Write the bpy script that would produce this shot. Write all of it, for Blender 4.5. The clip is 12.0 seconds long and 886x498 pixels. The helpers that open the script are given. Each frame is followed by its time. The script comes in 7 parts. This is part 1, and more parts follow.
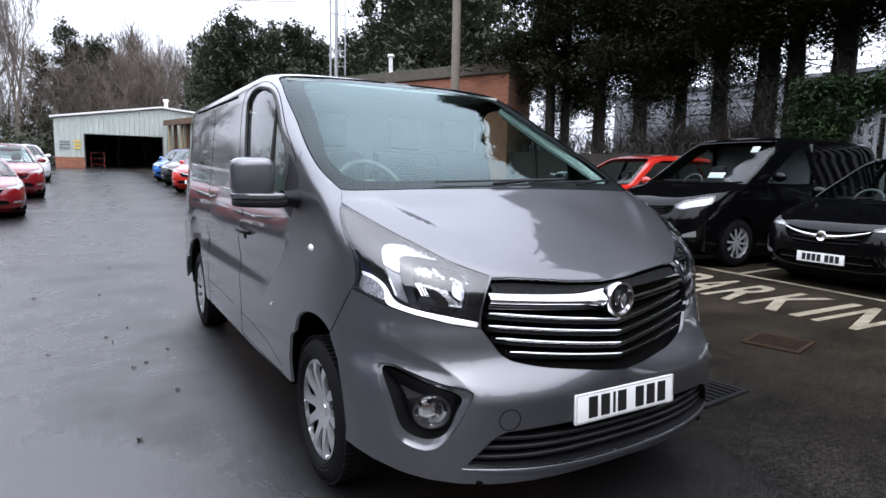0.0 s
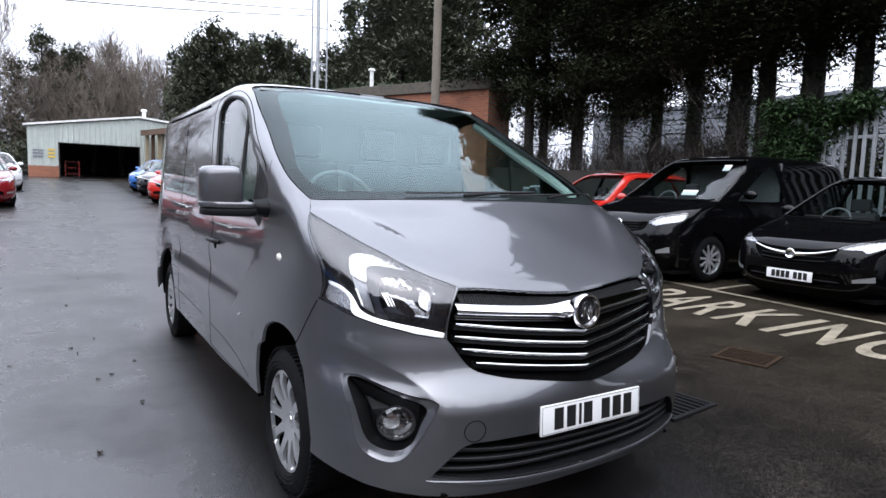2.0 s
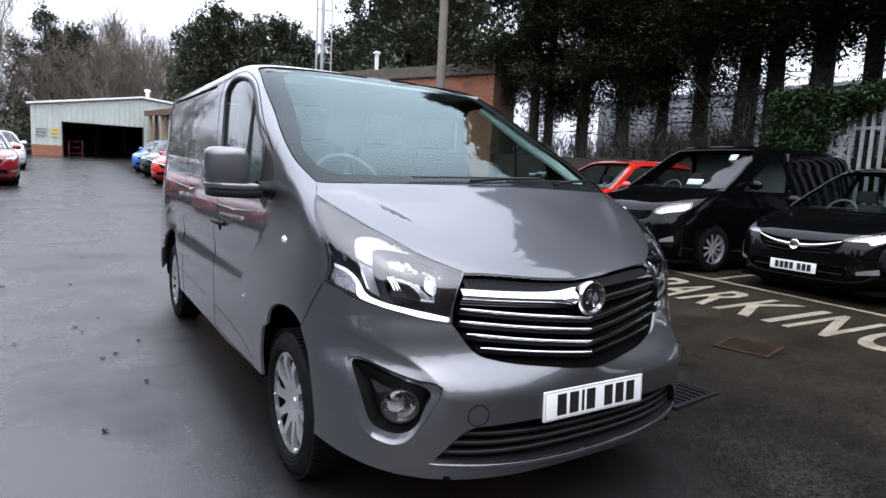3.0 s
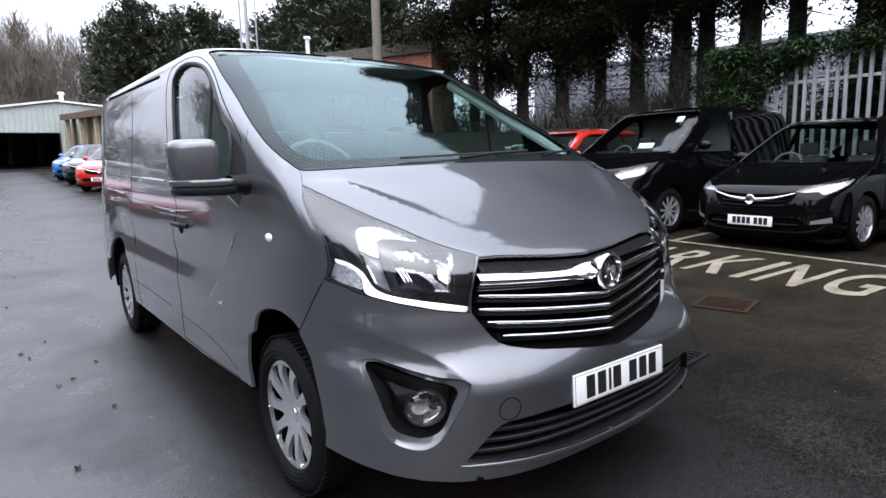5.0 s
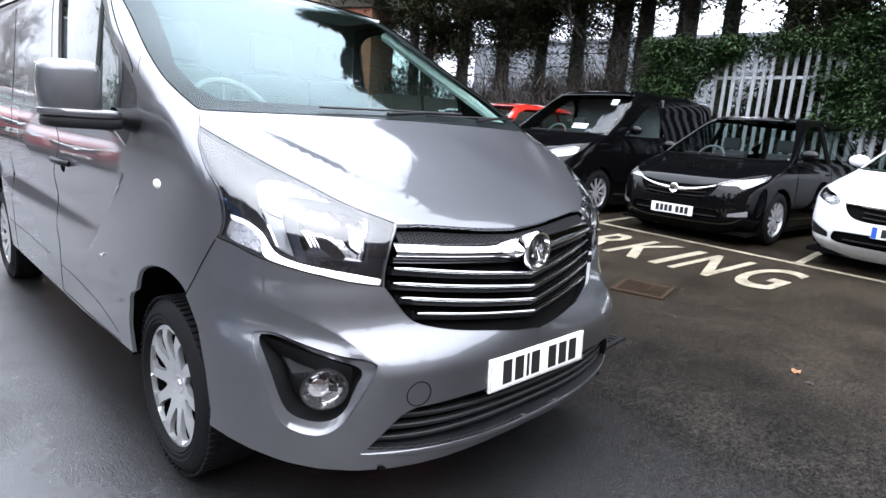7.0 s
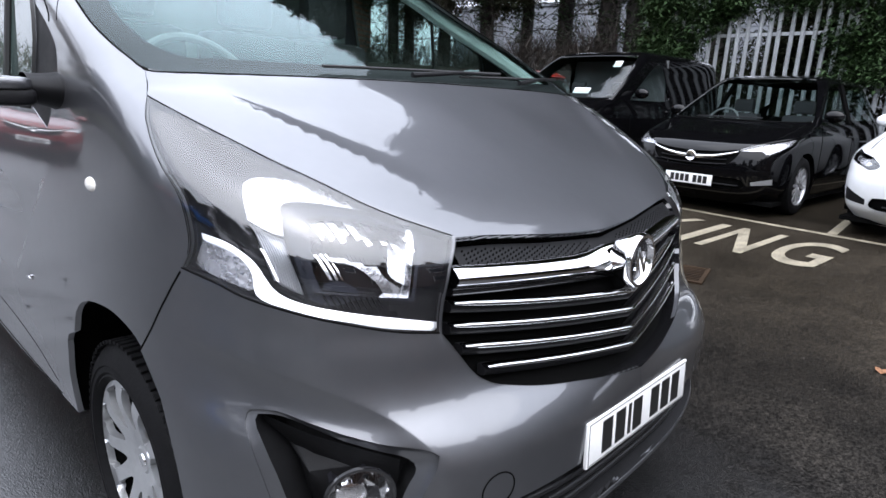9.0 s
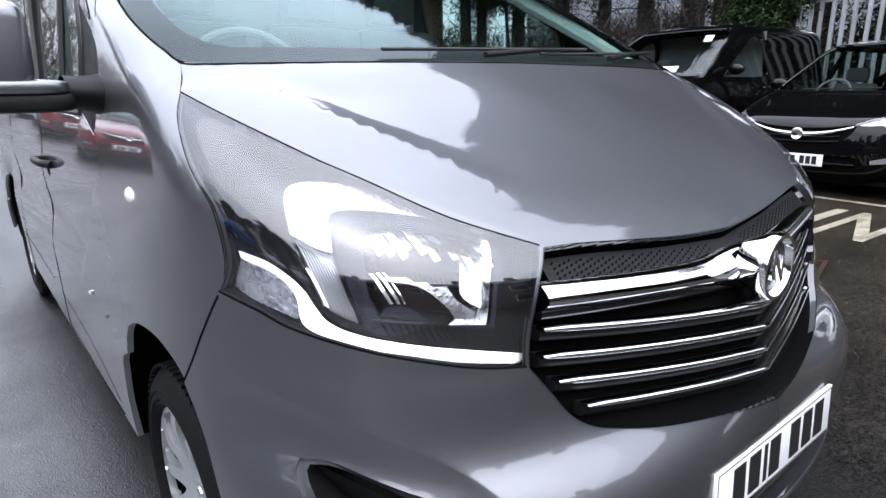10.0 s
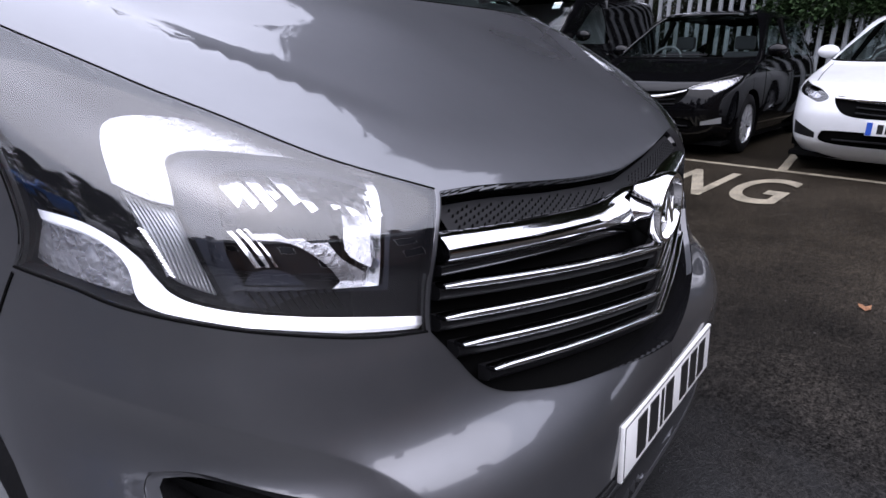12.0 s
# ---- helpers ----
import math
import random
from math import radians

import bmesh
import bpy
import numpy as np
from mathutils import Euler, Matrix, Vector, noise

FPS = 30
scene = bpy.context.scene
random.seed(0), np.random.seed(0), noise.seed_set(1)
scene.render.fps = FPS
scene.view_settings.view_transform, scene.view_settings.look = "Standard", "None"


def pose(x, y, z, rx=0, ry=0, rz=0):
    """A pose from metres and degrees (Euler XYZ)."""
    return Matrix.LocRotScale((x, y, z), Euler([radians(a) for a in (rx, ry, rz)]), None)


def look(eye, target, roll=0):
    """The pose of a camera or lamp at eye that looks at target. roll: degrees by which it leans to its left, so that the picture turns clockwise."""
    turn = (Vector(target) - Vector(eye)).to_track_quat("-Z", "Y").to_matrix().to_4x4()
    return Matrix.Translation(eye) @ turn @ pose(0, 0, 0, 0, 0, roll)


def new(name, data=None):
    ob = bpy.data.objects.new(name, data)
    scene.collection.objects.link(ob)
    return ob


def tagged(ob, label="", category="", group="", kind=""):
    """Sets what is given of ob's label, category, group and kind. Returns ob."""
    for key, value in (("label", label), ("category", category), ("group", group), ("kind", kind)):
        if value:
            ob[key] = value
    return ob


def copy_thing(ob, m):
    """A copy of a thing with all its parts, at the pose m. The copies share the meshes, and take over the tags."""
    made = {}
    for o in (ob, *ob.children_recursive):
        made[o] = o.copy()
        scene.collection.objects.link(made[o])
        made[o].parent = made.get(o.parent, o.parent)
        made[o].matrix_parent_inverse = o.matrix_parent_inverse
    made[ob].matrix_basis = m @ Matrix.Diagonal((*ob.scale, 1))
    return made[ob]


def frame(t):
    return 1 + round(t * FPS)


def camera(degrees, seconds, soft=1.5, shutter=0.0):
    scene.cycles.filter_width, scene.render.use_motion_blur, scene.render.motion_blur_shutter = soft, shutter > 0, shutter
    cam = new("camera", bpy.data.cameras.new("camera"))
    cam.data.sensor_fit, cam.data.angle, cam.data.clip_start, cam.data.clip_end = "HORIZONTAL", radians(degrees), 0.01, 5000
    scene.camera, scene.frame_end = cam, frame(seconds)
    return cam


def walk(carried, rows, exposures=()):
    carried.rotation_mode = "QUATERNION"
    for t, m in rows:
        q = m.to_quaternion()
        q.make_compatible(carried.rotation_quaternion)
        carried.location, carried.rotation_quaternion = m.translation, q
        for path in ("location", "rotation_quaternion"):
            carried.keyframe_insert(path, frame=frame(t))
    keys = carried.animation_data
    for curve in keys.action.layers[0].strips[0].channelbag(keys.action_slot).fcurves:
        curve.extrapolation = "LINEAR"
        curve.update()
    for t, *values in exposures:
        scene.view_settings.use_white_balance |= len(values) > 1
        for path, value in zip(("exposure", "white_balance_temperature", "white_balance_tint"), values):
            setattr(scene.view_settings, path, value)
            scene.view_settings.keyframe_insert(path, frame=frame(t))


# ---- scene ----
cam = camera(73.0, 12.0)
PATH = [
    (0, (-1.721, -1.495, 1.36), (-0.704, 0.21, 1.114), 1.1),
    (0.5, (-1.717, -1.506, 1.361), (-0.673, 0.185, 1.139), 1.5),
    (1, (-1.702, -1.512, 1.359), (-0.632, 0.164, 1.143), 2.0),
    (1.5, (-1.692, -1.518, 1.357), (-0.646, 0.176, 1.16), 2.5),
    (2, (-1.683, -1.521, 1.346), (-0.608, 0.154, 1.15), 1.9),
    (2.5, (-1.684, -1.511, 1.345), (-0.591, 0.148, 1.115), 2.5),
    (3, (-1.693, -1.511, 1.342), (-0.625, 0.163, 1.098), 2.8),
    (4.8, (-1.763, -1.263, 1.317), (-0.603, 0.337, 1.012), -2.2),
    (5, (-1.772, -1.234, 1.322), (-0.559, 0.328, 1.023), -1.5),
    (5.5, (-1.762, -1.2, 1.315), (-0.46, 0.289, 1.02), 0.2),
    (6, (-1.757, -1.19, 1.309), (-0.428, 0.267, 0.978), 2.2),
    (6.5, (-1.736, -1.182, 1.304), (-0.389, 0.248, 0.929), 4.2),
    (7, (-1.618, -1.102, 1.294), (-0.235, 0.285, 0.891), 4.0),
    (7.2, (-1.545, -1.054, 1.298), (-0.187, 0.361, 0.905), 1.7),
    (8.8, (-1.362, -0.564, 1.263), (0.106, 0.702, 0.771), 3.0),
    (9, (-1.339, -0.533, 1.267), (0.076, 0.791, 0.773), 2.6),
    (9.5, (-1.229, -0.454, 1.271), (0.051, 1.009, 0.797), 1.9),
    (10, (-1.186, -0.374, 1.245), (0.035, 1.122, 0.723), -0.7),
    (10.5, (-1.171, -0.255, 1.224), (0.071, 1.206, 0.657), -0.9),
    (11, (-1.161, -0.215, 1.199), (0.182, 1.155, 0.636), -2.5),
    (11.5, (-1.138, -0.231, 1.191), (0.294, 1.024, 0.58), -1.7),
    (12, (-1.114, -0.251, 1.174), (0.4, 0.9, 0.558), 0.2),
]
walk(cam, [(t, look(eye, target, roll)) for t, eye, target, roll in PATH], [(0.0, 1.33, 6400, 13), (3.0, 1.33, 6400, 13), (5.0, 1.45, 6400, 13), (5.5, 1.78, 6425, 12), (6.0, 1.92, 6450, 11), (6.5, 1.95, 6450, 12), (7.0, 2.25, 6450, 11), (7.2, 2.35, 6450, 11), (8.8, 1.65, 6450, 12), (9.5, 1.83, 6400, 12), (10.5, 1.62, 6350, 14), (11.3, 1.45, 6350, 18), (12.0, 1.2, 6350, 20)])

# ---------------------------------------------------------------- light
# a bright, closed winter overcast
world = bpy.data.worlds.new("overcast")
scene.world = world
world.use_nodes = True
wn, wl = world.node_tree.nodes, world.node_tree.links
wn.clear()
w_out = wn.new("ShaderNodeOutputWorld")
w_bg = wn.new("ShaderNodeBackground")
w_sky = wn.new("ShaderNodeTexSky")
w_sky.sky_type = "NISHITA"
w_sky.sun_disc = False
w_sky.sun_elevation, w_sky.sun_rotation = radians(62), radians(211)
w_sky.dust_density, w_sky.ozone_density = 6.0, 0.6
w_hue = wn.new("ShaderNodeHueSaturation")
w_hue.inputs["Saturation"].default_value = 0.12
w_cloud = wn.new("ShaderNodeTexNoise")
w_cloud.inputs["Scale"].default_value = 2.2
w_cloud.inputs["Detail"].default_value = 5
w_co = wn.new("ShaderNodeTexCoord")
w_ramp = wn.new("ShaderNodeMapRange")
w_ramp.inputs["From Min"].default_value, w_ramp.inputs["From Max"].default_value = 0.3, 0.7
w_ramp.inputs["To Min"].default_value, w_ramp.inputs["To Max"].default_value = 7.2, 10.5
w_mix = wn.new("ShaderNodeMix")
w_mix.data_type = "RGBA"
w_mix.inputs["Factor"].default_value = 0.8
w_comb = wn.new("ShaderNodeVectorMath")
w_comb.operation = "SCALE"
w_comb.inputs[0].default_value = (0.91, 0.985, 1.14)
wl.new(w_co.outputs["Generated"], w_cloud.inputs["Vector"])
wl.new(w_cloud.outputs["Fac"], w_ramp.inputs["Value"])
# a closed overcast is brightest overhead
w_sep, w_grad, w_mul = wn.new("ShaderNodeSeparateXYZ"), wn.new("ShaderNodeMapRange"), wn.new("ShaderNodeMath")
w_grad.inputs["To Min"].default_value, w_grad.inputs["To Max"].default_value = 0.62, 1.40
w_mul.operation = "MULTIPLY"
wl.new(w_co.outputs["Generated"], w_sep.inputs["Vector"])
wl.new(w_sep.outputs["Z"], w_grad.inputs["Value"])
wl.new(w_ramp.outputs["Result"], w_mul.inputs[0])
wl.new(w_grad.outputs["Result"], w_mul.inputs[1])
wl.new(w_mul.outputs[0], w_comb.inputs["Scale"])
wl.new(w_sky.outputs["Color"], w_hue.inputs["Color"])
wl.new(w_hue.outputs["Color"], w_mix.inputs[6])
wl.new(w_comb.outputs["Vector"], w_mix.inputs[7])
wl.new(w_mix.outputs[2], w_bg.inputs["Color"])
w_bg.inputs["Strength"].default_value = 0.12
wl.new(w_bg.outputs["Background"], w_out.inputs["Surface"])

sun_data = bpy.data.lights.new("sun", "SUN")
sun_data.energy, sun_data.angle, sun_data.color = 0.6, radians(100), (1.0, 0.97, 0.93)
sun = new("sun", sun_data)
sun.matrix_world = look((-6, -10, 22), (0, 0, 0))

# ---------------------------------------------------------------- materials
def mat(name, color, rough=0.5, metal=0.0, coat=0.0, scale=0.0, amount=0.12, bump=0.0, bump_scale=60.0, spec=0.5, coat_rough=0.03, random_amount=0.0, coat_ior=1.5):
    """A principled material whose colour wanders at two scales, with a fine relief."""
    m = bpy.data.materials.new(name)
    m.use_nodes = True
    n, l = m.node_tree.nodes, m.node_tree.links
    b = n["Principled BSDF"]
    b.inputs["Base Color"].default_value = (*color, 1)
    b.inputs["Roughness"].default_value = rough
    b.inputs["Metallic"].default_value = metal
    b.inputs["Coat Weight"].default_value = coat
    b.inputs["Coat Roughness"].default_value = coat_rough
    b.inputs["Coat IOR"].default_value = coat_ior
    b.inputs["Specular IOR Level"].default_value = spec
    co = n.new("ShaderNodeTexCoord")
    if scale:
        big, small = n.new("ShaderNodeTexNoise"), n.new("ShaderNodeTexNoise")
        big.inputs["Scale"].default_value, small.inputs["Scale"].default_value = scale, scale * 9
        big.inputs["Detail"].default_value = small.inputs["Detail"].default_value = 6
        l.new(co.outputs["Object"], big.inputs["Vector"])
        l.new(co.outputs["Object"], small.inputs["Vector"])
        add = n.new("ShaderNodeMath")
        add.operation = "ADD"
        l.new(big.outputs["Fac"], add.inputs[0])
        l.new(small.outputs["Fac"], add.inputs[1])
        rng = n.new("ShaderNodeMapRange")
        rng.inputs["From Min"].default_value, rng.inputs["From Max"].default_value = 0.6, 1.4
        rng.inputs["To Min"].default_value, rng.inputs["To Max"].default_value = 1 - amount, 1 + amount
        l.new(add.outputs[0], rng.inputs["Value"])
        sc = n.new("ShaderNodeVectorMath")
        sc.operation = "SCALE"
        sc.inputs[0].default_value = color
        value = rng.outputs["Result"]
        if random_amount:
            info = n.new("ShaderNodeObjectInfo")
            r2 = n.new("ShaderNodeMapRange")
            r2.inputs["To Min"].default_value, r2.inputs["To Max"].default_value = 1 - random_amount, 1 + random_amount
            l.new(info.outputs["Random"], r2.inputs["Value"])
            mul = n.new("ShaderNodeMath")
            mul.operation = "MULTIPLY"
            l.new(value, mul.inputs[0])
            l.new(r2.outputs["Result"], mul.inputs[1])
            value = mul.outputs[0]
        l.new(value, sc.inputs["Scale"])
        l.new(sc.outputs["Vector"], b.inputs["Base Color"])
        rr = n.new("ShaderNodeMapRange")
        rr.inputs["From Min"].default_value, rr.inputs["From Max"].default_value = 0.3, 0.7
        rr.inputs["To Min"].default_value, rr.inputs["To Max"].default_value = max(rough - 0.5 * amount, 0.02), min(rough + 0.5 * amount, 1)
        l.new(big.outputs["Fac"], rr.inputs["Value"])
        l.new(rr.outputs["Result"], b.inputs["Roughness"])
    if bump:
        bn = n.new("ShaderNodeTexNoise")
        bn.inputs["Scale"].default_value, bn.inputs["Detail"].default_value = bump_scale, 5
        l.new(co.outputs["Object"], bn.inputs["Vector"])
        bp = n.new("ShaderNodeBump")
        bp.inputs["Strength"].default_value, bp.inputs["Distance"].default_value = bump, 0.01
        l.new(bn.outputs["Fac"], bp.inputs["Height"])
        l.new(bp.outputs["Normal"], b.inputs["Normal"])
    return m


def glass_mat(name, tint, rough=0.0, ior=1.5, mirror=(1, 1, 1)):
    """Thin glass: lets light through with a tint, and mirrors by Fresnel."""
    m = bpy.data.materials.new(name)
    m.use_nodes = True
    n, l = m.node_tree.nodes, m.node_tree.links
    n.clear()
    out = n.new("ShaderNodeOutputMaterial")
    tr, gl, lw, mx = n.new("ShaderNodeBsdfTransparent"), n.new("ShaderNodeBsdfGlossy"), n.new("ShaderNodeLayerWeight"), n.new("ShaderNodeMixShader")
    tr.inputs["Color"].default_value = (*tint, 1)
    gl.inputs["Roughness"].default_value = rough
    gl.inputs["Color"].default_value = (*mirror, 1)
    # the same gloss from both sides of a thin sheet
    lw.inputs["Blend"].default_value = 0.5
    power, gloss = n.new("ShaderNodeMath"), n.new("ShaderNodeMapRange")
    power.operation = "POWER"
    power.inputs[1].default_value = 5.0
    gloss.inputs["To Min"].default_value = ((ior - 1) / (ior + 1)) ** 2
    l.new(lw.outputs["Facing"], power.inputs[0])
    l.new(power.outputs[0], gloss.inputs["Value"])
    l.new(gloss.outputs["Result"], mx.inputs["Fac"])
    l.new(tr.outputs["BSDF"], mx.inputs[1])
    l.new(gl.outputs["BSDF"], mx.inputs[2])
    l.new(mx.outputs["Shader"], out.inputs["Surface"])
    return m


PAINT_GREY = mat("grey_metallic_paint", (0.120, 0.122, 0.132), 0.45, 0.93, coat=1.0, scale=3.0, amount=0.04, coat_ior=1.70, spec=0.25)
RUBBER = mat("tyre_rubber", (0.0055, 0.0055, 0.006), 0.7, spec=0.1, scale=6, amount=0.3, bump=0.15, bump_scale=120)
BLACK_PLASTIC = mat("black_plastic", (0.008, 0.008, 0.009), 0.5, spec=0.18, scale=8, amount=0.2, bump=0.1, bump_scale=300)
DARK = mat("dark_cavity", (0.004, 0.004, 0.004), 0.9, spec=0.02)
GLOSS_BLACK = mat("gloss_black_plastic", (0.008, 0.008, 0.009), 0.12, coat=0.5)
CHROME = mat("chrome", (0.86, 0.86, 0.87), 0.06, 1.0)
SILVER = mat("silver_wheel_paint", (0.55, 0.56, 0.57), 0.32, 0.8, coat=0.4, scale=7, amount=0.1)
GLASS = glass_mat("window_glass", (0.72, 0.86, 0.83), ior=1.75)
# gloss colour set below white on the screen, to dim the mirrored sky
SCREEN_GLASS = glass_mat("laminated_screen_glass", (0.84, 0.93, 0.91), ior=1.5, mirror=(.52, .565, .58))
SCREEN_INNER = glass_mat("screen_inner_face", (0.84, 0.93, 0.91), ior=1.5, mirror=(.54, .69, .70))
LENS = glass_mat("clear_lens", (0.96, 0.965, 0.97), ior=1.95)
PLATE_WHITE = mat("plate_white", (0.78, 0.78, 0.77), 0.35, coat=0.3, scale=9, amount=0.04)
INK = mat("plate_black", (0.012, 0.012, 0.012), 0.4)

# ---------------------------------------------------------------- helpers
def smooth_all(me, angle=None):
    for p in me.polygons:
        p.use_smooth = True
    if angle is not None:
        me.set_sharp_from_angle(angle=radians(angle))


def part(name, bm, material, parent=None, label="", flat=False, angle=40):
    """Links a bmesh as one mesh object, under a thing or a part where one is given."""
    me = bpy.data.meshes.new(name)
    bm.to_mesh(me)
    bm.free()
    if not flat:
        smooth_all(me, angle)
    me.materials.append(material)
    ob = new(name, me)
    ob.parent = parent
    if label:
        tagged(ob, label)
    return ob


def thing(name, m, label, category, group="", kind=""):
    ob = new(name)
    ob.empty_display_size = 0.1
    ob.matrix_world = m
    return tagged(ob, label, category, group, kind)


def box(bm, x0, x1, y0, y1, z0, z1, bevel=0.0, m=None):
    """Adds a box, with bevelled edges if asked."""
    r = bmesh.ops.create_cube(bm, size=1)
    vs = r["verts"]
    bmesh.ops.scale(bm, vec=(x1 - x0, y1 - y0, z1 - z0), verts=vs)
    bmesh.ops.translate(bm, vec=((x0 + x1) / 2, (y0 + y1) / 2, (z0 + z1) / 2), verts=vs)
    if m is not None:
        bmesh.ops.transform(bm, matrix=m, verts=vs)
    if bevel:
        es = list({e for v in vs for e in v.link_edges})
        bmesh.ops.bevel(bm, geom=es, offset=bevel, segments=2, affect="EDGES", profile=0.6)


def boxed(*a, **k):
    bm = bmesh.new()
    box(bm, *a, **k)
    return bm


def cyl(bm, r0, r1, p0, p1, seg=16, caps=True):
    """A cone or cylinder from p0 to p1."""
    p0, p1 = Vector(p0), Vector(p1)
    d = p1 - p0
    q = d.to_track_quat("Z", "Y").to_matrix().to_4x4()
    bmesh.ops.create_cone(bm, cap_ends=caps, segments=seg, radius1=r0, radius2=r1, depth=d.length, matrix=Matrix.Translation((p0 + p1) / 2) @ q)


def cyled(*a, **k):
    bm = bmesh.new()
    cyl(bm, *a, **k)
    return bm


def pchip(xs, ys):
    """A smooth curve through a few control values that never overshoots."""
    xs, ys = np.array(xs, float), np.array(ys, float)
    h, d = np.diff(xs), np.diff(ys) / np.diff(xs)
    m = np.zeros(len(xs))
    m[0], m[-1] = d[0], d[-1]
    for i in range(1, len(xs) - 1):
        if d[i - 1] * d[i] > 0:
            w1, w2 = 2 * h[i] + h[i - 1], h[i] + 2 * h[i - 1]
            m[i] = (w1 + w2) / (w1 / d[i - 1] + w2 / d[i])

    def f(x):
        x = min(max(x, xs[0]), xs[-1])
        i = min(int(np.searchsorted(xs, x, side="right")) - 1, len(xs) - 2)
        t = (x - xs[i]) / h[i]
        return float((1 + 2 * t) * (1 - t) ** 2 * ys[i] + t * (1 - t) ** 2 * h[i] * m[i] + t * t * (3 - 2 * t) * ys[i + 1] + t * t * (t - 1) * h[i] * m[i + 1])

    return f


def spline(points, n=8, closed=False):
    """Catmull-Rom through control points of any dimension; a point given twice stays a corner."""
    pts = [Vector(p) for p in points]
    out, k = [], len(pts)
    for i in range(k if closed else k - 1):
        p1, p2 = pts[i], pts[(i + 1) % k]
        if (p2 - p1).length < 1e-9:
            continue
        p0 = pts[i - 1] if closed or i else p1
        p3 = pts[(i + 2) % k] if closed or i + 2 < k else p2
        for j in range(n):
            t = j / n
            out.append(0.5 * ((2 * p1) + (p2 - p0) * t + (2 * p0 - 5 * p1 + 4 * p2 - p3) * t * t + (3 * p1 - p0 - 3 * p2 + p3) * t ** 3))
    if not closed:
        out.append(pts[-1])
    return out


def tube(bm, pts, r, seg=8, closed=False):
    """Sweeps a round section along points; r is one radius or one for each point."""
    pts = [Vector(p) for p in pts]
    n = len(pts)
    rs = r if hasattr(r, "__len__") else [r] * n
    rings, up = [], None
    for i in range(n):
        a = pts[i - 1] if i or closed else pts[0]
        b = pts[(i + 1) % n] if i + 1 < n or closed else pts[-1]
        t = (b - a).normalized()
        if up is None:
            up = t.orthogonal().normalized()
        up = (up - t * up.dot(t)).normalized()
        s = t.cross(up)
        rings.append([bm.verts.new(pts[i] + rs[i] * (math.cos(q) * up + math.sin(q) * s)) for q in [2 * math.pi * j / seg for j in range(seg)]])
    for i in range(n if closed else n - 1):
        a, b = rings[i], rings[(i + 1) % n]
        for j in range(seg):
            bm.faces.new((a[j], a[(j + 1) % seg], b[(j + 1) % seg], b[j]))
    if not closed:
        bm.faces.new(rings[0][::-1])
        bm.faces.new(rings[-1])


def lathe(bm, profile, seg=48, axis="x", m=None):
    """Turns a profile of (along the axis, radius) round the x axis."""
    rings = []
    for a, r in profile:
        rings.append([bm.verts.new((a, r * math.cos(2 * math.pi * j / seg), r * math.sin(2 * math.pi * j / seg))) for j in range(seg)])
    vs = [v for ring in rings for v in ring]
    for p, q in zip(rings, rings[1:]):
        for j in range(seg):
            bm.faces.new((p[j], p[(j + 1) % seg], q[(j + 1) % seg], q[j]))
    if m is not None:
        bmesh.ops.transform(bm, matrix=m, verts=vs)


def sheet(bm, rows, flip=False):
    """A grid of quads through rows of points."""
    vs = [[bm.verts.new(p) for p in row] for row in rows]
    for a, b in zip(vs, vs[1:]):
        for j in range(len(a) - 1):
            q = (a[j], a[j + 1], b[j + 1], b[j])
            bm.faces.new(q[::-1] if flip else q)
    return vs


def ground_z(x, y):
    """The yard: level under the van, a gentle ramp to the bays, rising towards the workshop."""
    s = min(max((x - 1) / 5, 0), 1)
    return 0.03 + 0.15 * s * s * (3 - 2 * s) + 0.033 * max(0, min(y, 60) - 4)

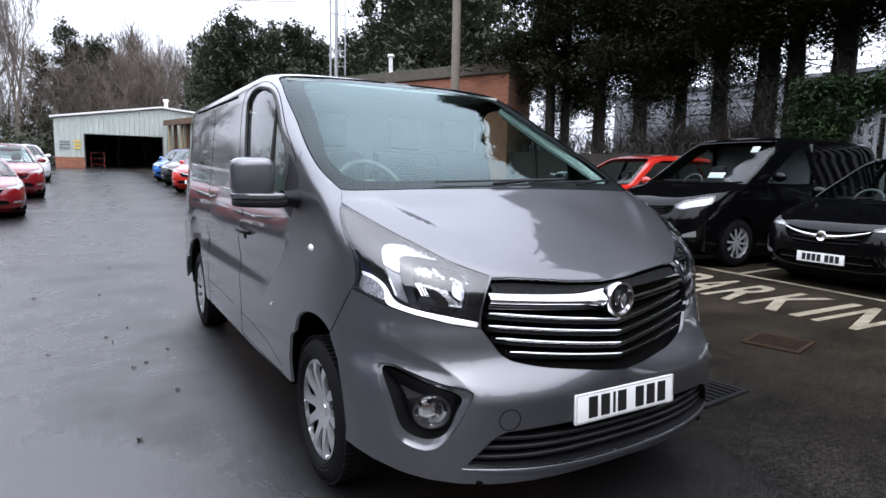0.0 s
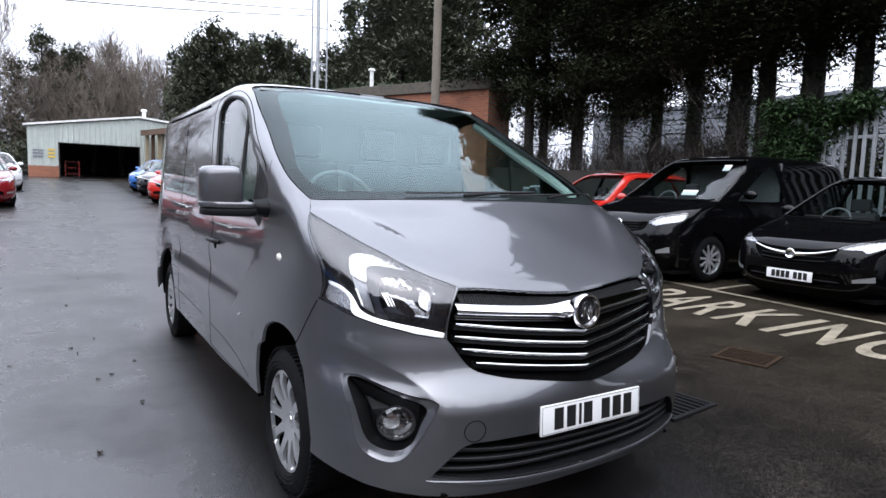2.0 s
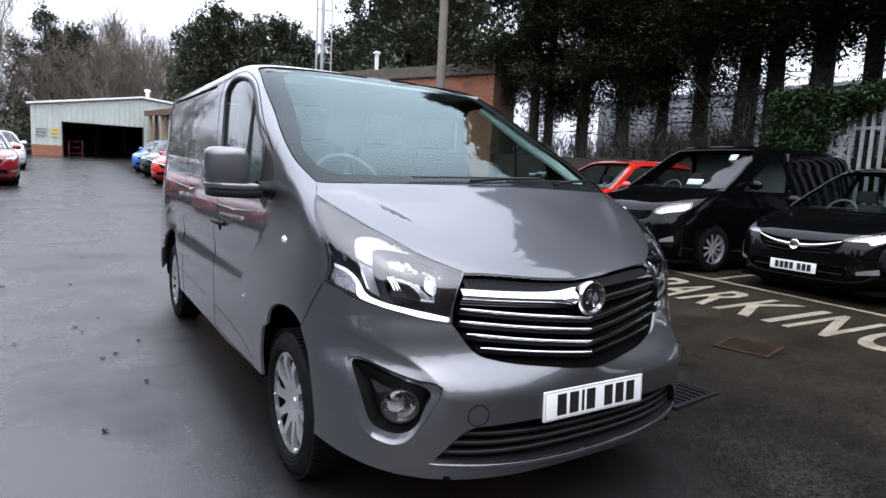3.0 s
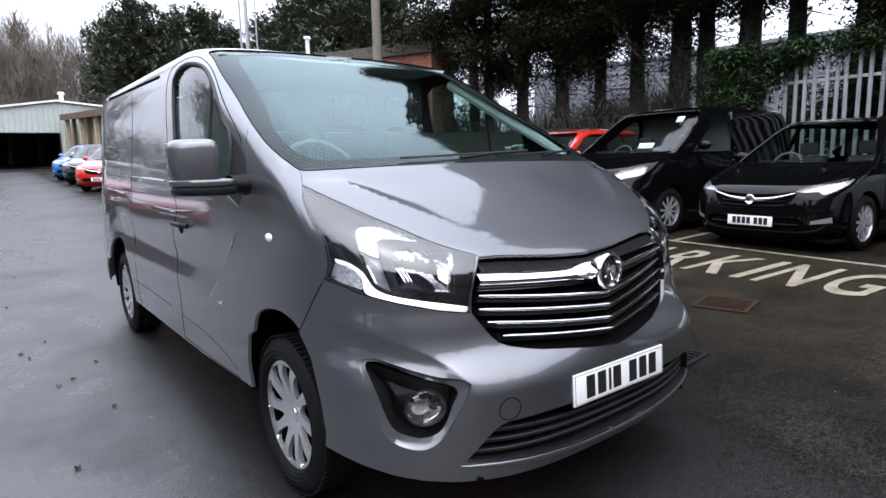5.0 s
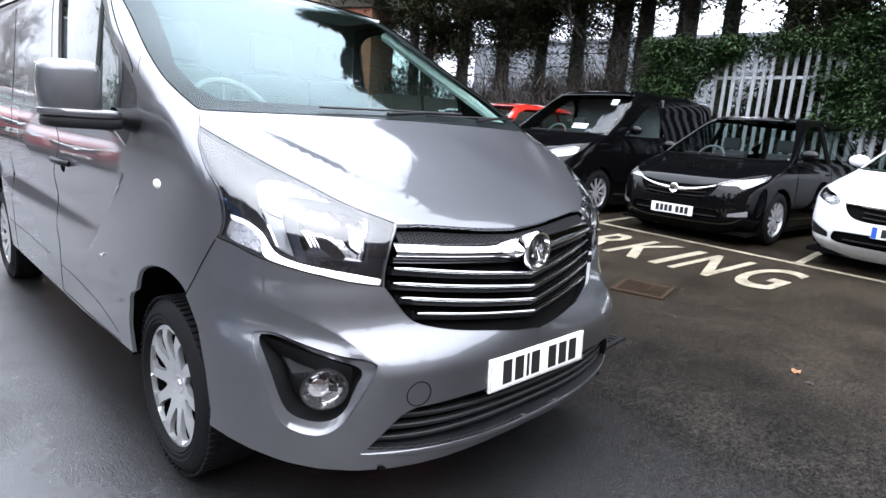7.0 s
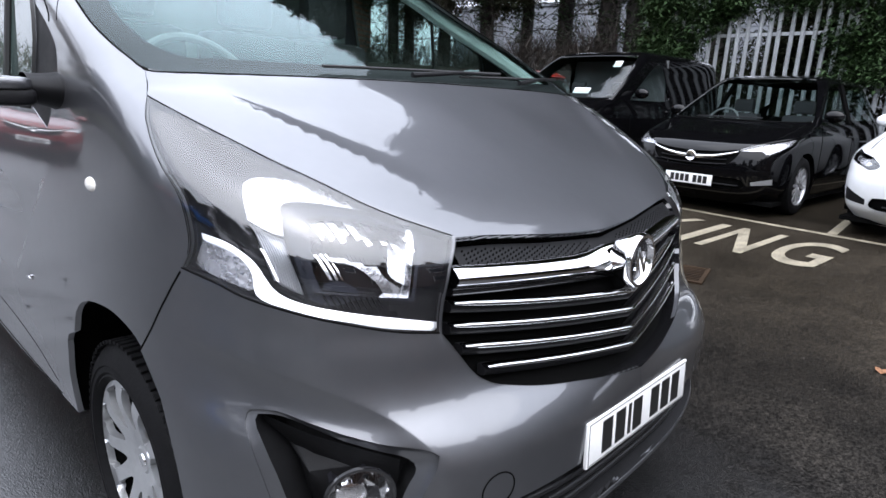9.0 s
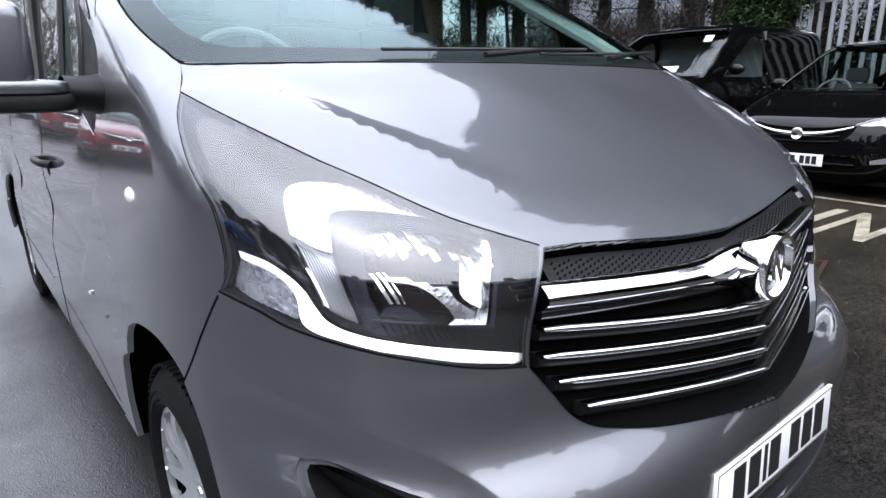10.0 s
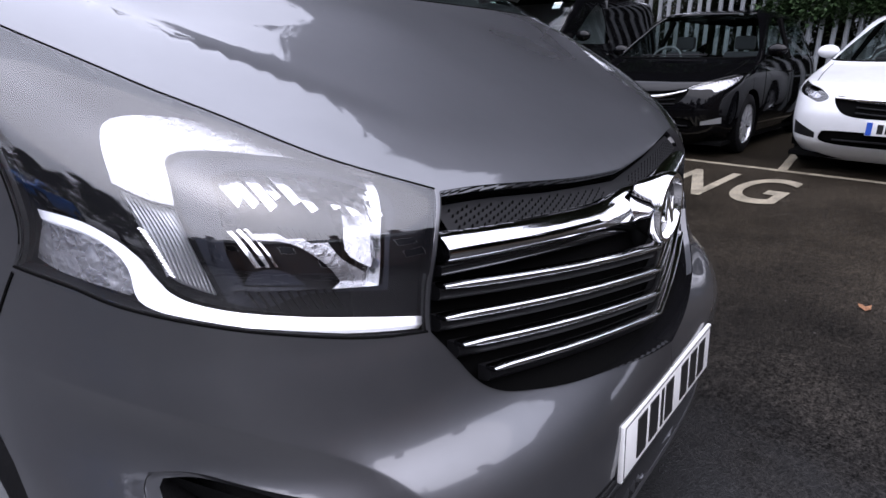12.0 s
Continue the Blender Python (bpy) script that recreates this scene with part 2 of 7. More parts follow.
# ---------------------------------------------------------------- ground
def asphalt_mat():
    """Worn asphalt: stones, stains and a wet film that comes and goes."""
    m = bpy.data.materials.new("wet_asphalt")
    m.use_nodes = True
    n, l = m.node_tree.nodes, m.node_tree.links
    b = n["Principled BSDF"]
    co = n.new("ShaderNodeTexCoord")

    def noise_node(scale, detail=5, rough=.55):
        t = n.new("ShaderNodeTexNoise")
        t.inputs["Scale"].default_value, t.inputs["Detail"].default_value, t.inputs["Roughness"].default_value = scale, detail, rough
        l.new(co.outputs["Object"], t.inputs["Vector"])
        return t

    def ramp(src, a, b0, c, d):
        r = n.new("ShaderNodeMapRange")
        for key, v in (("From Min", a), ("From Max", b0), ("To Min", c), ("To Max", d)):
            r.inputs[key].default_value = v
        l.new(src, r.inputs["Value"])
        return r.outputs["Result"]

    def math_node(op, a, b0):
        q = n.new("ShaderNodeMath")
        q.operation = op
        for i, v in enumerate((a, b0)):
            if isinstance(v, (int, float)):
                q.inputs[i].default_value = v
            else:
                l.new(v, q.inputs[i])
        return q.outputs[0]

    big, mid, grit = noise_node(.16, 3), noise_node(1.3, 6, .65), noise_node(110, 3, .7)
    vor = n.new("ShaderNodeTexVoronoi")
    vor.inputs["Scale"].default_value = 210
    l.new(co.outputs["Object"], vor.inputs["Vector"])
    tone = math_node("MULTIPLY", ramp(big.outputs["Fac"], .35, .65, .8, 1.2), ramp(mid.outputs["Fac"], .3, .7, .55, 1.5))
    tone = math_node("MULTIPLY", tone, ramp(grit.outputs["Fac"], .35, .65, .1, 2.6))
    coarse = noise_node(42, 4, .75)
    tone = math_node("MULTIPLY", tone, ramp(coarse.outputs["Fac"], .35, .65, .55, 1.5))
    # the bays by the fence are browner and drier
    sep = n.new("ShaderNodeSeparateXYZ")
    l.new(co.outputs["Object"], sep.inputs["Vector"])
    wob = math_node("ADD", sep.outputs["X"], ramp(mid.outputs["Fac"], .3, .7, -.35, .35))
    bays = ramp(wob, .3, 3.2, 0, 1)
    mix = n.new("ShaderNodeMix")
    mix.data_type = "RGBA"
    mix.inputs[6].default_value, mix.inputs[7].default_value = (.0062, .0062, .0064, 1), (.0165, .0135, .0098, 1)
    l.new(bays, mix.inputs["Factor"])
    sc = n.new("ShaderNodeVectorMath")
    sc.operation = "SCALE"
    l.new(mix.outputs[2], sc.inputs[0])
    l.new(tone, sc.inputs["Scale"])
    l.new(sc.outputs["Vector"], b.inputs["Base Color"])
    # wetness: standing film in patches of the lane; gloss cut elsewhere, imitating mirrored trees
    film = ramp(math_node("ADD", big.outputs["Fac"], math_node("MULTIPLY", mid.outputs["Fac"], .45)), .43, .70, 0, 1)
    lane = ramp(wob, .9, -1.0, 0, 1)
    wet = math_node("MULTIPLY", film, lane)
    l.new(ramp(wet, 0, 1, .46, .27), b.inputs["Roughness"])
    l.new(ramp(wet, 0, 1, .03, 1.0), b.inputs["Specular IOR Level"])
    bump = n.new("ShaderNodeBump")
    bump.inputs["Distance"].default_value = .006
    l.new(ramp(wet, 0, 1, .45, .20), bump.inputs["Strength"])
    l.new(math_node("ADD", math_node("ADD", grit.outputs["Fac"], vor.outputs["Distance"]), math_node("MULTIPLY", coarse.outputs["Fac"], 1.6)), bump.inputs["Height"])
    l.new(bump.outputs["Normal"], b.inputs["Normal"])
    return m


ASPHALT = asphalt_mat()
LINE_PAINT = mat("worn_road_paint", (.20, .175, .125), .7, scale=7, amount=.62, bump=.4, bump_scale=120)
RUST = mat("rusty_iron", (.030, .020, .013), .9, spec=.05, scale=12, amount=.4, bump=.5, bump_scale=70)


def ground_sheet():
    xs = list(np.arange(-12, 14.01, 0.5))
    xs = [-2500, -600, -150, -50, -25] + xs + [25, 50, 150, 600, 2500]
    ys = [-2500, -600, -150, -50, -20] + list(np.arange(-10, 60.01, 1.0)) + [90, 200, 700, 2500]
    bm = bmesh.new()
    sheet(bm, [[(x, y, ground_z(x, y)) for x in xs] for y in ys])
    return tagged(part("ground", bm, ASPHALT), "dark wet asphalt yard with stains and grit", "ground", kind="structure")


ground = ground_sheet()


def strip(name, x0, y0, x1, y1, w, label, group="bay lines"):
    """A painted line on the asphalt."""
    a, b = Vector((x0, y0)), Vector((x1, y1))
    d = (b - a).normalized()
    s = Vector((-d.y, d.x)) * w / 2
    k = max(int((b - a).length / .25), 2)
    bm = bmesh.new()
    rows = []
    for i in range(k + 1):
        p = a.lerp(b, i / k)
        j = .004 * math.sin(i * 7.3)
        rows.append([(q.x, q.y, ground_z(q.x, q.y) + .006) for q in (p - s * (1 + 8 * j), p + s * (1 - 6 * j))])
    sheet(bm, rows)
    ob = part(name, bm, LINE_PAINT, flat=True)
    return tagged(ob, label, "road marking", group)


def edge_x(y):
    return 5.055 + .105 * y


strip("bay_front_line", edge_x(-6), -6, edge_x(13), 13, .085, "worn cream painted line across the bay fronts")
for y in (-1.87, .58, 3.05, 5.5, 7.95):
    strip("bay_side_line", edge_x(y) + .05, y, edge_x(y) + 4.2, y + .16, .08, "worn cream painted line between parking bays")


def painted_letter(ch, y_left, width):
    """One stencilled capital on the asphalt."""
    cu = bpy.data.curves.new("letter", "FONT")
    cu.body = ch
    cu.resolution_u = 6
    cu.offset = .014
    tmp = bpy.data.objects.new("letter_shape", cu)
    scene.collection.objects.link(tmp)
    me = bpy.data.meshes.new_from_object(tmp.evaluated_get(bpy.context.evaluated_depsgraph_get()))
    bpy.data.objects.remove(tmp)
    bm = bmesh.new()
    bm.from_mesh(me)
    xs, ys = [v.co.x for v in bm.verts], [v.co.y for v in bm.verts]
    r, u = Vector((-.085, -1)).normalized(), Vector((1, -.12)).normalized()
    o = Vector((3.72 + .095 * y_left, y_left))
    for v in bm.verts:
        a = (v.co.x - min(xs)) / (max(xs) - min(xs)) * width
        b = (v.co.y - min(ys)) / (max(ys) - min(ys)) * .95
        q = o + r * a + u * b
        v.co = (q.x, q.y, ground_z(q.x, q.y) + .007)
    return bm


word = thing("road_lettering", pose(0, 0, 0), "worn cream painted word PARKING on the asphalt", "road marking")
for ch, y_left, width in (("P", 3.46, .34), ("A", 3.06, .40), ("R", 2.58, .37), ("K", 2.10, .42), ("I", 1.56, .10), ("N", 1.35, .40), ("G", .83, .40)):
    part("letter", painted_letter(ch, y_left, width), LINE_PAINT, word, flat=True)


def gully(x, y, turn, w, d, bars, material, label):
    """A cast iron grate in its frame."""
    z = ground_z(x, y)
    g = thing("drain_grate", pose(x, y, z, 0, -2.0 if x > 2 else 0, turn), label, "drain")
    # dark slab just above the asphalt, coloured as the shade in the pit
    part("pit_shade", boxed(-w / 2, w / 2, -d / 2, d / 2, .004, .009), DARK, g)
    for a, b, c, e in ((-w / 2 - .03, w / 2 + .03, d / 2, d / 2 + .03), (-w / 2 - .03, w / 2 + .03, -d / 2 - .03, -d / 2), (-w / 2 - .03, -w / 2, -d / 2, d / 2), (w / 2, w / 2 + .03, -d / 2, d / 2)):
        part("grate_frame", boxed(a, b, c, e, -.01, .016, bevel=.002), material, g)
    for k in range(bars):
        x0 = -w / 2 + w * (k + .5) / bars
        part("grate_bar", boxed(x0 - w / bars * .17, x0 + w / bars * .17, -d / 2, d / 2, 0, .015, bevel=.002), material, g)
    return g


gully(2.96, 1.12, 12, .34, .36, 8, RUST, "rusty iron drain grate sunk in the asphalt")
gully(1.55, .82, 5, .42, .36, 7, BLACK_PLASTIC, "dark iron drain cover beside the van")

# ---------------------------------------------------------------- the van: body surface
def eased(f, lo, hi, sigma, upto):
    """The same curve with its bends eased, up to a height."""
    zs = np.arange(lo - 0.2, hi + 0.2, 0.002)
    raw = np.array([f(z) for z in zs])
    k = np.arange(-int(3 * sigma / 0.002), int(3 * sigma / 0.002) + 1) * 0.002
    w = np.exp(-0.5 * (k / sigma) ** 2)
    soft = np.convolve(np.pad(raw, len(k) // 2, mode="edge"), w / w.sum(), mode="valid")
    t = np.clip((zs - upto) / 0.06, 0, 1)
    both = soft * (1 - t) + raw * t
    return lambda z: float(np.interp(z, zs, both))


NOSE = eased(pchip([.10, .18, .26, .36, .46, .58, .64, .70, .76, .83, .88, .94, .985, 1.03, 1.10, 1.17, 1.24, 1.30, 1.34, 1.60, 1.88, 1.915, 1.94, 1.955, 1.965, 1.972],
                   [.30, .16, .075, .04, .028, .026, .034, .046, .055, .068, .10, .145, .19, .25, .37, .50, .635, .765, .83, 1.33, 1.87, 1.955, 2.06, 2.2, 2.45, 3.0]), .1, 1.972, .018, 1.82)
HALF = eased(pchip([.10, .18, .30, .42, .60, .90, 1.05, 1.30, 1.60, 1.80, 1.86, 1.90, 1.93, 1.95, 1.962, 1.972],
                   [.84, .88, .925, .938, .945, .938, .925, .90, .872, .85, .835, .81, .76, .67, .55, .30]), .1, 1.972, .03, 1.80)
BEND = eased(pchip([.18, .42, .80, .93, 1.00, 1.05, 1.10, 1.20, 1.30, 1.60, 1.90, 1.972],
                   [1.0, 1.15, 1.08, 1.04, .85, .62, .42, .32, .28, .30, .34, .5]), .1, 1.972, .025, 1.9)
PROW = eased(pchip([.10, .58, .64, .70, .76, .83, .88, .94, 1.0, 1.05, 1.98],
                   [0, 0, .02, .07, .09, .095, .07, .03, .005, 0, 0]), .1, 1.972, .012, 1.9)
CORNER = eased(pchip([.10, .60, .68, .80, 1.98], [3.35, 3.35, 3.6, 4.0, 4.0]), .1, 1.972, .02, 1.9)
A0 = math.asin(.64)


TAIL = lambda z: 4.99
TOP = 1.972


def set_shape(nose, half, bend, prow_curve, tail, top):
    """Takes another vehicle's curves for the skin functions below."""
    global NOSE, HALF, BEND, PROW, TAIL, TOP
    NOSE, HALF, BEND, PROW, TAIL, TOP = nose, half, bend, prow_curve, tail, top


def prow(x, z):
    return PROW(z) * math.sin(math.pi / 2 * min(abs(x) / .56, 1))


def nose_y(x, z):
    """The front of the van: how far back its skin lies at a place across and a height."""
    f, w, l = NOSE(z), HALF(z), BEND(z)
    u = min(abs(x) / w, 1)
    return f + l * (1 - (1 - u ** CORNER(z)) ** 0.25) + prow(x, z)


def skin_point(s, z):
    """A place on the van's right half: s runs from the middle of the nose round the corner and along the flank to the tail."""
    w = HALF(z)
    f, l, v = NOSE(z), BEND(z), PROW(z)
    if s <= 1.3:
        u = max(s, 0) if s <= .8 else math.sqrt(math.sin(A0 + (s - .8) / .5 * (math.pi / 2 - A0)))
        x = min(u, 1) * w
        return Vector((-x, f + l * (1 - max(1 - u ** CORNER(z), 0) ** .25) + prow(x, z), z))
    y0, y1 = f + l + v, TAIL(z) - .69
    y1 = max(y1, y0 + .05)
    if s <= 5.3:
        return Vector((-w, y0 + (y1 - y0) * (s - 1.3) / 4, z))
    a = min(s - 5.3, 1) * math.pi / 2
    return Vector((-w * max(math.cos(a), 0) ** .5, y1 + .69 * math.sin(a) ** .5, z))


def s_front(x, z):
    u = min(abs(x) / HALF(z), 1)
    return u if u <= .8 else .8 + .5 * (math.asin(min(u * u, 1)) - A0) / (math.pi / 2 - A0)


def s_side(y, z):
    f, l, v = NOSE(z), BEND(z), PROW(z)
    y0 = f + l + v
    if y >= y0:
        return 1.3 + 4 * (y - y0) / max(TAIL(z) - .69 - y0, .05)
    k = min(max((y0 - y) / l, 0), 1)
    u = (1 - k ** 4) ** (1 / CORNER(z))
    return .8 + .5 * (math.asin(min(u * u, 1)) - A0) / (math.pi / 2 - A0)


def skin_normal(s, z):
    e = .014
    a = skin_point(s + e, z) - skin_point(max(s - e, 0), z)
    if z > TOP - .12:
        e = .006
    b = skin_point(s, min(z + e, TOP - .001)) - skin_point(s, z - e)
    n = b.cross(a)
    n = n.normalized() if n.length > 1e-9 else Vector((0, 0, 1))
    if s < 1e-6 and abs(n.x) > 0:
        n = Vector((0, n.y, n.z)).normalized()
    return n if n.dot(skin_point(s, z) - Vector((0, TAIL(.6) / 2, TOP * .46))) > 0 else -n


def fr(*pts):
    """Front control points (across, height) as (s, height)."""
    return [(s_front(x, z), z) for x, z in pts]


def sd(*pts):
    """Flank control points (along, height) as (s, height)."""
    return [(s_side(y, z), z) for y, z in pts]


def loop(pts, n=5):
    return [(p[0], p[1]) for p in spline(pts, n, closed=True)]


def inside(poly, pts):
    """Which of the points lie in the polygon."""
    x, y = pts[:, 0], pts[:, 1]
    hit = np.zeros(len(pts), bool)
    for (x0, y0), (x1, y1) in zip(poly, poly[1:] + poly[:1]):
        if y0 == y1:
            continue
        c = (y0 > y) != (y1 > y)
        hit ^= c & (x < (x1 - x0) * (y - y0) / (y1 - y0) + x0)
    return hit


def tiles_of(outer, holes=(), step=.02, step_z=None, inner=()):
    """Triangles that fill a flat outline less its holes, on an even grid."""
    from mathutils.geometry import delaunay_2d_cdt
    o = np.array(outer)
    gx = np.arange(o[:, 0].min() + step / 2, o[:, 0].max(), step)
    gy = np.arange(o[:, 1].min() + (step_z or step) / 2, o[:, 1].max(), step_z or step)
    grid = np.array([(a, b) for b in gy for a in gx]).reshape(-1, 2)
    keep = inside(list(outer), grid)
    for h in holes:
        keep &= ~inside(list(h), grid)
    pts, edges = [], []
    for poly in (outer, *holes, *inner):
        k = len(pts)
        pts += [Vector(p) for p in poly]
        edges += [(k + i, k + (i + 1) % len(poly)) for i in range(len(poly))]
    pts += [Vector(p) for p in grid[keep]]
    vs, _, fs, *_ = delaunay_2d_cdt(pts, edges, [], 0, 1e-6)
    mid = np.array([sum((vs[i] for i in f), Vector((0, 0))) / len(f) for f in fs])
    ok = inside(list(outer), mid)
    for h in holes:
        ok &= ~inside(list(h), mid)
    return vs, [tuple(f) for f, k in zip(fs, ok) if k]


def panel(name, outer, material, parent, holes=(), step=.02, step_z=None, lift=0.0, rim=0.0, both=True, side=-1, label="", made=None, bent=False, tip=0.0):
    """A skin panel cut to an outline, with its edges turned in. both: one mesh for both halves, else one side alone;
    tip: leans the shading normals upwards, so the piece mirrors the sky.
    """
    vs, fs = made or tiles_of(outer, holes, step, step_z)
    used = sorted({i for f in fs for i in f})
    remap = {i: k for k, i in enumerate(used)}
    pos, nor = [], []
    for i in used:
        s, z = vs[i]
        p, n = skin_point(s, z), skin_normal(s, z)
        if not callable(lift):
            pos.append(p + n * lift)
            nor.append(n)
            continue
        pos.append(p + n * lift(s, z))
        e = .004
        if (s < 1.3 and not bent) or max(abs(lift(s + e, z) - lift(s - e, z)), abs(lift(s, z + e) - lift(s, z - e))) < 1e-6:
            nor.append(n)
            continue
        a, b = [[skin_point(*q) + skin_normal(*q) * lift(*q) for q in pair] for pair in (((s - e, z), (s + e, z)), ((s, z - e), (s, z + e)))]
        m = (b[1] - b[0]).cross(a[1] - a[0]).normalized()
        nor.append(m if m.dot(n) > 0 else -m)
    if tip:
        nor = [(q + Vector((0, 0, tip))).normalized() for q in nor]
    faces = [tuple(remap[i] for i in f) for f in fs]
    if rim:
        count = {}
        for f in faces:
            for a, b in zip(f, f[1:] + f[:1]):
                count[(a, b)] = count.get((a, b), 0) + 1
        for (a, b) in [e for e in count if (e[1], e[0]) not in count]:
            if both and abs(pos[a].x) < 1e-6 and abs(pos[b].x) < 1e-6:
                continue
            k = len(pos)
            m = (nor[a] + nor[b]).normalized()
            pos += [pos[a] - nor[a] * rim, pos[b] - nor[b] * rim]
            nor += [nor[a], nor[b]]
            faces.append((b, a, k, k + 1))
    vote = sum(math.copysign(1, (pos[f[1]] - pos[f[0]]).cross(pos[f[2]] - pos[f[0]]).dot(nor[f[0]])) for f in faces[:len(fs)])
    if vote < 0:
        faces = [f[::-1] for f in faces]
    verts, norms, polys = [], [], []
    for sgn in ((-1, 1) if both else (side,)):
        k = len(verts)
        verts += [(p.x * -sgn, p.y, p.z) for p in pos]
        norms += [(n.x * -sgn, n.y, n.z) for n in nor]
        polys += [tuple(k + i for i in (f if sgn < 0 else f[::-1])) for f in faces]
    me = bpy.data.meshes.new(name)
    me.from_pydata(verts, [], polys)
    me.update()
    smooth_all(me)
    me.normals_split_custom_set_from_vertices(norms)
    me.materials.append(material)
    ob = new(name, me)
    ob.parent = parent
    if label:
        tagged(ob, label)
    return ob


def seam(bm, pts, r=.0028, n=6, closed=False, sink=.0012, both=True, dip=lambda s, z: 0.0):
    """A dark shut line let into the skin along (s, height) control points."""
    line = spline([Vector(p) for p in pts], n, closed=closed)
    for sgn in ((1, -1) if both else (1,)):
        path = []
        for s, z in line:
            p, q = skin_point(s, z), skin_normal(s, z)
            p = p - q * (sink - dip(s, z))
            path.append((p.x * sgn, p.y, p.z))
        tube(bm, path, r, seg=6, closed=closed)


van = thing("panel_van", pose(0, 0, 0), "grey metallic panel van parked on the wet asphalt", "van")

# outlines, as (across, height) on the nose and (along, height) on the flank
HOOD_EDGE = fr((.857, 1.244), (.784, 1.175), (.700, 1.113), (.609, 1.053), (.492, 1.004))
LAMP = HOOD_EDGE[:-1] + [HOOD_EDGE[-1]] * 2 + fr((.530, .95), (.548, .89)) + fr((.556, .828)) * 2 + fr((.641, .842), (.755, .872), (.839, .902)) + sd((.465, .922)) + sd((.545, .938)) * 2 + sd((.527, .968), (.520, 1.005), (.535, 1.067), (.605, 1.13), (.687, 1.196)) + [HOOD_EDGE[0]]
LAMP_LOOP = loop(LAMP)
HOOD_LOOP = loop([(0, .9705)] * 2 + fr((.10, .9735), (.21, .981), (.40, .999)) + [HOOD_EDGE[-1]] * 2 + HOOD_EDGE[::-1][1:-1] + [HOOD_EDGE[0]] * 2 + fr((.826, 1.288)) * 2 + fr((.44, 1.297)) + [(0, 1.303)] * 2)
GRILLE_LOOP = loop([(0, .9665)] * 2 + fr((.10, .9695), (.21, .977), (.40, .995)) + fr((.489, .999)) * 2 + fr((.526, .95), (.544, .89)) + fr((.552, .826)) * 2 + fr((.523, .784), (.495, .742), (.468, .719), (.43, .704), (.34, .684), (.22, .668), (.10, .652)) + [(0, .643)] * 2)
SCREEN_LOOP = loop([(0, 1.307)] * 2 + fr((.44, 1.301)) + fr((.80, 1.293), (.838, 1.320), (.856, 1.383), (.852, 1.45), (.841, 1.511), (.816, 1.612), (.794, 1.745), (.767, 1.840), (.752, 1.885), (.700, 1.902), (.5, 1.913), (.25, 1.922)) + [(0, 1.925)] * 2)
CLEAR_LOOP = loop([(0, 1.348)] * 2 + fr((.60, 1.338), (.73, 1.338), (.785, 1.375), (.792, 1.45), (.755, 1.535), (.705, 1.68), (.672, 1.80), (.640, 1.858), (.56, 1.882), (.3, 1.900)) + [(0, 1.903)] * 2)
FOG_OUT = loop(fr((.858, .692)) * 2 + fr((.828, .697), (.79, .685), (.749, .671), (.702, .656), (.646, .642)) + fr((.622, .627)) * 2 + fr((.644, .583), (.674, .515), (.709, .455), (.75, .420), (.795, .423), (.828, .451), (.850, .514), (.866, .591), (.868, .659)), 6)
FOG_IN = loop(fr((.853, .686)) * 2 + fr((.829, .690), (.791, .677), (.753, .661), (.705, .642)) + fr((.674, .629), (.662, .607), (.682, .553), (.703, .492), (.730, .461), (.763, .451), (.796, .457), (.821, .480), (.841, .538), (.854, .605), (.858, .663)), 6)
INTAKE = loop([(0, .488)] * 2 + fr((.30, .491)) + fr((.515, .490)) * 2 + fr((.56, .470), (.61, .415)) + fr((.643, .372)) * 2 + fr((.50, .350), (.36, .334), (.18, .318)) + [(0, .312)] * 2)
ARCH_F = loop(sd((1.17, .10)) * 2 + sd((1.185, .40), (1.19, .50), (1.145, .63), (1.04, .735), (.935, .775), (.80, .783), (.69, .745), (.60, .655), (.555, .52), (.545, .36)) + sd((.565, .10)) * 2)
ARCH_R = loop(sd((4.27, .10)) * 2 + sd((4.36, .36), (4.32, .56), (4.18, .72), (3.96, .79), (3.74, .76), (3.58, .65), (3.50, .50), (3.48, .36)) + sd((3.50, .10)) * 2)
DOOR_FRONT = sd((1.33, .385), (1.325, .50), (1.310, .75), (1.272, 1.0), (1.222, 1.141), (1.150, 1.27), (1.15, 1.34), (1.225, 1.40), (1.42, 1.555), (1.655, 1.71), (1.815, 1.80))
DOOR_REAR = sd((2.10, 1.862), (2.26, 1.860), (2.385, 1.825), (2.43, 1.72), (2.41, 1.51), (2.37, 1.26), (2.26, 1.0), (2.22, .69), (2.20, .375))
DOOR_LOOP = loop([DOOR_FRONT[0]] + DOOR_FRONT + sd((1.955, 1.855)) + DOOR_REAR + [DOOR_REAR[-1]])
GLAZE = loop(sd((2.19, 1.195)) * 2 + sd((2.25, 1.46), (2.29, 1.73), (2.235, 1.81), (2.12, 1.833), (1.98, 1.825), (1.84, 1.795), (1.69, 1.715), (1.50, 1.57)) + sd((1.372, 1.463)) * 2 + sd((1.402, 1.195)) * 2)
SAIL = loop(sd((1.157, 1.255)) * 2 + sd((1.167, 1.335), (1.238, 1.392)) + sd((1.360, 1.458)) * 2 + sd((1.392, 1.195)) * 2 + sd((1.248, 1.145)) * 2)
BUMPER_SEAM = sd((.548, .930), (.60, .86), (.69, .735))
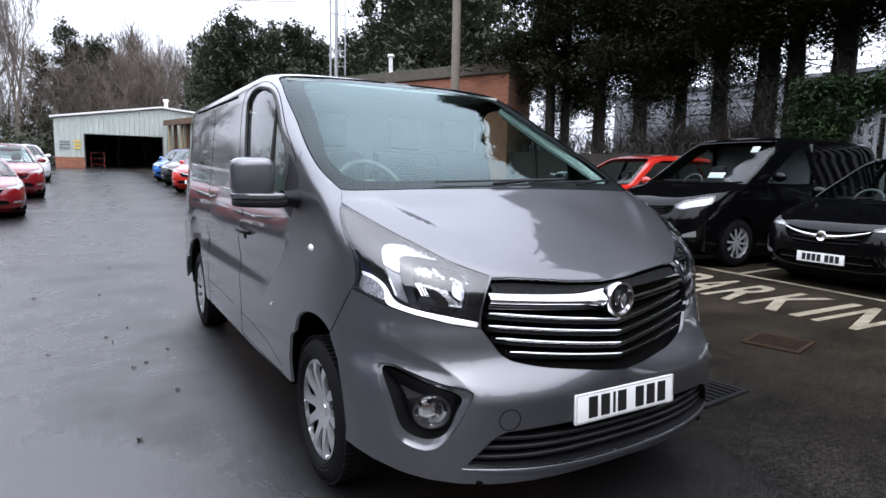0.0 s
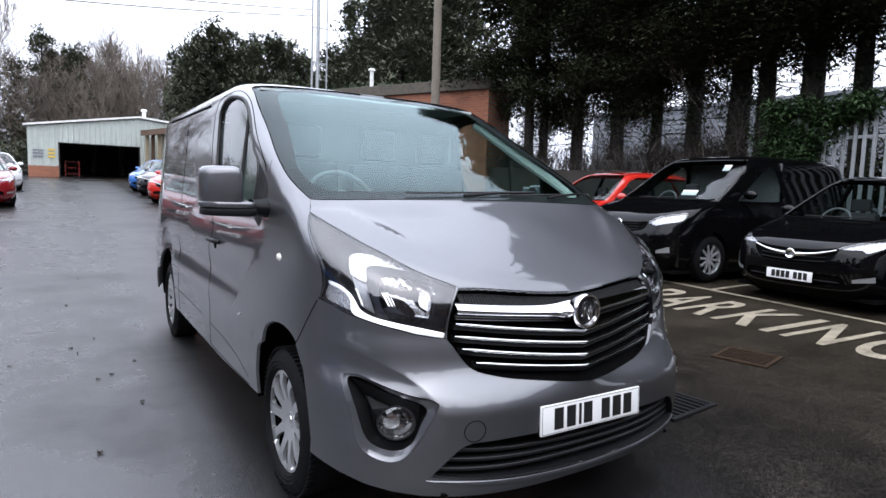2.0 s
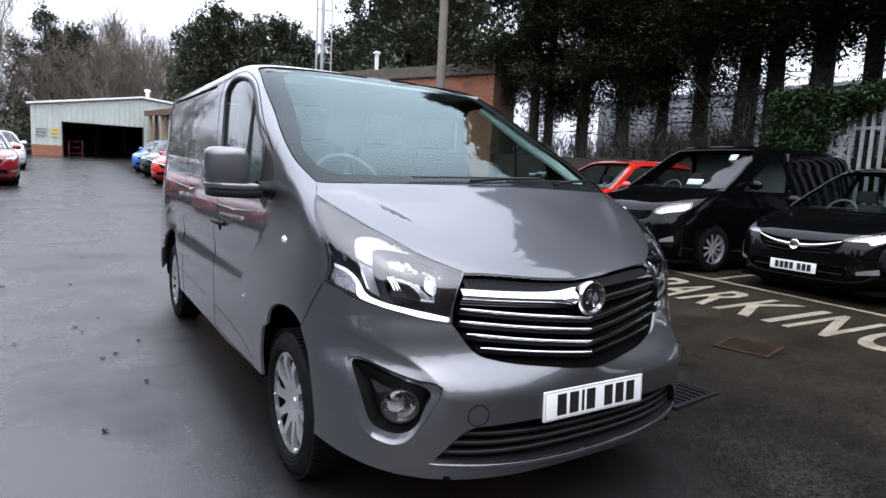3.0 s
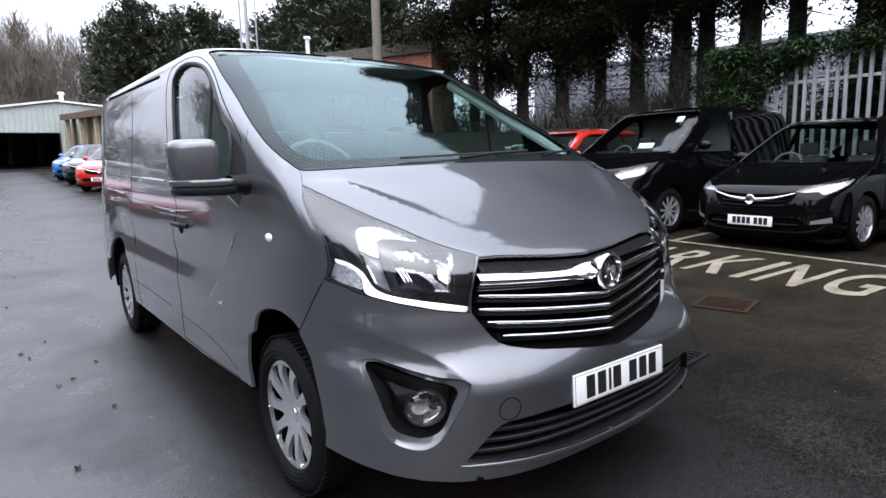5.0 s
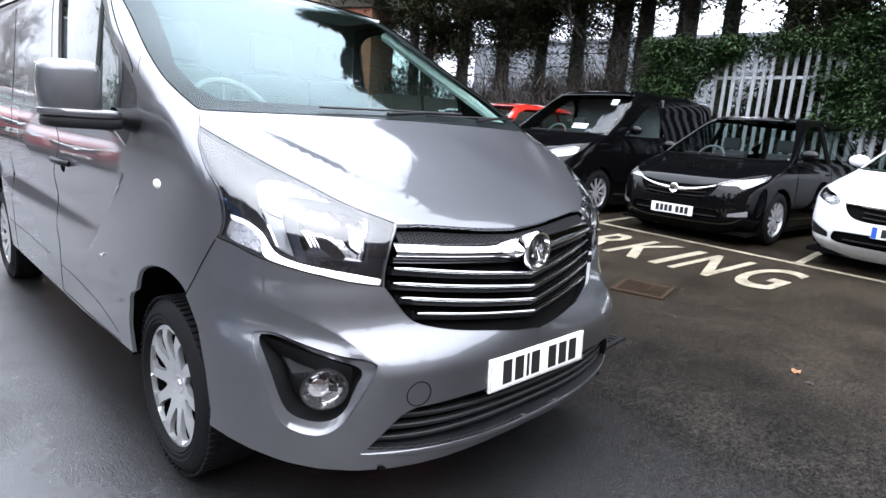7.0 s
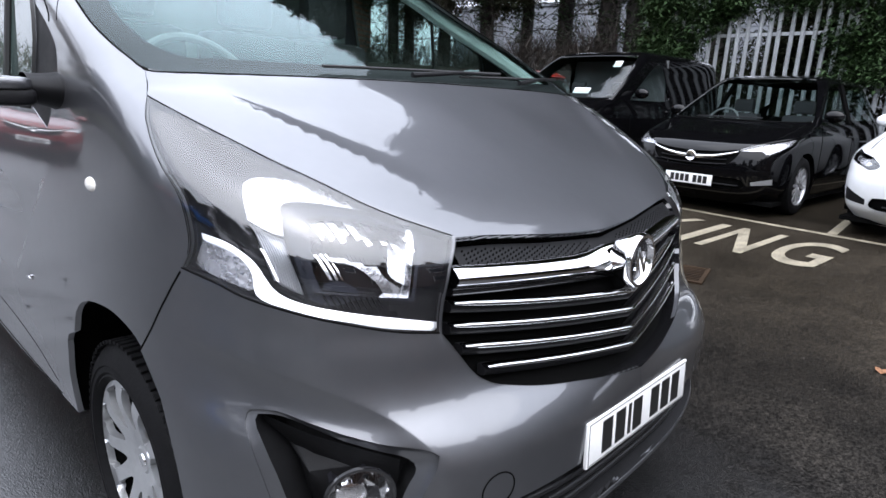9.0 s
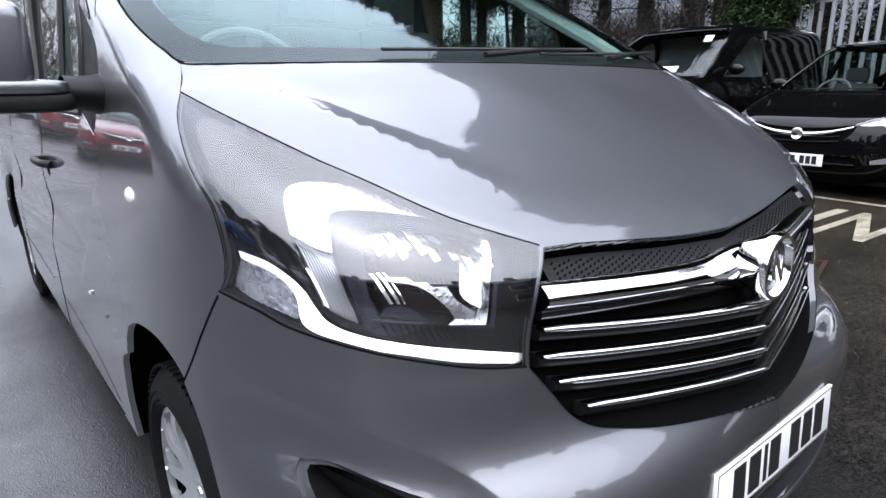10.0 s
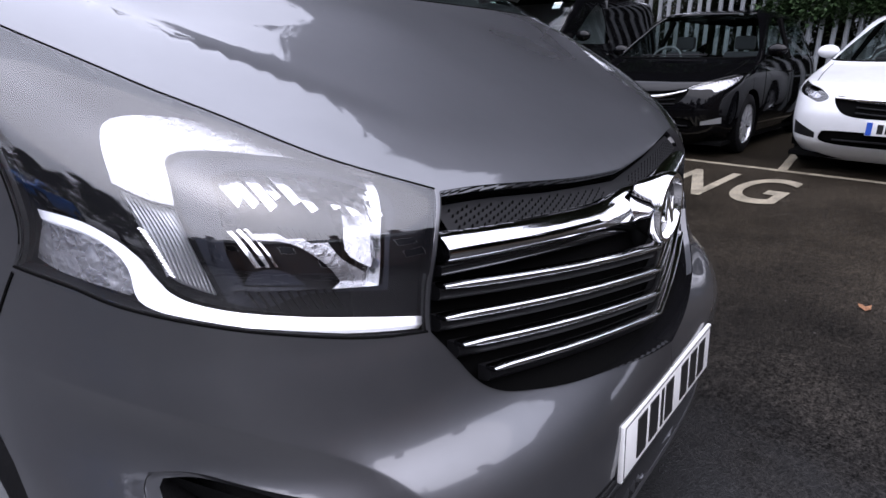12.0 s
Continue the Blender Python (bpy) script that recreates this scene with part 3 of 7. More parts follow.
BUMPER = [(0, .262)] + [(k * .1, .262 + .055 * (k / 9) ** 2) for k in range(1, 10)] + sd((.57, .345)) + sd((.556, .40), (.565, .52), (.61, .655), (.69, .735), (.60, .86)) + sd((.548, .930)) + fr((.80, .90), (.66, .86), (.55, .826)) + [(0, .70)]

# panels
FIELD = [(k * .1, .14) for k in range(0, 63)] + [(6.3, .14), (6.3, 1.9715)] + [(k * .1, 1.9715) for k in range(62, -1, -1)]
FIELD = [(s, max(z, .14)) for s, z in FIELD]
ROOF_Z = list(np.linspace(.14, 1.86, 120)) + [1.87, 1.88, 1.89, 1.90, 1.91, 1.92, 1.93, 1.937, 1.944, 1.95, 1.955, 1.959, 1.963, 1.966, 1.969]


def van_shell():
    """All that is painted and not a panel of its own: wings, pillars, load bay, roof."""
    from mathutils.geometry import delaunay_2d_cdt
    ss = list(np.arange(0, 1.3, .022)) + list(np.arange(1.3, 5.3, .05)) + list(np.linspace(5.3, 6.3, 14))
    skirt = [(s_side(.60, .10), .10)] + [(s, .10) for s in np.arange(1.2, 6.3, .2)] + [(6.3, .10), (6.3, .36)] + [(s, .36) for s in np.arange(6.2, 2.0, -.2)] + sd((1.18, .385))
    nose_skirt = [(-.01, .10)] + [(k * .1, .10) for k in range(1, 11)] + [(k * .1, .30) for k in range(10, 0, -1)] + [(-.01, .30)]
    holes = (LAMP_LOOP, HOOD_LOOP, GRILLE_LOOP, SCREEN_LOOP, ARCH_F, ARCH_R, DOOR_LOOP, BUMPER, skirt, nose_skirt)
    grid = np.array([(s, z) for z in ROOF_Z for s in ss])
    ok = np.ones(len(grid), bool)
    for h in holes:
        ok &= ~inside(h, grid)
    pts, edges = [], []
    for h in holes:
        k = len(pts)
        pts += [Vector(p) for p in h]
        edges += [(k + i, k + (i + 1) % len(h)) for i in range(len(h))]
    pts += [Vector(p) for p in grid[ok]]
    vs, _, fs, *_ = delaunay_2d_cdt(pts, edges, [], 0, 1e-6)
    mid = np.array([sum((vs[i] for i in f), Vector((0, 0))) / len(f) for f in fs])
    ok = (mid[:, 1] > .14) & (mid[:, 1] < 1.972) & (mid[:, 0] > 0) & ((mid[:, 0] > 1.12) | (mid[:, 1] > .5))
    for h in holes:
        ok &= ~inside(h, mid)
    return vs, [tuple(f) for f, k in zip(fs, ok) if k]


def ease01(t):
    t = min(max(t, 0), 1)
    return t * t * (3 - 2 * t)


def scallop(s, z):
    """The pressed hollow along the flank, with a slanting front edge."""
    if s < 1.3 or z < .66 or z > 1.08:
        return 0.0
    y = skin_point(s, z).y
    front = 1.278 + (1.02 - z) * 1.14
    return -.030 * ease01((y - front + .012) / .032) * ease01((z - .67) / .20) * ease01((1.06 - z) / .28) * ease01((4.25 - y) / .5)


body = panel("body", FIELD, PAINT_GREY, van, rim=.014, made=van_shell(), lift=scallop)


def shoulder(s, z):
    """The bonnet's raised shoulder: a crease with the skin falling away inside it."""
    x = s * HALF(z) if s <= .8 else .8 * HALF(z)
    d = .475 + (z - 1.09) * 1.53 - x
    if d <= 0 or x < .1:
        return 0.0
    fall = 1 - (1 - min(d / .10, 1)) ** 2
    return -(.0045 + .007 * ease01((z - 1.12) / .10)) * fall * ease01((z - 1.05) / .08) * ease01((1.292 - z) / .06) * ease01((x - .1) / .35)


hood = panel("bonnet", HOOD_LOOP, PAINT_GREY, van, rim=.005, step=.014, lift=shoulder, bent=True)
FOLD = pchip([.60, .622, .66, .74, .86, .90], [.612, .627, .675, .730, .790, .805])


def fold(s, z):
    """The bumper's pressed fold that runs down to the fog lamp's inner corner, with the skin undercut below it."""
    x = abs(skin_point(s, z).x)
    d = FOLD(x) - z
    if x < .60 or s > 1.12 or d <= 0 or z < .43:
        return 0.0
    return -.017 * (1 - (1 - min(d / .075, 1)) ** 2) * ease01((z - .43) / .15) * ease01((x - .60) / .09) * ease01((1.12 - s) / .2)


CREASE = [(s_front(x, FOLD(x) + .0025), FOLD(x) + .0025) for x in np.linspace(.625, .90, 40)] + [(s_front(x, FOLD(x) - .0025), FOLD(x) - .0025) for x in np.linspace(.90, .625, 40)]
bumper = panel("front_bumper", BUMPER, PAINT_GREY, van, rim=.014, lift=fold, bent=True, made=tiles_of(BUMPER, (FOG_OUT, INTAKE, LAMP_LOOP, GRILLE_LOOP), .012, .008, inner=(CREASE,)))
for sgn in (-1, 1):
    door = panel("front_door", DOOR_LOOP, PAINT_GREY, van, holes=(GLAZE, SAIL), rim=.012, step=.018, step_z=.014, both=False, side=sgn, lift=scallop)
    panel("door_glass", GLAZE, GLASS, door, step=.1, lift=-.012, both=False, side=sgn).visible_shadow = False
    panel("mirror_sail", SAIL, BLACK_PLASTIC, door, step=.03, lift=-.002, both=False, side=sgn)
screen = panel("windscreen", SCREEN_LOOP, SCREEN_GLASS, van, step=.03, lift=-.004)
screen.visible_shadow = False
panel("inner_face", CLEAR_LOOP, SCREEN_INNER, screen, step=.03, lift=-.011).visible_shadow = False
FRIT = mat("dark_glass_border", (0.016, 0.017, 0.018), 0.6, spec=.1)
panel("windscreen_border", SCREEN_LOOP, FRIT, screen, holes=(CLEAR_LOOP,), step=.03, lift=-.010)

# shut lines
def shut_line(pts, **k):
    for sgn in (1, -1):
        bm = bmesh.new()
        seam(bm, pts, both=False, dip=scallop, **k)
        bmesh.ops.scale(bm, vec=(sgn, 1, 1), verts=bm.verts)
        part("shut_line", bm, DARK, van)


shut_line(HOOD_EDGE, r=.0015)
shut_line(fr((.857, 1.244), (.842, 1.266), (.828, 1.290)), r=.0015)
shut_line([(0, 1.304)] + fr((.44, 1.299), (.80, 1.291), (.828, 1.300)), r=.003)
shut_line([LAMP[i] for i in range(len(LAMP) - 6, len(LAMP))], r=.0011)
shut_line(fr((.556, .828), (.641, .842), (.755, .872), (.839, .902)) + sd((.465, .922), (.545, .938)), r=.002)
shut_line(BUMPER_SEAM, r=.003)
shut_line(DOOR_FRONT[:4], r=.0013)
shut_line(DOOR_FRONT[7:] + sd((1.955, 1.855)) + DOOR_REAR, r=.0030)
shut_line(sd((1.33, .385), (1.7, .375), (2.20, .375)), r=.003)
shut_line(sd((1.19, 1.455), (1.175, 1.43), (1.165, 1.40)), r=.002)
shut_line(SCREEN_LOOP[11:-6], r=.0028, n=1)
shut_line(sd((2.62, 1.835), (3.4, 1.845), (4.25, 1.855)), r=.011, sink=.004)
shut_line(sd((2.40, .52), (2.9, .53), (3.45, .53)), r=.0025)
shut_line(sd((1.34, .42), (1.55, .47), (1.85, .50), (2.2, .51)), r=.0022)
shut_line(sd((3.35, 1.80), (3.35, 1.2), (3.33, .7), (3.30, .36)), r=.003)

# soft plastic seal round the door glass
SEAL = mat("rubber_seal", (0.012, 0.012, 0.012), 0.6)
for sgn in (-1, 1):
    bm = bmesh.new()
    path = []
    for s, z in GLAZE:
        p, q = skin_point(s, z), skin_normal(s, z)
        p = p - q * .004
        path.append((p.x * -sgn, p.y, p.z))
    tube(bm, path, .011, seg=6, closed=True)
    a, b = skin_point(*sd((1.668, 1.19))[0]), skin_point(*sd((1.668, 1.70))[0])
    tube(bm, [(a.x * -sgn - .006 * sgn * 0, a.y, a.z), (b.x * -sgn, b.y, b.z)], .009, seg=6)
    part("window_seal", bm, SEAL, van)

# wheel arch liners and floor
for sgn in (-1, 1):
    for y0 in (.87, 3.92):
        bm = bmesh.new()
        rows = []
        for x, inset in ((.945, .018), (.9, .04), (.60, .1)):
            row_pts = []
            for a in np.linspace(-.05, math.pi + .05, 30):
                y, z = y0 + .40 * math.cos(a), .36 + .415 * math.sin(a)
                row_pts.append((sgn * min(x, -skin_point(s_side(y, z), z).x - inset), y, z))
            rows.append(row_pts)
        sheet(bm, rows)
        c = [bm.verts.new((sgn * .60, y0 + .43 * math.cos(a), .36 + .43 * math.sin(a))) for a in np.linspace(-.05, math.pi + .05, 24)]
        bm.faces.new(c)
        part("arch_liner", bm, DARK, van)
bm = bmesh.new()
box(bm, -.74, .74, .5, 4.8, .24, .30)
box(bm, -.90, .90, 1.35, 3.4, .345, .375)
box(bm, -.60, .60, .12, .5, .292, .304)
part("underbody", bm, DARK, van)

# ---------------------------------------------------------------- the van: parts
def on_skin(x, z, out=0.0):
    """A place on the nose, lifted off the skin by out."""
    p = Vector((x, nose_y(x, z), z))
    n = skin_normal(s_front(x, z), z)
    return p + Vector((n.x if x <= 0 else -n.x, n.y, n.z)) * out


def ribbon(bm, line, half, depth, up=Vector((0, 0, 1)), seg=6):
    """A moulded strip with a rounded face along 3D points; half is its half-height, one value or one each."""
    n = len(line)
    hs = half if hasattr(half, "__len__") else [half] * n
    rows = []
    for p, h in zip(line, hs):
        row = []
        for k in range(seg + 1):
            a = -math.pi / 2 + math.pi * k / seg
            row.append((p[0], p[1] + depth * (1 - math.cos(a)), p[2] + h * math.sin(a)))
        row.append((p[0], p[1] + depth + .012, p[2] + h))
        rows.append([(p[0], p[1] + depth + .012, p[2] - h)] + row)
    vs = sheet(bm, rows)
    for e in (vs[0], vs[-1]):
        bm.faces.new(e)


def wide_ribbon(bm, line, half, deep=1.0):
    """A strip with a flat face leaning back and a rounded lower edge."""
    face = ((1.0, .042), (1.0, .033), (.93, .025), (.65, .015), (.35, .007), (.05, .0015), (-.2, .0), (-.42, .0015), (-.65, .006), (-.85, .013), (-1.0, .024), (-1.0, .036))
    vs = sheet(bm, [[(p[0], p[1] + d * deep, p[2] + h * k) for k, d in face] for p, h in zip(line, half)])
    for e in (vs[0], vs[-1]):
        bm.faces.new(e)


# grille
grille = part("grille", bmesh.new(), DARK, van, "black grille with chrome bars")
panel("grille_backing", GRILLE_LOOP, DARK, grille, step=.03, lift=-.055)
bm = bmesh.new()
rim_pts = [(s, z) for s, z in GRILLE_LOOP if s > 1e-4 or z > .9615 or z < .6435]
for sgn in (1, -1):
    rows = []
    for s, z in rim_pts:
        p, n = skin_point(s, z), skin_normal(s, z)
        rows.append([((p - n * d).x * sgn, (p - n * d).y, (p - n * d).z) for d in (-.002, .006, .055)])
    sheet(bm, rows)
part("grille_surround", bm, GLOSS_BLACK, grille)
# pierced strip under the bonnet lip
strip_lo = pchip([0, .25, .5], [.918, .927, .952])
strip_hi = pchip([0, .21, .40, .49], [.960, .971, .989, .993])
bm = bmesh.new()
xs = np.linspace(-.492, .492, 60)
sheet(bm, [[tuple(on_skin(x, strip_lo(abs(x)) + (strip_hi(abs(x)) - strip_lo(abs(x))) * k, -.016 - .010 * k)) for k in (0, .33, .66, 1)] for x in xs])
part("mesh_strip", bm, mat("mesh_plastic", (.010, .010, .011), .5, spec=.15), grille)
bm = bmesh.new()
for i, x in enumerate(np.arange(-.47, .471, .0125)):
    if abs(x) < .06:
        continue
    lo, hi = strip_lo(abs(x)), strip_hi(abs(x))
    for j in range(4):
        z = lo + .006 + .009 * j + (.0045 if i % 2 else 0)
        if z < hi - .008:
            p = on_skin(x, z, -.0145 - .010 * (z - lo) / (hi - lo))
            bmesh.ops.create_circle(bm, cap_ends=True, radius=.0031, segments=6, matrix=Matrix.Translation(p) @ pose(0, 0, 0, 90, 0, 0))
part("mesh_piercing", bm, DARK, grille)["kind"] = "stuff"


def bar_line(x_end, z_end, z_mid, out_end, y_mid, n=25):
    """The run of a grille bar: straight halves that meet in a soft prow."""
    pts = []
    for k in np.linspace(-1, 1, 2 * n + 1):
        u = abs(k)
        e = on_skin(x_end, z_end, out_end)
        z = z_mid + (z_end - z_mid) * (.55 * u + .45 * u * u)
        y = y_mid + (e.y - y_mid) * (.8 * u + .2 * u * u)
        pts.append((x_end * k, y, z))
    return pts


for x_end, z_end, z_mid, y_mid in ((.514, .876, .828, .070), (.518, .832, .784, .064), (.497, .788, .737, .060), (.451, .738, .696, .054)):
    line = bar_line(x_end, z_end, z_mid, -.006, y_mid + .004)
    bm = bmesh.new()
    ribbon(bm, line, [.0035 + .0025 * min(1, 12 * (1 - abs(p[0]) / x_end)) for p in line], .007, seg=8)
    bar = part("chrome_bar", bm, CHROME, grille, "thin chrome bar")
    bm = bmesh.new()
    ribbon(bm, [(p[0], p[1] + .010, p[2] - .012) for p in line], .012, .01)
    part("bar_shelf", bm, BLACK_PLASTIC, bar)
# the wide bar thickens into the badge
line = bar_line(.511, .927, .893, .002, .110)
bm = bmesh.new()
wide_ribbon(bm, line, [.024 + .004 * math.exp(-(p[0] / .16) ** 2) + .016 * math.exp(-(p[0] / .075) ** 2) for p in line])
part("wide_bar", bm, CHROME, grille, "wide chrome bar")
bm = bmesh.new()
ribbon(bm, [(p[0], p[1] + .014, p[2] - .030) for p in line], .011, .01)
part("bar_shelf", bm, GLOSS_BLACK, grille)
# badge: ring, dished disc, raised plain shapes
badge_m = Matrix.Translation((0, .078, .906)) @ pose(0, 0, 0, -8, 0, -90)
bm = bmesh.new()
lathe(bm, [(.050, .046), (.006, .066), (-.006, .068), (-.014, .064), (-.014, .057), (-.004, .054), (.0, .052)], seg=48, m=badge_m @ pose(0, 0, 0, 0, 0, 180))
badge = part("badge", bm, CHROME, grille, "round chrome badge")
bm = bmesh.new()
lathe(bm, [(.0, .055), (-.003, .03), (-.004, .0)], seg=40, m=badge_m @ pose(0, 0, 0, 0, 0, 180))
part("badge_disc", bm, mat("badge_grey", (.03, .03, .033), .25, .6), badge)
bm = bmesh.new()
for k, (dx, h, tilt) in enumerate(((-.019, .028, 16), (.002, .034, -20), (.022, .025, 18))):
    box(bm, dx - .007, dx + .007, -.009, .002, -h, h, bevel=.003, m=Matrix.Translation((0, .076, .906)) @ pose(0, 0, 0, -8, tilt, 0))
part("badge_relief", bm, CHROME, badge)

# ---- headlamps
REFLECTOR_SOFT = mat("lamp_reflector_matt", (.38, .38, .40), .26, .8, scale=40, amount=.3, bump=.3, bump_scale=110)
DRL_WHITE = mat("light_guide", (.74, .74, .76), .32, 1.0, coat=.5, scale=25, amount=.06)
LAMP_BLACK = mat("lamp_bezel", (.005, .005, .0065), .6, spec=.1)
LAMP_GREY = mat("lamp_grey_plastic", (.022, .024, .032), .45, spec=.15)


def lamp_piece(name, pts, depth, material, parent, sgn, n=6, step=.014, dome=0.0, holes=(), raw=False, rim=0.0, tip=0.0):
    outer = loop(pts, n) if not raw else pts
    return panel(name, outer, material, parent, holes=holes, step=step, lift=(lambda s, z: -depth), both=False, side=sgn, rim=rim, tip=tip)


BOWL = loop(fr((.742, 1.048), (.727, 1.058), (.700, 1.061), (.643, 1.053), (.596, 1.038), (.568, 1.022), (.564, 1.008), (.590, .956)) + fr((.602, .897)) * 2 + fr((.686, .908)) + fr((.754, .917)) * 2 + fr((.764, .971)), 5)
RING = loop(fr((.773, 1.057), (.766, 1.070), (.749, 1.077), (.699, 1.074), (.638, 1.062), (.582, 1.042), (.552, 1.022), (.553, 1.000), (.583, .954)) + fr((.594, .888)) * 2 + fr((.690, .901), (.738, .890)) + fr((.771, .900)) * 2 + fr((.785, .964), (.786, 1.018)), 5)
C_SHAPE = loop(fr((.815, 1.095), (.800, 1.113), (.773, 1.120), (.732, 1.117), (.693, 1.107), (.653, 1.091)) + fr((.606, 1.057)) * 2 + fr((.650, 1.070), (.700, 1.080), (.745, 1.083), (.768, 1.076), (.778, 1.058)) + fr((.790, 1.022)) * 2 + fr((.808, 1.028)) + fr((.830, 1.046)) * 2 + fr((.824, 1.072)), 5)
TURN = loop(fr((.831, 1.042)) * 2 + fr((.808, 1.024)) + fr((.791, 1.018)) * 2 + fr((.791, .975)) + fr((.777, .904)) * 2 + fr((.800, .915), (.818, .934), (.829, .985)), 5)
DRL = loop(fr((.882, 1.009)) * 2 + fr((.858, .998), (.835, .972), (.825, .947), (.811, .918), (.786, .900), (.716, .881), (.634, .864)) + fr((.553, .846)) * 2 + fr((.555, .836)) * 2 + fr((.640, .850), (.717, .865), (.786, .879), (.814, .891), (.833, .908), (.836, .945), (.845, .970), (.860, .987)) + fr((.881, .998)) * 2, 4)
TIP = loop(fr((.884, .994)) * 2 + fr((.863, .981), (.848, .965), (.840, .946), (.839, .912), (.854, .917), (.880, .932)) + fr((.890, .945)) * 2, 5)
LAMP_SILVER = mat("lamp_silver", (.46, .47, .50), .30, .7)
REFLECTOR_CLEAN = mat("lamp_reflector_clean", (.90, .90, .91), .10, 1.0, bump=.05, bump_scale=40)


def skin_line(a, b, depth, sgn, n=7):
    """Places under the skin between two nose points, for a thin rib."""
    (s0, z0), (s1, z1) = fr(a, b)
    out = []
    for q in np.linspace(0, 1, n):
        s, z = s0 + (s1 - s0) * q, z0 + (z1 - z0) * q
        p = skin_point(s, z) - skin_normal(s, z) * depth
        out.append((p.x * -sgn, p.y, p.z))
    return out


for sgn in (-1, 1):
    lamp = panel("headlamp", LAMP_LOOP, LENS, van, step=.03, lift=-.001, both=False, side=sgn, label="clear headlamp with chrome reflectors in black bezel")
    lamp.visible_shadow = False
    lamp_piece("bezel", LAMP_LOOP, .022, LAMP_BLACK, lamp, sgn, raw=True, holes=(RING, C_SHAPE, TURN, DRL, TIP), rim=.03)
    panel("lamp_housing", LAMP_LOOP, LAMP_BLACK, lamp, step=.03, lift=-.075, both=False, side=sgn)
    bm = bmesh.new()
    rows = []
    for s, z in LAMP_LOOP + LAMP_LOOP[:1]:
        p, n = skin_point(s, z), skin_normal(s, z)
        rows.append([((p - n * d).x * -sgn, (p - n * d).y, (p - n * d).z) for d in (.002, .02, .075)])
    sheet(bm, rows)
    part("lamp_side_wall", bm, LAMP_BLACK, lamp)
    lamp_piece("position_reflector", C_SHAPE, .018, REFLECTOR_SOFT, lamp, sgn, raw=True, rim=.02)
    lamp_piece("drl_strip", DRL, .012, DRL_WHITE, lamp, sgn, raw=True, rim=.02, step=.008, tip=.9)
    lamp_piece("bowl_ring", RING, .024, LAMP_GREY, lamp, sgn, raw=True, holes=(BOWL,))
    lamp_piece("side_reflector", TIP, .020, REFLECTOR_SOFT, lamp, sgn, raw=True, rim=.015, step=.01, tip=.30)
    lamp_piece("turn_reflector", TURN, .034, LAMP_SILVER, lamp, sgn, raw=True, rim=.01)
    # fine ribs of the turn signal, with a bright stepped edge
    bm = bmesh.new()
    for k in range(12):
        t = k / 11
        tube(bm, skin_line((.829 - .037 * t, 1.036 - .018 * t), (.816 - .038 * t, .932 - .026 * t), .029, sgn), .0016, seg=6)
    part("turn_ribs", bm, LAMP_SILVER, lamp)
    bm = bmesh.new()
    for k in range(15):
        t = k / 14
        tube(bm, skin_line((.828 - .014 * t, .992 - .056 * t), (.823 - .013 * t, .988 - .056 * t), .026, sgn, 4), .0017, seg=6)
    part("turn_facets", bm, REFLECTOR_CLEAN, lamp)
    # main beam bowl: a dish behind the opening, fluted along its roof
    bm = bmesh.new()
    rings = []
    n_ring = 10
    p0 = skin_point(*fr((.655, .985))[0])
    for k in range(n_ring + 1):
        t = k / n_ring
        depth = .022 + .100 * ease01(min(t / .40, 1))
        ring = []
        for j, (s, z) in enumerate(BOWL):
            p, n = skin_point(s, z), skin_normal(s, z)
            q = p.lerp(p0, .18 * ease01(min(t / .40, 1)) + .80 * max(t - .40, 0) / .60)
            flute = .006 * abs(math.sin(.63 * j)) * math.sin(t * math.pi) if z > 1.03 else 0
            ring.append((q.x * -sgn, q.y + depth + flute, q.z - flute))
        rings.append(ring + ring[:1])
    sheet(bm, rings)
    bowl = part("main_reflector", bm, REFLECTOR_CLEAN, lamp, angle=18)
    pb = skin_line((.743, 1.013), (.743, 1.013), .040, sgn, 2)[0]
    bm = bmesh.new()
    cyl(bm, .013, .013, (pb[0], pb[1] + .05, pb[2]), pb, seg=20)
    cyl(bm, .009, .006, pb, (pb[0], pb[1] - .008, pb[2]), seg=14)
    part("bulb", bm, LAMP_GREY, bowl)
    lamp_piece("ribbed_panel", fr((.700, 1.012)) * 2 + fr((.640, .992)) * 2 + fr((.640, .972)) * 2 + fr((.690, .984)) * 2, .058, LAMP_BLACK, bowl, sgn, step=.01, n=3)
    bm = bmesh.new()
    for k in range(8):
        x = .694 - .007 * k
        tube(bm, skin_line((x, 1.008 - .0024 * k), (x + .002, .985 - .0018 * k), .055, sgn, 3), .0013, seg=5)
    part("panel_ribs", bm, LAMP_GREY, bowl)
    lamp_piece("bowl_floor", fr((.760, .998)) * 2 + fr((.700, .990), (.648, .972)) + fr((.640, .930)) + fr((.630, .902)) * 2 + fr((.690, .908)) + fr((.753, .918)) * 2, .060, LAMP_BLACK, bowl, sgn, step=.01, n=3)
    lamp_piece("low_beam_facet", fr((.738, .990)) * 2 + fr((.707, .990)) * 2 + fr((.700, .980)) * 2 + fr((.682, .980)) * 2 + fr((.676, .970)) * 2 + fr((.655, .970)) * 2 + fr((.644, .939)) + fr((.606, .902)) * 2 + fr((.647, .896)) * 2 + fr((.668, .938), (.698, .972)) + fr((.735, .981)) * 2, .040, REFLECTOR_SOFT, bowl, sgn, step=.008, n=3, tip=.12)
    # scalloped optics under the roof and along the inner wall
    roof_z = pchip([.564, .568, .596, .643, .700, .727, .742], [1.012, 1.020, 1.036, 1.051, 1.059, 1.056, 1.046])
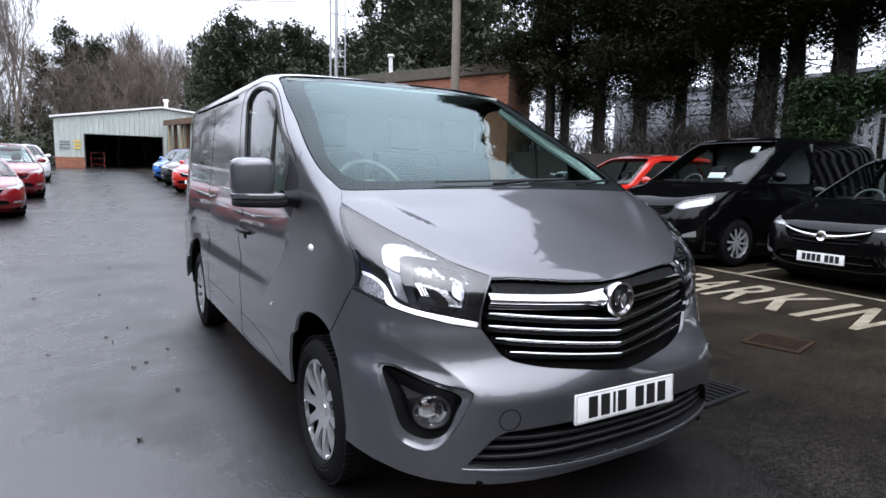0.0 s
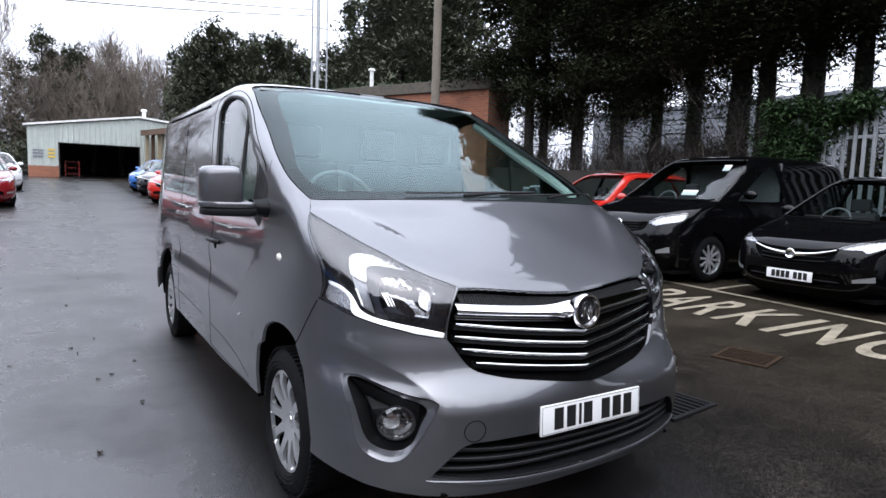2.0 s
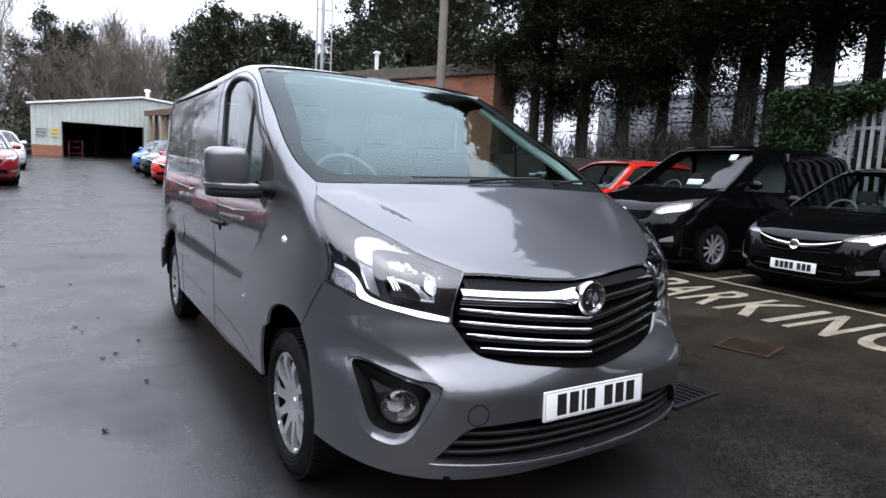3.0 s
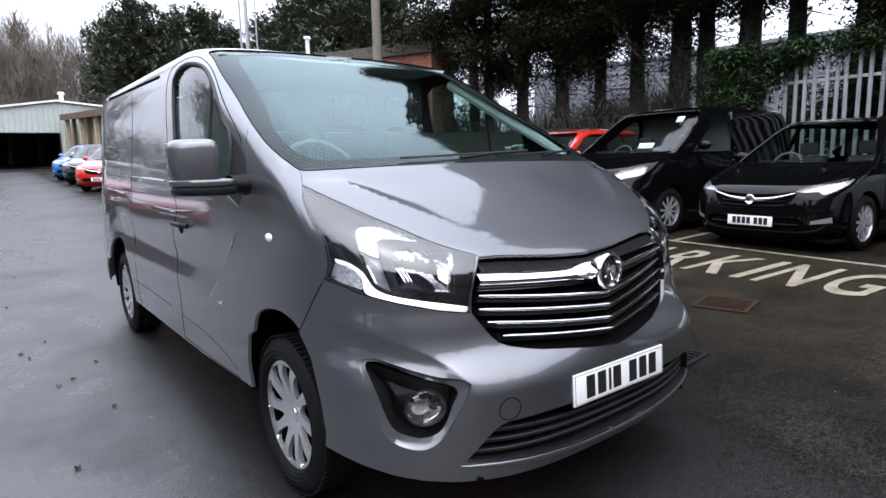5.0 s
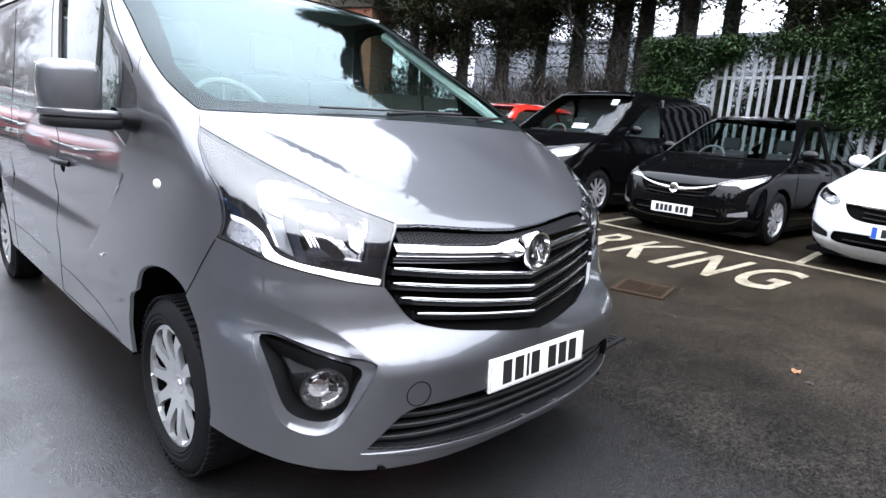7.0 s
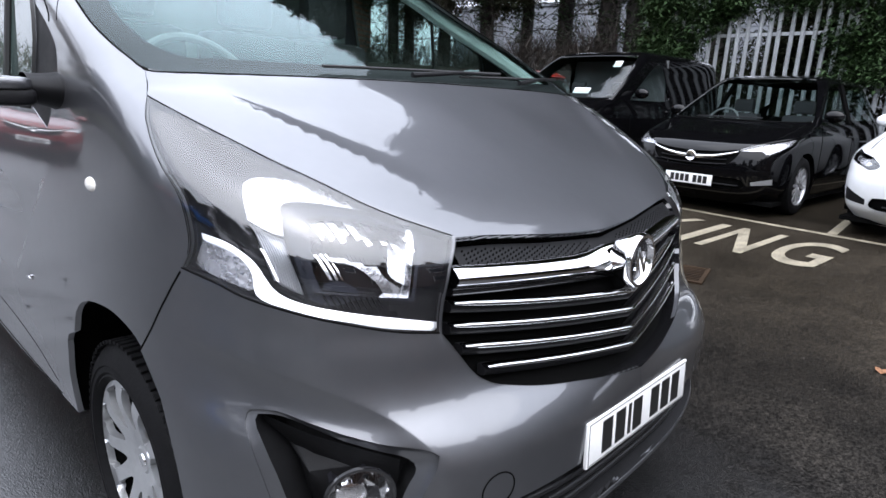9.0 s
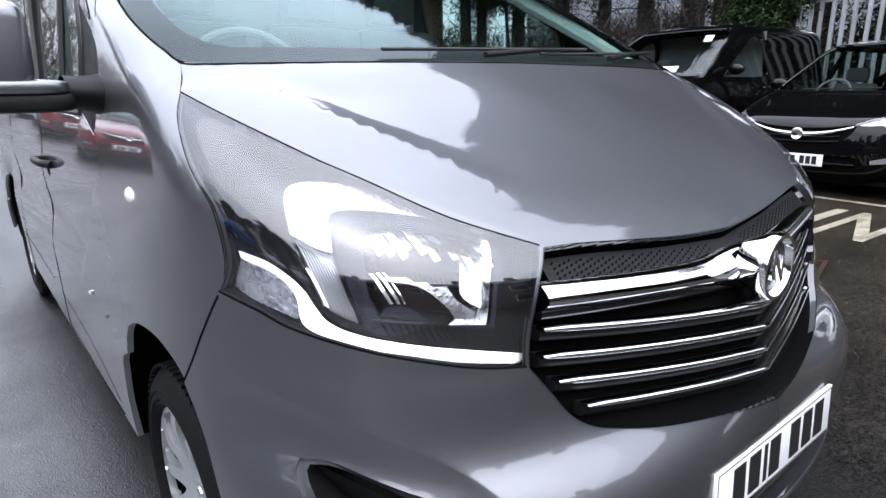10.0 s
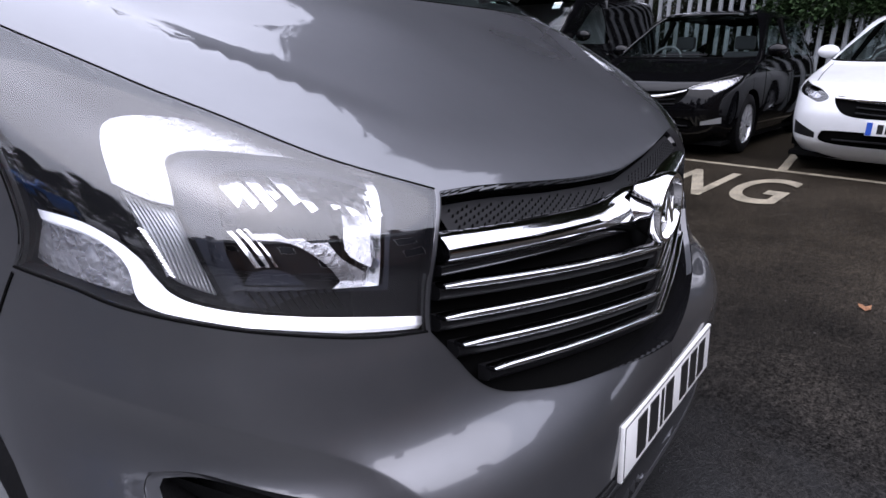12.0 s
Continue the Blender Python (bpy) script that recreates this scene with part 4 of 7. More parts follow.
    for k in range(11):
        xa, xb = .736 - .0150 * k, .736 - .0150 * k - .0132
        za, zb = roof_z(xa) - .002, roof_z(xb) - .002
        drop = .022 + .007 * (k % 3)
        lamp_piece("roof_facet", fr((xa, za)) * 2 + fr((xb, zb)) * 2 + fr((xb - .002, zb - drop)) * 2 + fr((xa - .004, za - drop - .006)) * 2, .027 + .003 * (k % 2), REFLECTOR_CLEAN, bowl, sgn, step=.01, n=3, tip=(.75, .48, .60)[k % 3])
    lamp_piece("wall_facet", fr((.612, 1.022)) * 2 + fr((.574, 1.008)) * 2 + fr((.600, .955)) + fr((.608, .918)) * 2 + fr((.640, .955)), .034, REFLECTOR_SOFT, bowl, sgn, step=.01, n=4, tip=.5)
    lamp_piece("beam_shade", fr((.727, .979)) * 2 + fr((.699, .970), (.670, .932)) + fr((.650, .898)) * 2 + fr((.705, .909)) * 2 + fr((.716, .936)), .046, LAMP_BLACK, bowl, sgn, step=.01)
    for xa, w in ((.758, .006), (.747, .005), (.737, .003)):
        lamp_piece("side_strip", fr((xa, 1.000)) * 2 + fr((xa - w, 1.000)) * 2 + fr((xa - .014 - w, .936)) * 2 + fr((xa - .014, .936)) * 2, .048, REFLECTOR_CLEAN, bowl, sgn, step=.01, n=3, tip=.15)
    lamp_piece("lamp_dome", fr((.755, .919)) * 2 + fr((.748, .933), (.729, .938), (.712, .931)) + fr((.694, .911)) * 2, .030, LAMP_GREY, bowl, sgn, step=.008)
    bm = bmesh.new()
    for k in range(10):
        x = .752 - .0095 * k
        tube(bm, skin_line((x, .912 - .0008 * k), (x - .012, .886 - .0006 * k), .020, sgn, 4), .0018, seg=5)
    part("lamp_floor_ribs", bm, LAMP_BLACK, bowl)
    # rounded edge bead that frames the lens
    bm = bmesh.new()
    path = []
    for s, z in LAMP_LOOP:
        p, n = skin_point(s, z), skin_normal(s, z)
        p = p - n * .0055
        path.append((p.x * -sgn, p.y, p.z))
    tube(bm, path, .0016, seg=8, closed=True)
    part("lens_edge", bm, LAMP_BLACK, lamp)

# ---- fog lamp recesses
FOG_BLACK = mat("grained_black_plastic", (.0075, .0075, .008), .6, spec=.12, scale=9, amount=.2, bump=.15, bump_scale=320)
for sgn in (-1, 1):
    bm = bmesh.new()
    k = 72

    def ring_of(poly, depth):
        pts = [Vector(p) for p in poly] + [Vector(poly[0])]
        ls = [0.0]
        for a, b in zip(pts, pts[1:]):
            ls.append(ls[-1] + (b - a).length)
        c = sum(pts[:-1], Vector((0, 0))) / (len(pts) - 1)
        out = []
        for j in range(k):
            ang = 2 * math.pi * j / k
            d = Vector((math.cos(ang), math.sin(ang)))
            best = None
            for a, b in zip(pts, pts[1:]):
                e = b - a
                den = d.x * -e.y + d.y * e.x
                if abs(den) < 1e-12:
                    continue
                r = a - FOG_C
                t = (r.x * -e.y + r.y * e.x) / den
                u = (d.x * r.y - d.y * r.x) / den
                if t > 0 and -1e-6 <= u <= 1 + 1e-6 and (best is None or t > best):
                    best = t
            q = FOG_C + d * (best or .01)
            p, n = skin_point(*q), skin_normal(*q)
            p = p - n * ((depth(-p.x) if callable(depth) else depth) - fold(*q))
            out.append((p.x * -sgn, p.y, p.z))
        return out + out[:1]

    FOG_C = Vector(fr((.785, .58))[0])
    r0, r1, r2 = ring_of(FOG_OUT, .0), ring_of(FOG_OUT, .002), ring_of(FOG_IN, lambda x: .003 + .015 * ease01((.855 - x) / .07))
    mid = [tuple(Vector(a).lerp(Vector(b), .5) + Vector((0, .002, 0))) for a, b in zip(r1, r2)]
    sheet(bm, [r0, r1, mid, r2], flip=sgn > 0)
    fog = part("fog_lamp_recess", bm, PAINT_GREY, van, angle=60)
    bm = bmesh.new()
    r3, r4 = ring_of(FOG_IN, lambda x: .007 + .017 * ease01((.855 - x) / .07)), ring_of(FOG_IN, .075)
    c = skin_point(*FOG_C)
    centre = (c.x * -sgn, c.y + .075, c.z)
    sheet(bm, [r2, r3, r4, [tuple(Vector(p).lerp(Vector(centre), .6)) for p in r4], [centre] * len(r4)])
    part("fog_bezel", bm, FOG_BLACK, fog)
    # sloping upper shelf of the bezel
    bm = bmesh.new()
    up = fr((.862, .688), (.80, .668), (.73, .646), (.684, .626))
    rows = []
    for (s, z) in up:
        p, n = skin_point(s, z), skin_normal(s, z)
        p = p + n * fold(s, z)
        a, b = p - n * .018, p - n * .045 - Vector((0, 0, .058 if z < .68 else .02))
        rows.append([(a.x * -sgn, a.y, a.z), (b.x * -sgn, b.y, b.z), (b.x * -sgn, b.y + .03, b.z)])
    sheet(bm, rows)
    part("fog_shelf", bm, FOG_BLACK, fog)
    # the lamp itself
    p = Vector((sgn * .738, nose_y(.738, .556) + .030, .556))
    face = Matrix.Translation(p) @ pose(0, 0, 0, 0, 0, 90 + sgn * 28) @ Matrix.Diagonal((1, 1.18, 1.08, 1))
    bm = bmesh.new()
    lathe(bm, [(-.004, .057), (-.010, .056), (-.010, .050), (.0, .047)], seg=36, m=face)
    fl = part("fog_lamp", bm, GLOSS_BLACK, fog, "round clear fog lamp")
    bm = bmesh.new()
    lathe(bm, [(-.004, .052), (.012, .046), (.030, .030), (.038, .006), (.038, .0)], seg=14, m=face)
    part("fog_reflector", bm, REFLECTOR_CLEAN, fl, angle=20)
    bm = bmesh.new()
    lathe(bm, [(-.010, .052), (-.016, .040), (-.021, .02), (-.022, .0)], seg=32, m=face)
    part("fog_lens", bm, LENS, fl).visible_shadow = False
    bm = bmesh.new()
    lathe(bm, [(-.008, .0), (-.009, .012), (-.004, .024), (.006, .027), (.02, .028)], seg=24, m=face @ Matrix.Translation((0, -.014 * sgn, .004)))
    part("fog_bulb_cap", bm, CHROME, fl)
    for k in range(5):
        bm = bmesh.new()
        box(bm, -.004, .022, -.0035, .0035, .024, .046, m=face @ Matrix.Translation((0, -.014 * sgn, .004)) @ pose(0, 0, 0, 30 + 72 * k, 0, 0))
        part("fog_vane", bm, LAMP_BLACK, fl)

SLAT = mat("satin_black_plastic", (.011, .011, .012), .36, spec=.3)
# ---- lower intake
intake = panel("lower_intake", INTAKE, DARK, van, step=.04, lift=-.06, label="black slatted lower air intake")
bm = bmesh.new()
for sgn in (1, -1):
    rows = []
    for s, z in [q for q in INTAKE if q[0] > 1e-4 or q[1] > .4875 or q[1] < .3125]:
        p, n = skin_point(s, z), skin_normal(s, z)
        rows.append([((p - n * d).x * sgn, (p - n * d).y, (p - n * d).z) for d in (0, .01, .06)])
    sheet(bm, rows)
part("intake_surround", bm, BLACK_PLASTIC, intake)
for i, z0 in enumerate((.458, .424, .388)):
    half_w = (.560, .592, .618)[i]
    bm = bmesh.new()
    pts = []
    for x in np.linspace(-half_w, half_w, 40):
        z = z0 - .030 * (1 - (x / half_w) ** 2)
        p = on_skin(x, z, -.022)
        pts.append(tuple(p))
    ribbon(bm, pts, .0085, .008)
    part("intake_slat", bm, SLAT, intake)
# pale lip under the intake
bm = bmesh.new()
pts, hs = [], []
for x in np.linspace(-.655, .655, 60):
    u = abs(x) / .655
    z = .303 + .058 * u ** 1.8
    pts.append(tuple(on_skin(x, z, .006)))
    hs.append(.012 * (1 - u ** 6) + .002)
ribbon(bm, pts, hs, .010)
part("bumper_lip", bm, PAINT_GREY, van)

# ---- number plate with its characters as bars
bm = boxed(-.26, .26, -.0045, .0045, -.0555, .0555, bevel=.003)
plate = part("number_plate", bm, PLATE_WHITE, van, "white number plate with black bars")
plate.matrix_local = Matrix.Translation((.009, .024, .530)) @ pose(0, 0, 0, -3, 0, -.6)
x = -.196
for i in range(7):
    w = .050 if i != 2 else .014
    part("plate_bar", boxed(x, x + w * .88, -.0062, -.0040, -.0395, .0395), INK, plate)
    x += w + .011 + (.033 if i == 3 else 0)
bm = bmesh.new()
for a, b, c, d in ((-.254, .254, .050, .0512), (-.254, .254, -.0512, -.050), (-.254, -.2528, -.05, .05), (.2528, .254, -.05, .05)):
    box(bm, a, b, -.0056, -.0040, c, d)
part("plate_border", bm, INK, plate)
part("plate_backing", boxed(-.265, .265, .004, .03, -.05, .05, bevel=.004), BLACK_PLASTIC, plate)

# round tow-eye cover
bm = bmesh.new()
ring = [on_skin(-.51 + .037 * math.cos(a), .532 + .037 * math.sin(a), .0005) for a in np.linspace(0, 2 * math.pi, 36, endpoint=False)]
tube(bm, ring, .0016, seg=5, closed=True)
part("tow_eye_cover", bm, DARK, van)

# ---- mirrors
for sgn in (-1, 1):
    mirror = part("door_mirror", bmesh.new(), BLACK_PLASTIC, van, "large door mirror with grey cap and black base")

    def shell(z0, z1, y_front, y_back, x_in, x_out, power=3.2, seg=44, rows=14):
        bm = bmesh.new()
        layers = []
        for k in range(rows + 1):
            a = -math.pi / 2 + math.pi * k / rows
            zz = (z0 + z1) / 2 + (z1 - z0) / 2 * math.copysign(abs(math.sin(a)) ** (2 / power), math.sin(a))
            r = abs(math.cos(a)) ** (2 / power)
            ring = []
            for j in range(seg):
                b = 2 * math.pi * j / seg
                cx, cy = math.copysign(abs(math.cos(b)) ** (2 / power), math.cos(b)), math.copysign(abs(math.sin(b)) ** (2 / 2.4), math.sin(b))
                ring.append((sgn * ((x_in + x_out) / 2 + (x_out - x_in) / 2 * cx * r), (y_front + y_back) / 2 + (y_back - y_front) / 2 * cy * r + .03 * cx, zz))
            layers.append(ring + ring[:1])
        sheet(bm, layers)
        return bm

    part("mirror_cap", shell(1.250, 1.418, 1.085, 1.225, 1.022, 1.188, power=5), PAINT_GREY, mirror)
    part("cap_skirt", shell(1.238, 1.270, 1.075, 1.230, .968, 1.190, power=5), PAINT_GREY, mirror)
    part("mirror_base", shell(1.204, 1.246, 1.080, 1.235, .960, 1.182, power=5), BLACK_PLASTIC, mirror)
    bm = bmesh.new()
    rows = []
    for t in np.linspace(0, 1, 8):
        xx = .975 - .075 * t
        h = .034 + .012 * t ** 2
        rows.append([(sgn * xx, 1.155 + .02 * t + (.055 + .02 * t) * math.cos(a), 1.245 - .008 * t + h * math.sin(a)) for a in np.linspace(0, 2 * math.pi, 25)])
    sheet(bm, rows)
    part("mirror_arm", bm, BLACK_PLASTIC, mirror)
    bm = boxed(1.03, 1.18, 1.222, 1.232, 1.262, 1.405, bevel=.003)
    bmesh.ops.scale(bm, vec=(sgn, 1, 1), verts=bm.verts)
    if sgn < 0:
        bmesh.ops.reverse_faces(bm, faces=bm.faces)
    part("mirror_glass", bm, CHROME, mirror)
    if sgn > 0:
        mirror.matrix_local = pose(-.15, .30, -.02)

# ---- door handles, side repeaters, side badges
for sgn in (-1, 1):
    bm = bmesh.new()
    path = [(sgn * (side + .004), y, 1.012 + z) for y, side, z in ((2.225, .925, 0), (2.19, .950, .004), (2.10, .956, .006), (2.02, .950, .004), (1.985, .926, 0))]
    tube(bm, spline(path, 5), .013, seg=10)
    handle = part("door_handle", bm, BLACK_PLASTIC, van)
    bm = bmesh.new()
    bmesh.ops.create_uvsphere(bm, u_segments=20, v_segments=10, radius=1, matrix=Matrix.Translation((sgn * .921, 2.12, .992)) @ Matrix.Diagonal((.008, .06, .035, 1)))
    part("handle_cup", bm, DARK, handle)
    bm = bmesh.new()
    bmesh.ops.create_uvsphere(bm, u_segments=18, v_segments=10, radius=1, matrix=Matrix.Translation((sgn * .922, .915, 1.047)) @ Matrix.Diagonal((.012, .034, .017, 1)))
    part("side_repeater", bm, mat("repeater_lens", (.75, .73, .68), .15, coat=.6), van)
    bm = bmesh.new()
    box(bm, sgn * .942, sgn * .948, 1.46, 1.475, .697, .712, bevel=.002)
    box(bm, sgn * .942, sgn * .948, 1.48, 1.515, .693, .700, bevel=.002)
    part("side_badge", bm, CHROME, van)

# rubbing line along the load bay
for sgn in (-1, 1):
    bm = bmesh.new()
    pts = []
    for y in np.linspace(2.45, 4.28, 30):
        z = 1.235 + .022 * (y - 2.45)
        pts.append((sgn * (HALF(z) + .0015), y, z))
    tube(bm, pts, .006, seg=6)
    part("flank_crease", bm, PAINT_GREY, van)

# ---- wipers
for x0, x1, z1 in ((-.10, .33, 1.332), (.42, .78, 1.338)):
    bm = bmesh.new()
    a = on_skin(x0, 1.312, .012)
    b = on_skin(x1, z1, .016)
    tube(bm, [a, a.lerp(b, .5) + Vector((0, -.006, .006)), b], [.008, .006, .004], seg=8)
    w = part("wiper", bm, BLACK_PLASTIC, van)
    bm = bmesh.new()
    pts = [on_skin(x0 - .30 + (x1 - x0 + .34) * t, 1.320 + .022 * t, .010) for t in np.linspace(0, 1, 16)]
    tube(bm, pts, .0042, seg=6)
    part("wiper_blade", bm, SEAL, w)

# ---- wheels
def polar_cover(holes_n=10, r_out=.220, r_hub=.030):
    """A wheel cover: a dished disc pierced by tapering slots."""
    outer = [(r_out * math.cos(a), r_out * math.sin(a)) for a in np.linspace(0, 2 * math.pi, 96, endpoint=False)]
    slots = []
    for k in range(holes_n):
        a0 = 2 * math.pi * k / holes_n
        shape = [(.086, .01), (.102, .14), (.150, .215), (.192, .225), (.200, .19), (.203, .0), (.197, -.13), (.160, -.18), (.112, -.12)]
        slots.append(loop([(r * math.cos(a0 + t), r * math.sin(a0 + t)) for r, t in shape], 3))
    return outer, slots


def wheel(m, sgn):
    w = thing_part("wheel", m)
    bm = bmesh.new()
    lathe(bm, [(.085, .212), (.096, .222), (.101, .227), (.098, .232), (.103, .238), (.101, .252), (.104, .256), (.100, .268), (.093, .286), (.076, .305), (.04, .314), (0, .316), (-.04, .314), (-.08, .305), (-.098, .285), (-.100, .21)], seg=72, m=Matrix.Diagonal((sgn, 1, 1, 1)))
    tyre = part("tyre", bm, RUBBER, w)
    bm = bmesh.new()
    for k in range(72):
        a = 2 * math.pi * k / 72
        for x in (-.068, .068):
            box(bm, x - .020, x + .020, -.0075, .0075, .307, .3155, m=pose(0, 0, 0, math.degrees(a) + (2.5 if x > 0 else 0), 0, 0))
    part("tread", bm, RUBBER, tyre, flat=True)["kind"] = "stuff"
    bm = bmesh.new()
    lathe(bm, [(.090, .216), (.082, .222), (.04, .205), (.0, .20), (-.09, .2)], seg=48, m=Matrix.Diagonal((sgn, 1, 1, 1)))
    lathe(bm, [(.020, .205), (.012, .12), (.012, .0)], seg=32, m=Matrix.Diagonal((sgn, 1, 1, 1)))
    part("steel_rim", bm, DARK, w)
    outer, slots = polar_cover()
    vs, fs = tiles_of(outer, slots, .012)
    bm = bmesh.new()

    def dome(r):
        return .072 + .016 * math.exp(-((r - .165) / .06) ** 2) - .020 * math.exp(-(r / .05) ** 2) + (.006 if r > .200 else 0)

    bv = [bm.verts.new((sgn * dome(math.hypot(*v)), v[0], v[1])) for v in vs]
    for f in fs:
        bm.faces.new([bv[i] for i in f])
    bmesh.ops.recalc_face_normals(bm, faces=bm.faces)
    edges = [e for e in bm.edges if e.is_boundary]
    ex = bmesh.ops.extrude_edge_only(bm, edges=edges)
    bmesh.ops.translate(bm, vec=(-sgn * .018, 0, 0), verts=[v for v in ex["geom"] if isinstance(v, bmesh.types.BMVert)])
    cover = part("wheel_cover", bm, SILVER, w, "silver multi-spoke wheel cover", angle=50)
    bm = bmesh.new()
    lathe(bm, [(.050, .040), (.060, .038), (.064, .030), (.060, .020), (.062, .0)], seg=32, m=Matrix.Diagonal((sgn, 1, 1, 1)))
    part("hub_cap", bm, SILVER, cover)
    bm = bmesh.new()
    lathe(bm, [(.0625, .018), (.066, .016), (.0665, .0)], seg=24, m=Matrix.Diagonal((sgn, 1, 1, 1)))
    part("hub_badge", bm, CHROME, cover)


def thing_part(name, m, parent=None):
    """An empty that gathers the pieces of a wheel under the van."""
    ob = new(name)
    ob.empty_display_size = .1
    ob.parent = parent or van
    ob.matrix_local = m
    return ob


for sgn in (-1, 1):
    for y, turn in ((.905, 0), (3.96, 0)):
        wheel(pose(sgn * .81, y, .346, 17 * y, 0, turn), sgn)

# ---- cab: dash, wheel, seats, bulkhead
CAB_GREY = mat("cab_plastic", (.10, .105, .108), .6, scale=6, amount=.15)
CLOTH = mat("seat_cloth", (.035, .035, .038), .9, scale=20, amount=.2)
bm = bmesh.new()
rows = []
for x in np.linspace(-.83, .83, 20):
    rows.append([(x, nose_y(x * .93, 1.33) + .05, 1.305), (x, 1.18, 1.315), (x, 1.32, 1.29), (x, 1.36, 1.20), (x, 1.34, .8)])
sheet(bm, rows)
part("dashboard", bm, CAB_GREY, van)
bm = bmesh.new()
ring = [(-.42 + .19 * math.cos(a), 1.45 + .10 * math.sin(a), 1.26 + .16 * math.sin(a)) for a in np.linspace(0, 2 * math.pi, 40, endpoint=False)]
tube(bm, ring, .014, seg=8, closed=True)
steer = part("steering_wheel", bm, CAB_GREY, van)
bm = bmesh.new()
bmesh.ops.create_uvsphere(bm, u_segments=16, v_segments=10, radius=.07, matrix=Matrix.Translation((-.42, 1.45, 1.26)))
for a in (-.3, math.pi + .3, -math.pi / 2):
    tube(bm, [(-.42, 1.45, 1.26), (-.42 + .19 * math.cos(a), 1.45 + .10 * math.sin(a), 1.26 + .16 * math.sin(a))], .014, seg=6)
part("wheel_boss", bm, CAB_GREY, steer)
for x in (-.42, .10, .52):
    bm = bmesh.new()
    box(bm, x - .22, x + .22, 2.0, 2.14, .85, 1.50, bevel=.05, m=None)
    box(bm, x - .22, x + .22, 1.62, 2.05, .72, .88, bevel=.05)
    seat = part("cab_seat", bm, CLOTH, van)
    part("headrest", boxed(x - .12, x + .12, 2.04, 2.14, 1.52, 1.72, bevel=.04), CLOTH, seat)
bm = boxed(-.80, .80, 2.28, 2.31, .3, 1.883)
part("bulkhead", bm, mat("grey_bulkhead", (.16, .175, .175), .8, scale=3, amount=.1), van)
bm = boxed(-.72, .72, 1.92, 2.28, 1.872, 1.884)
part("headlining", bm, mat("headlining", (.55, .58, .57), .9), van)
# inner A-pillar trims, pale on the passenger side and dark on the driver's
for sgn in (-1, 1):
    bm = bmesh.new()
    pts = [on_skin(sgn * x, z, -.05) for x, z in ((.80, 1.36), (.80, 1.48), (.775, 1.60), (.745, 1.72), (.715, 1.83))]
    tube(bm, pts, [.020, .028, .032, .032, .03], seg=8)
    part("pillar_trim", bm, mat("pillar_trim", (.45, .50, .48), .7) if sgn > 0 else CAB_GREY, van)

# ---------------------------------------------------------------- other vehicles
BLACK_PAINT = mat("black_car_paint", (.002, .002, .0024), .04, spec=.28, scale=2, amount=.05)
WHITE_PAINT = mat("white_car_paint", (.74, .75, .76), .25, coat=.8, scale=2, amount=.04)
RED_PAINT = mat("red_car_paint", (.17, .007, .010), .20, coat=1.0, scale=2, amount=.05)
ORANGE_RED = mat("bright_red_paint", (.44, .020, .012), .25, coat=1.0, scale=2, amount=.05)
BLUE_PAINT = mat("blue_car_paint", (.02, .13, .42), .22, .2, coat=1.0, scale=2, amount=.05)
GREY_PAINT = mat("dark_car_paint", (.03, .032, .036), .22, .4, coat=1.0, scale=2, amount=.05)
CAR_GLASS = glass_mat("car_glass", (.68, .76, .75))
BLUE_BAND = mat("plate_blue", (.02, .08, .42), .4)
ALLOY = mat("alloy_wheel", (.60, .61, .63), .3, .7, coat=.3, scale=8, amount=.1)
TRIM_SILVER = mat("silver_trim", (.32, .33, .34), .35, .5)

def taller(zs, knee=.86, k=1.12):
    """Heights above the knee drawn upwards."""
    return [z if z < knee else knee + (z - knee) * k for z in zs]


HATCH = dict(
    nose=pchip(taller([.10, .18, .25, .35, .50, .60, .68, .74, .80, .86, .92, .96, 1.0, 1.2, 1.38, 1.42, 1.45, 1.47, 1.48]),
               [.24, .13, .05, .015, .0, .015, .05, .11, .24, .47, .74, .92, .99, 1.35, 1.68, 1.80, 1.97, 2.25, 2.6]),
    half=pchip(taller([.10, .18, .30, .50, .75, .92, 1.0, 1.2, 1.38, 1.42, 1.45, 1.47, 1.48]), [.74, .79, .845, .868, .865, .84, .81, .72, .63, .585, .50, .36, .15]),
    bend=pchip([.10, .50, .75, .86, .95, 1.2, 1.48], [.72, .78, .72, .48, .32, .28, .3]),
    tail=pchip(taller([.10, .5, .9, 1.2, 1.42, 1.48]), [3.95, 4.02, 3.98, 3.80, 3.50, 3.3]),
    top=1.554, base=.972, screen_top=1.480, wheels=(.83, 3.34), radius=.315, belt=.96, side_lo=.972, side_hi=1.430, side_y=(1.22, 3.30), pillar=2.25,
    lamp=((.46, .690), (.58, .748), (.72, .800), (.80, .828), (.838, .838), (.846, .775), (.80, .712), (.735, .668), (.70, .662), (.66, .690), (.56, .684)), grille=((0, .655), (.28, .668), (.47, .690), (.43, .58), (.32, .515), (0, .490)),
    bar=(.46, .672, .590), low=((0, .40), (.45, .40), (.55, .36), (.50, .29), (0, .27)), plate_z=.352, fog=(.62, .78, .36, .42))
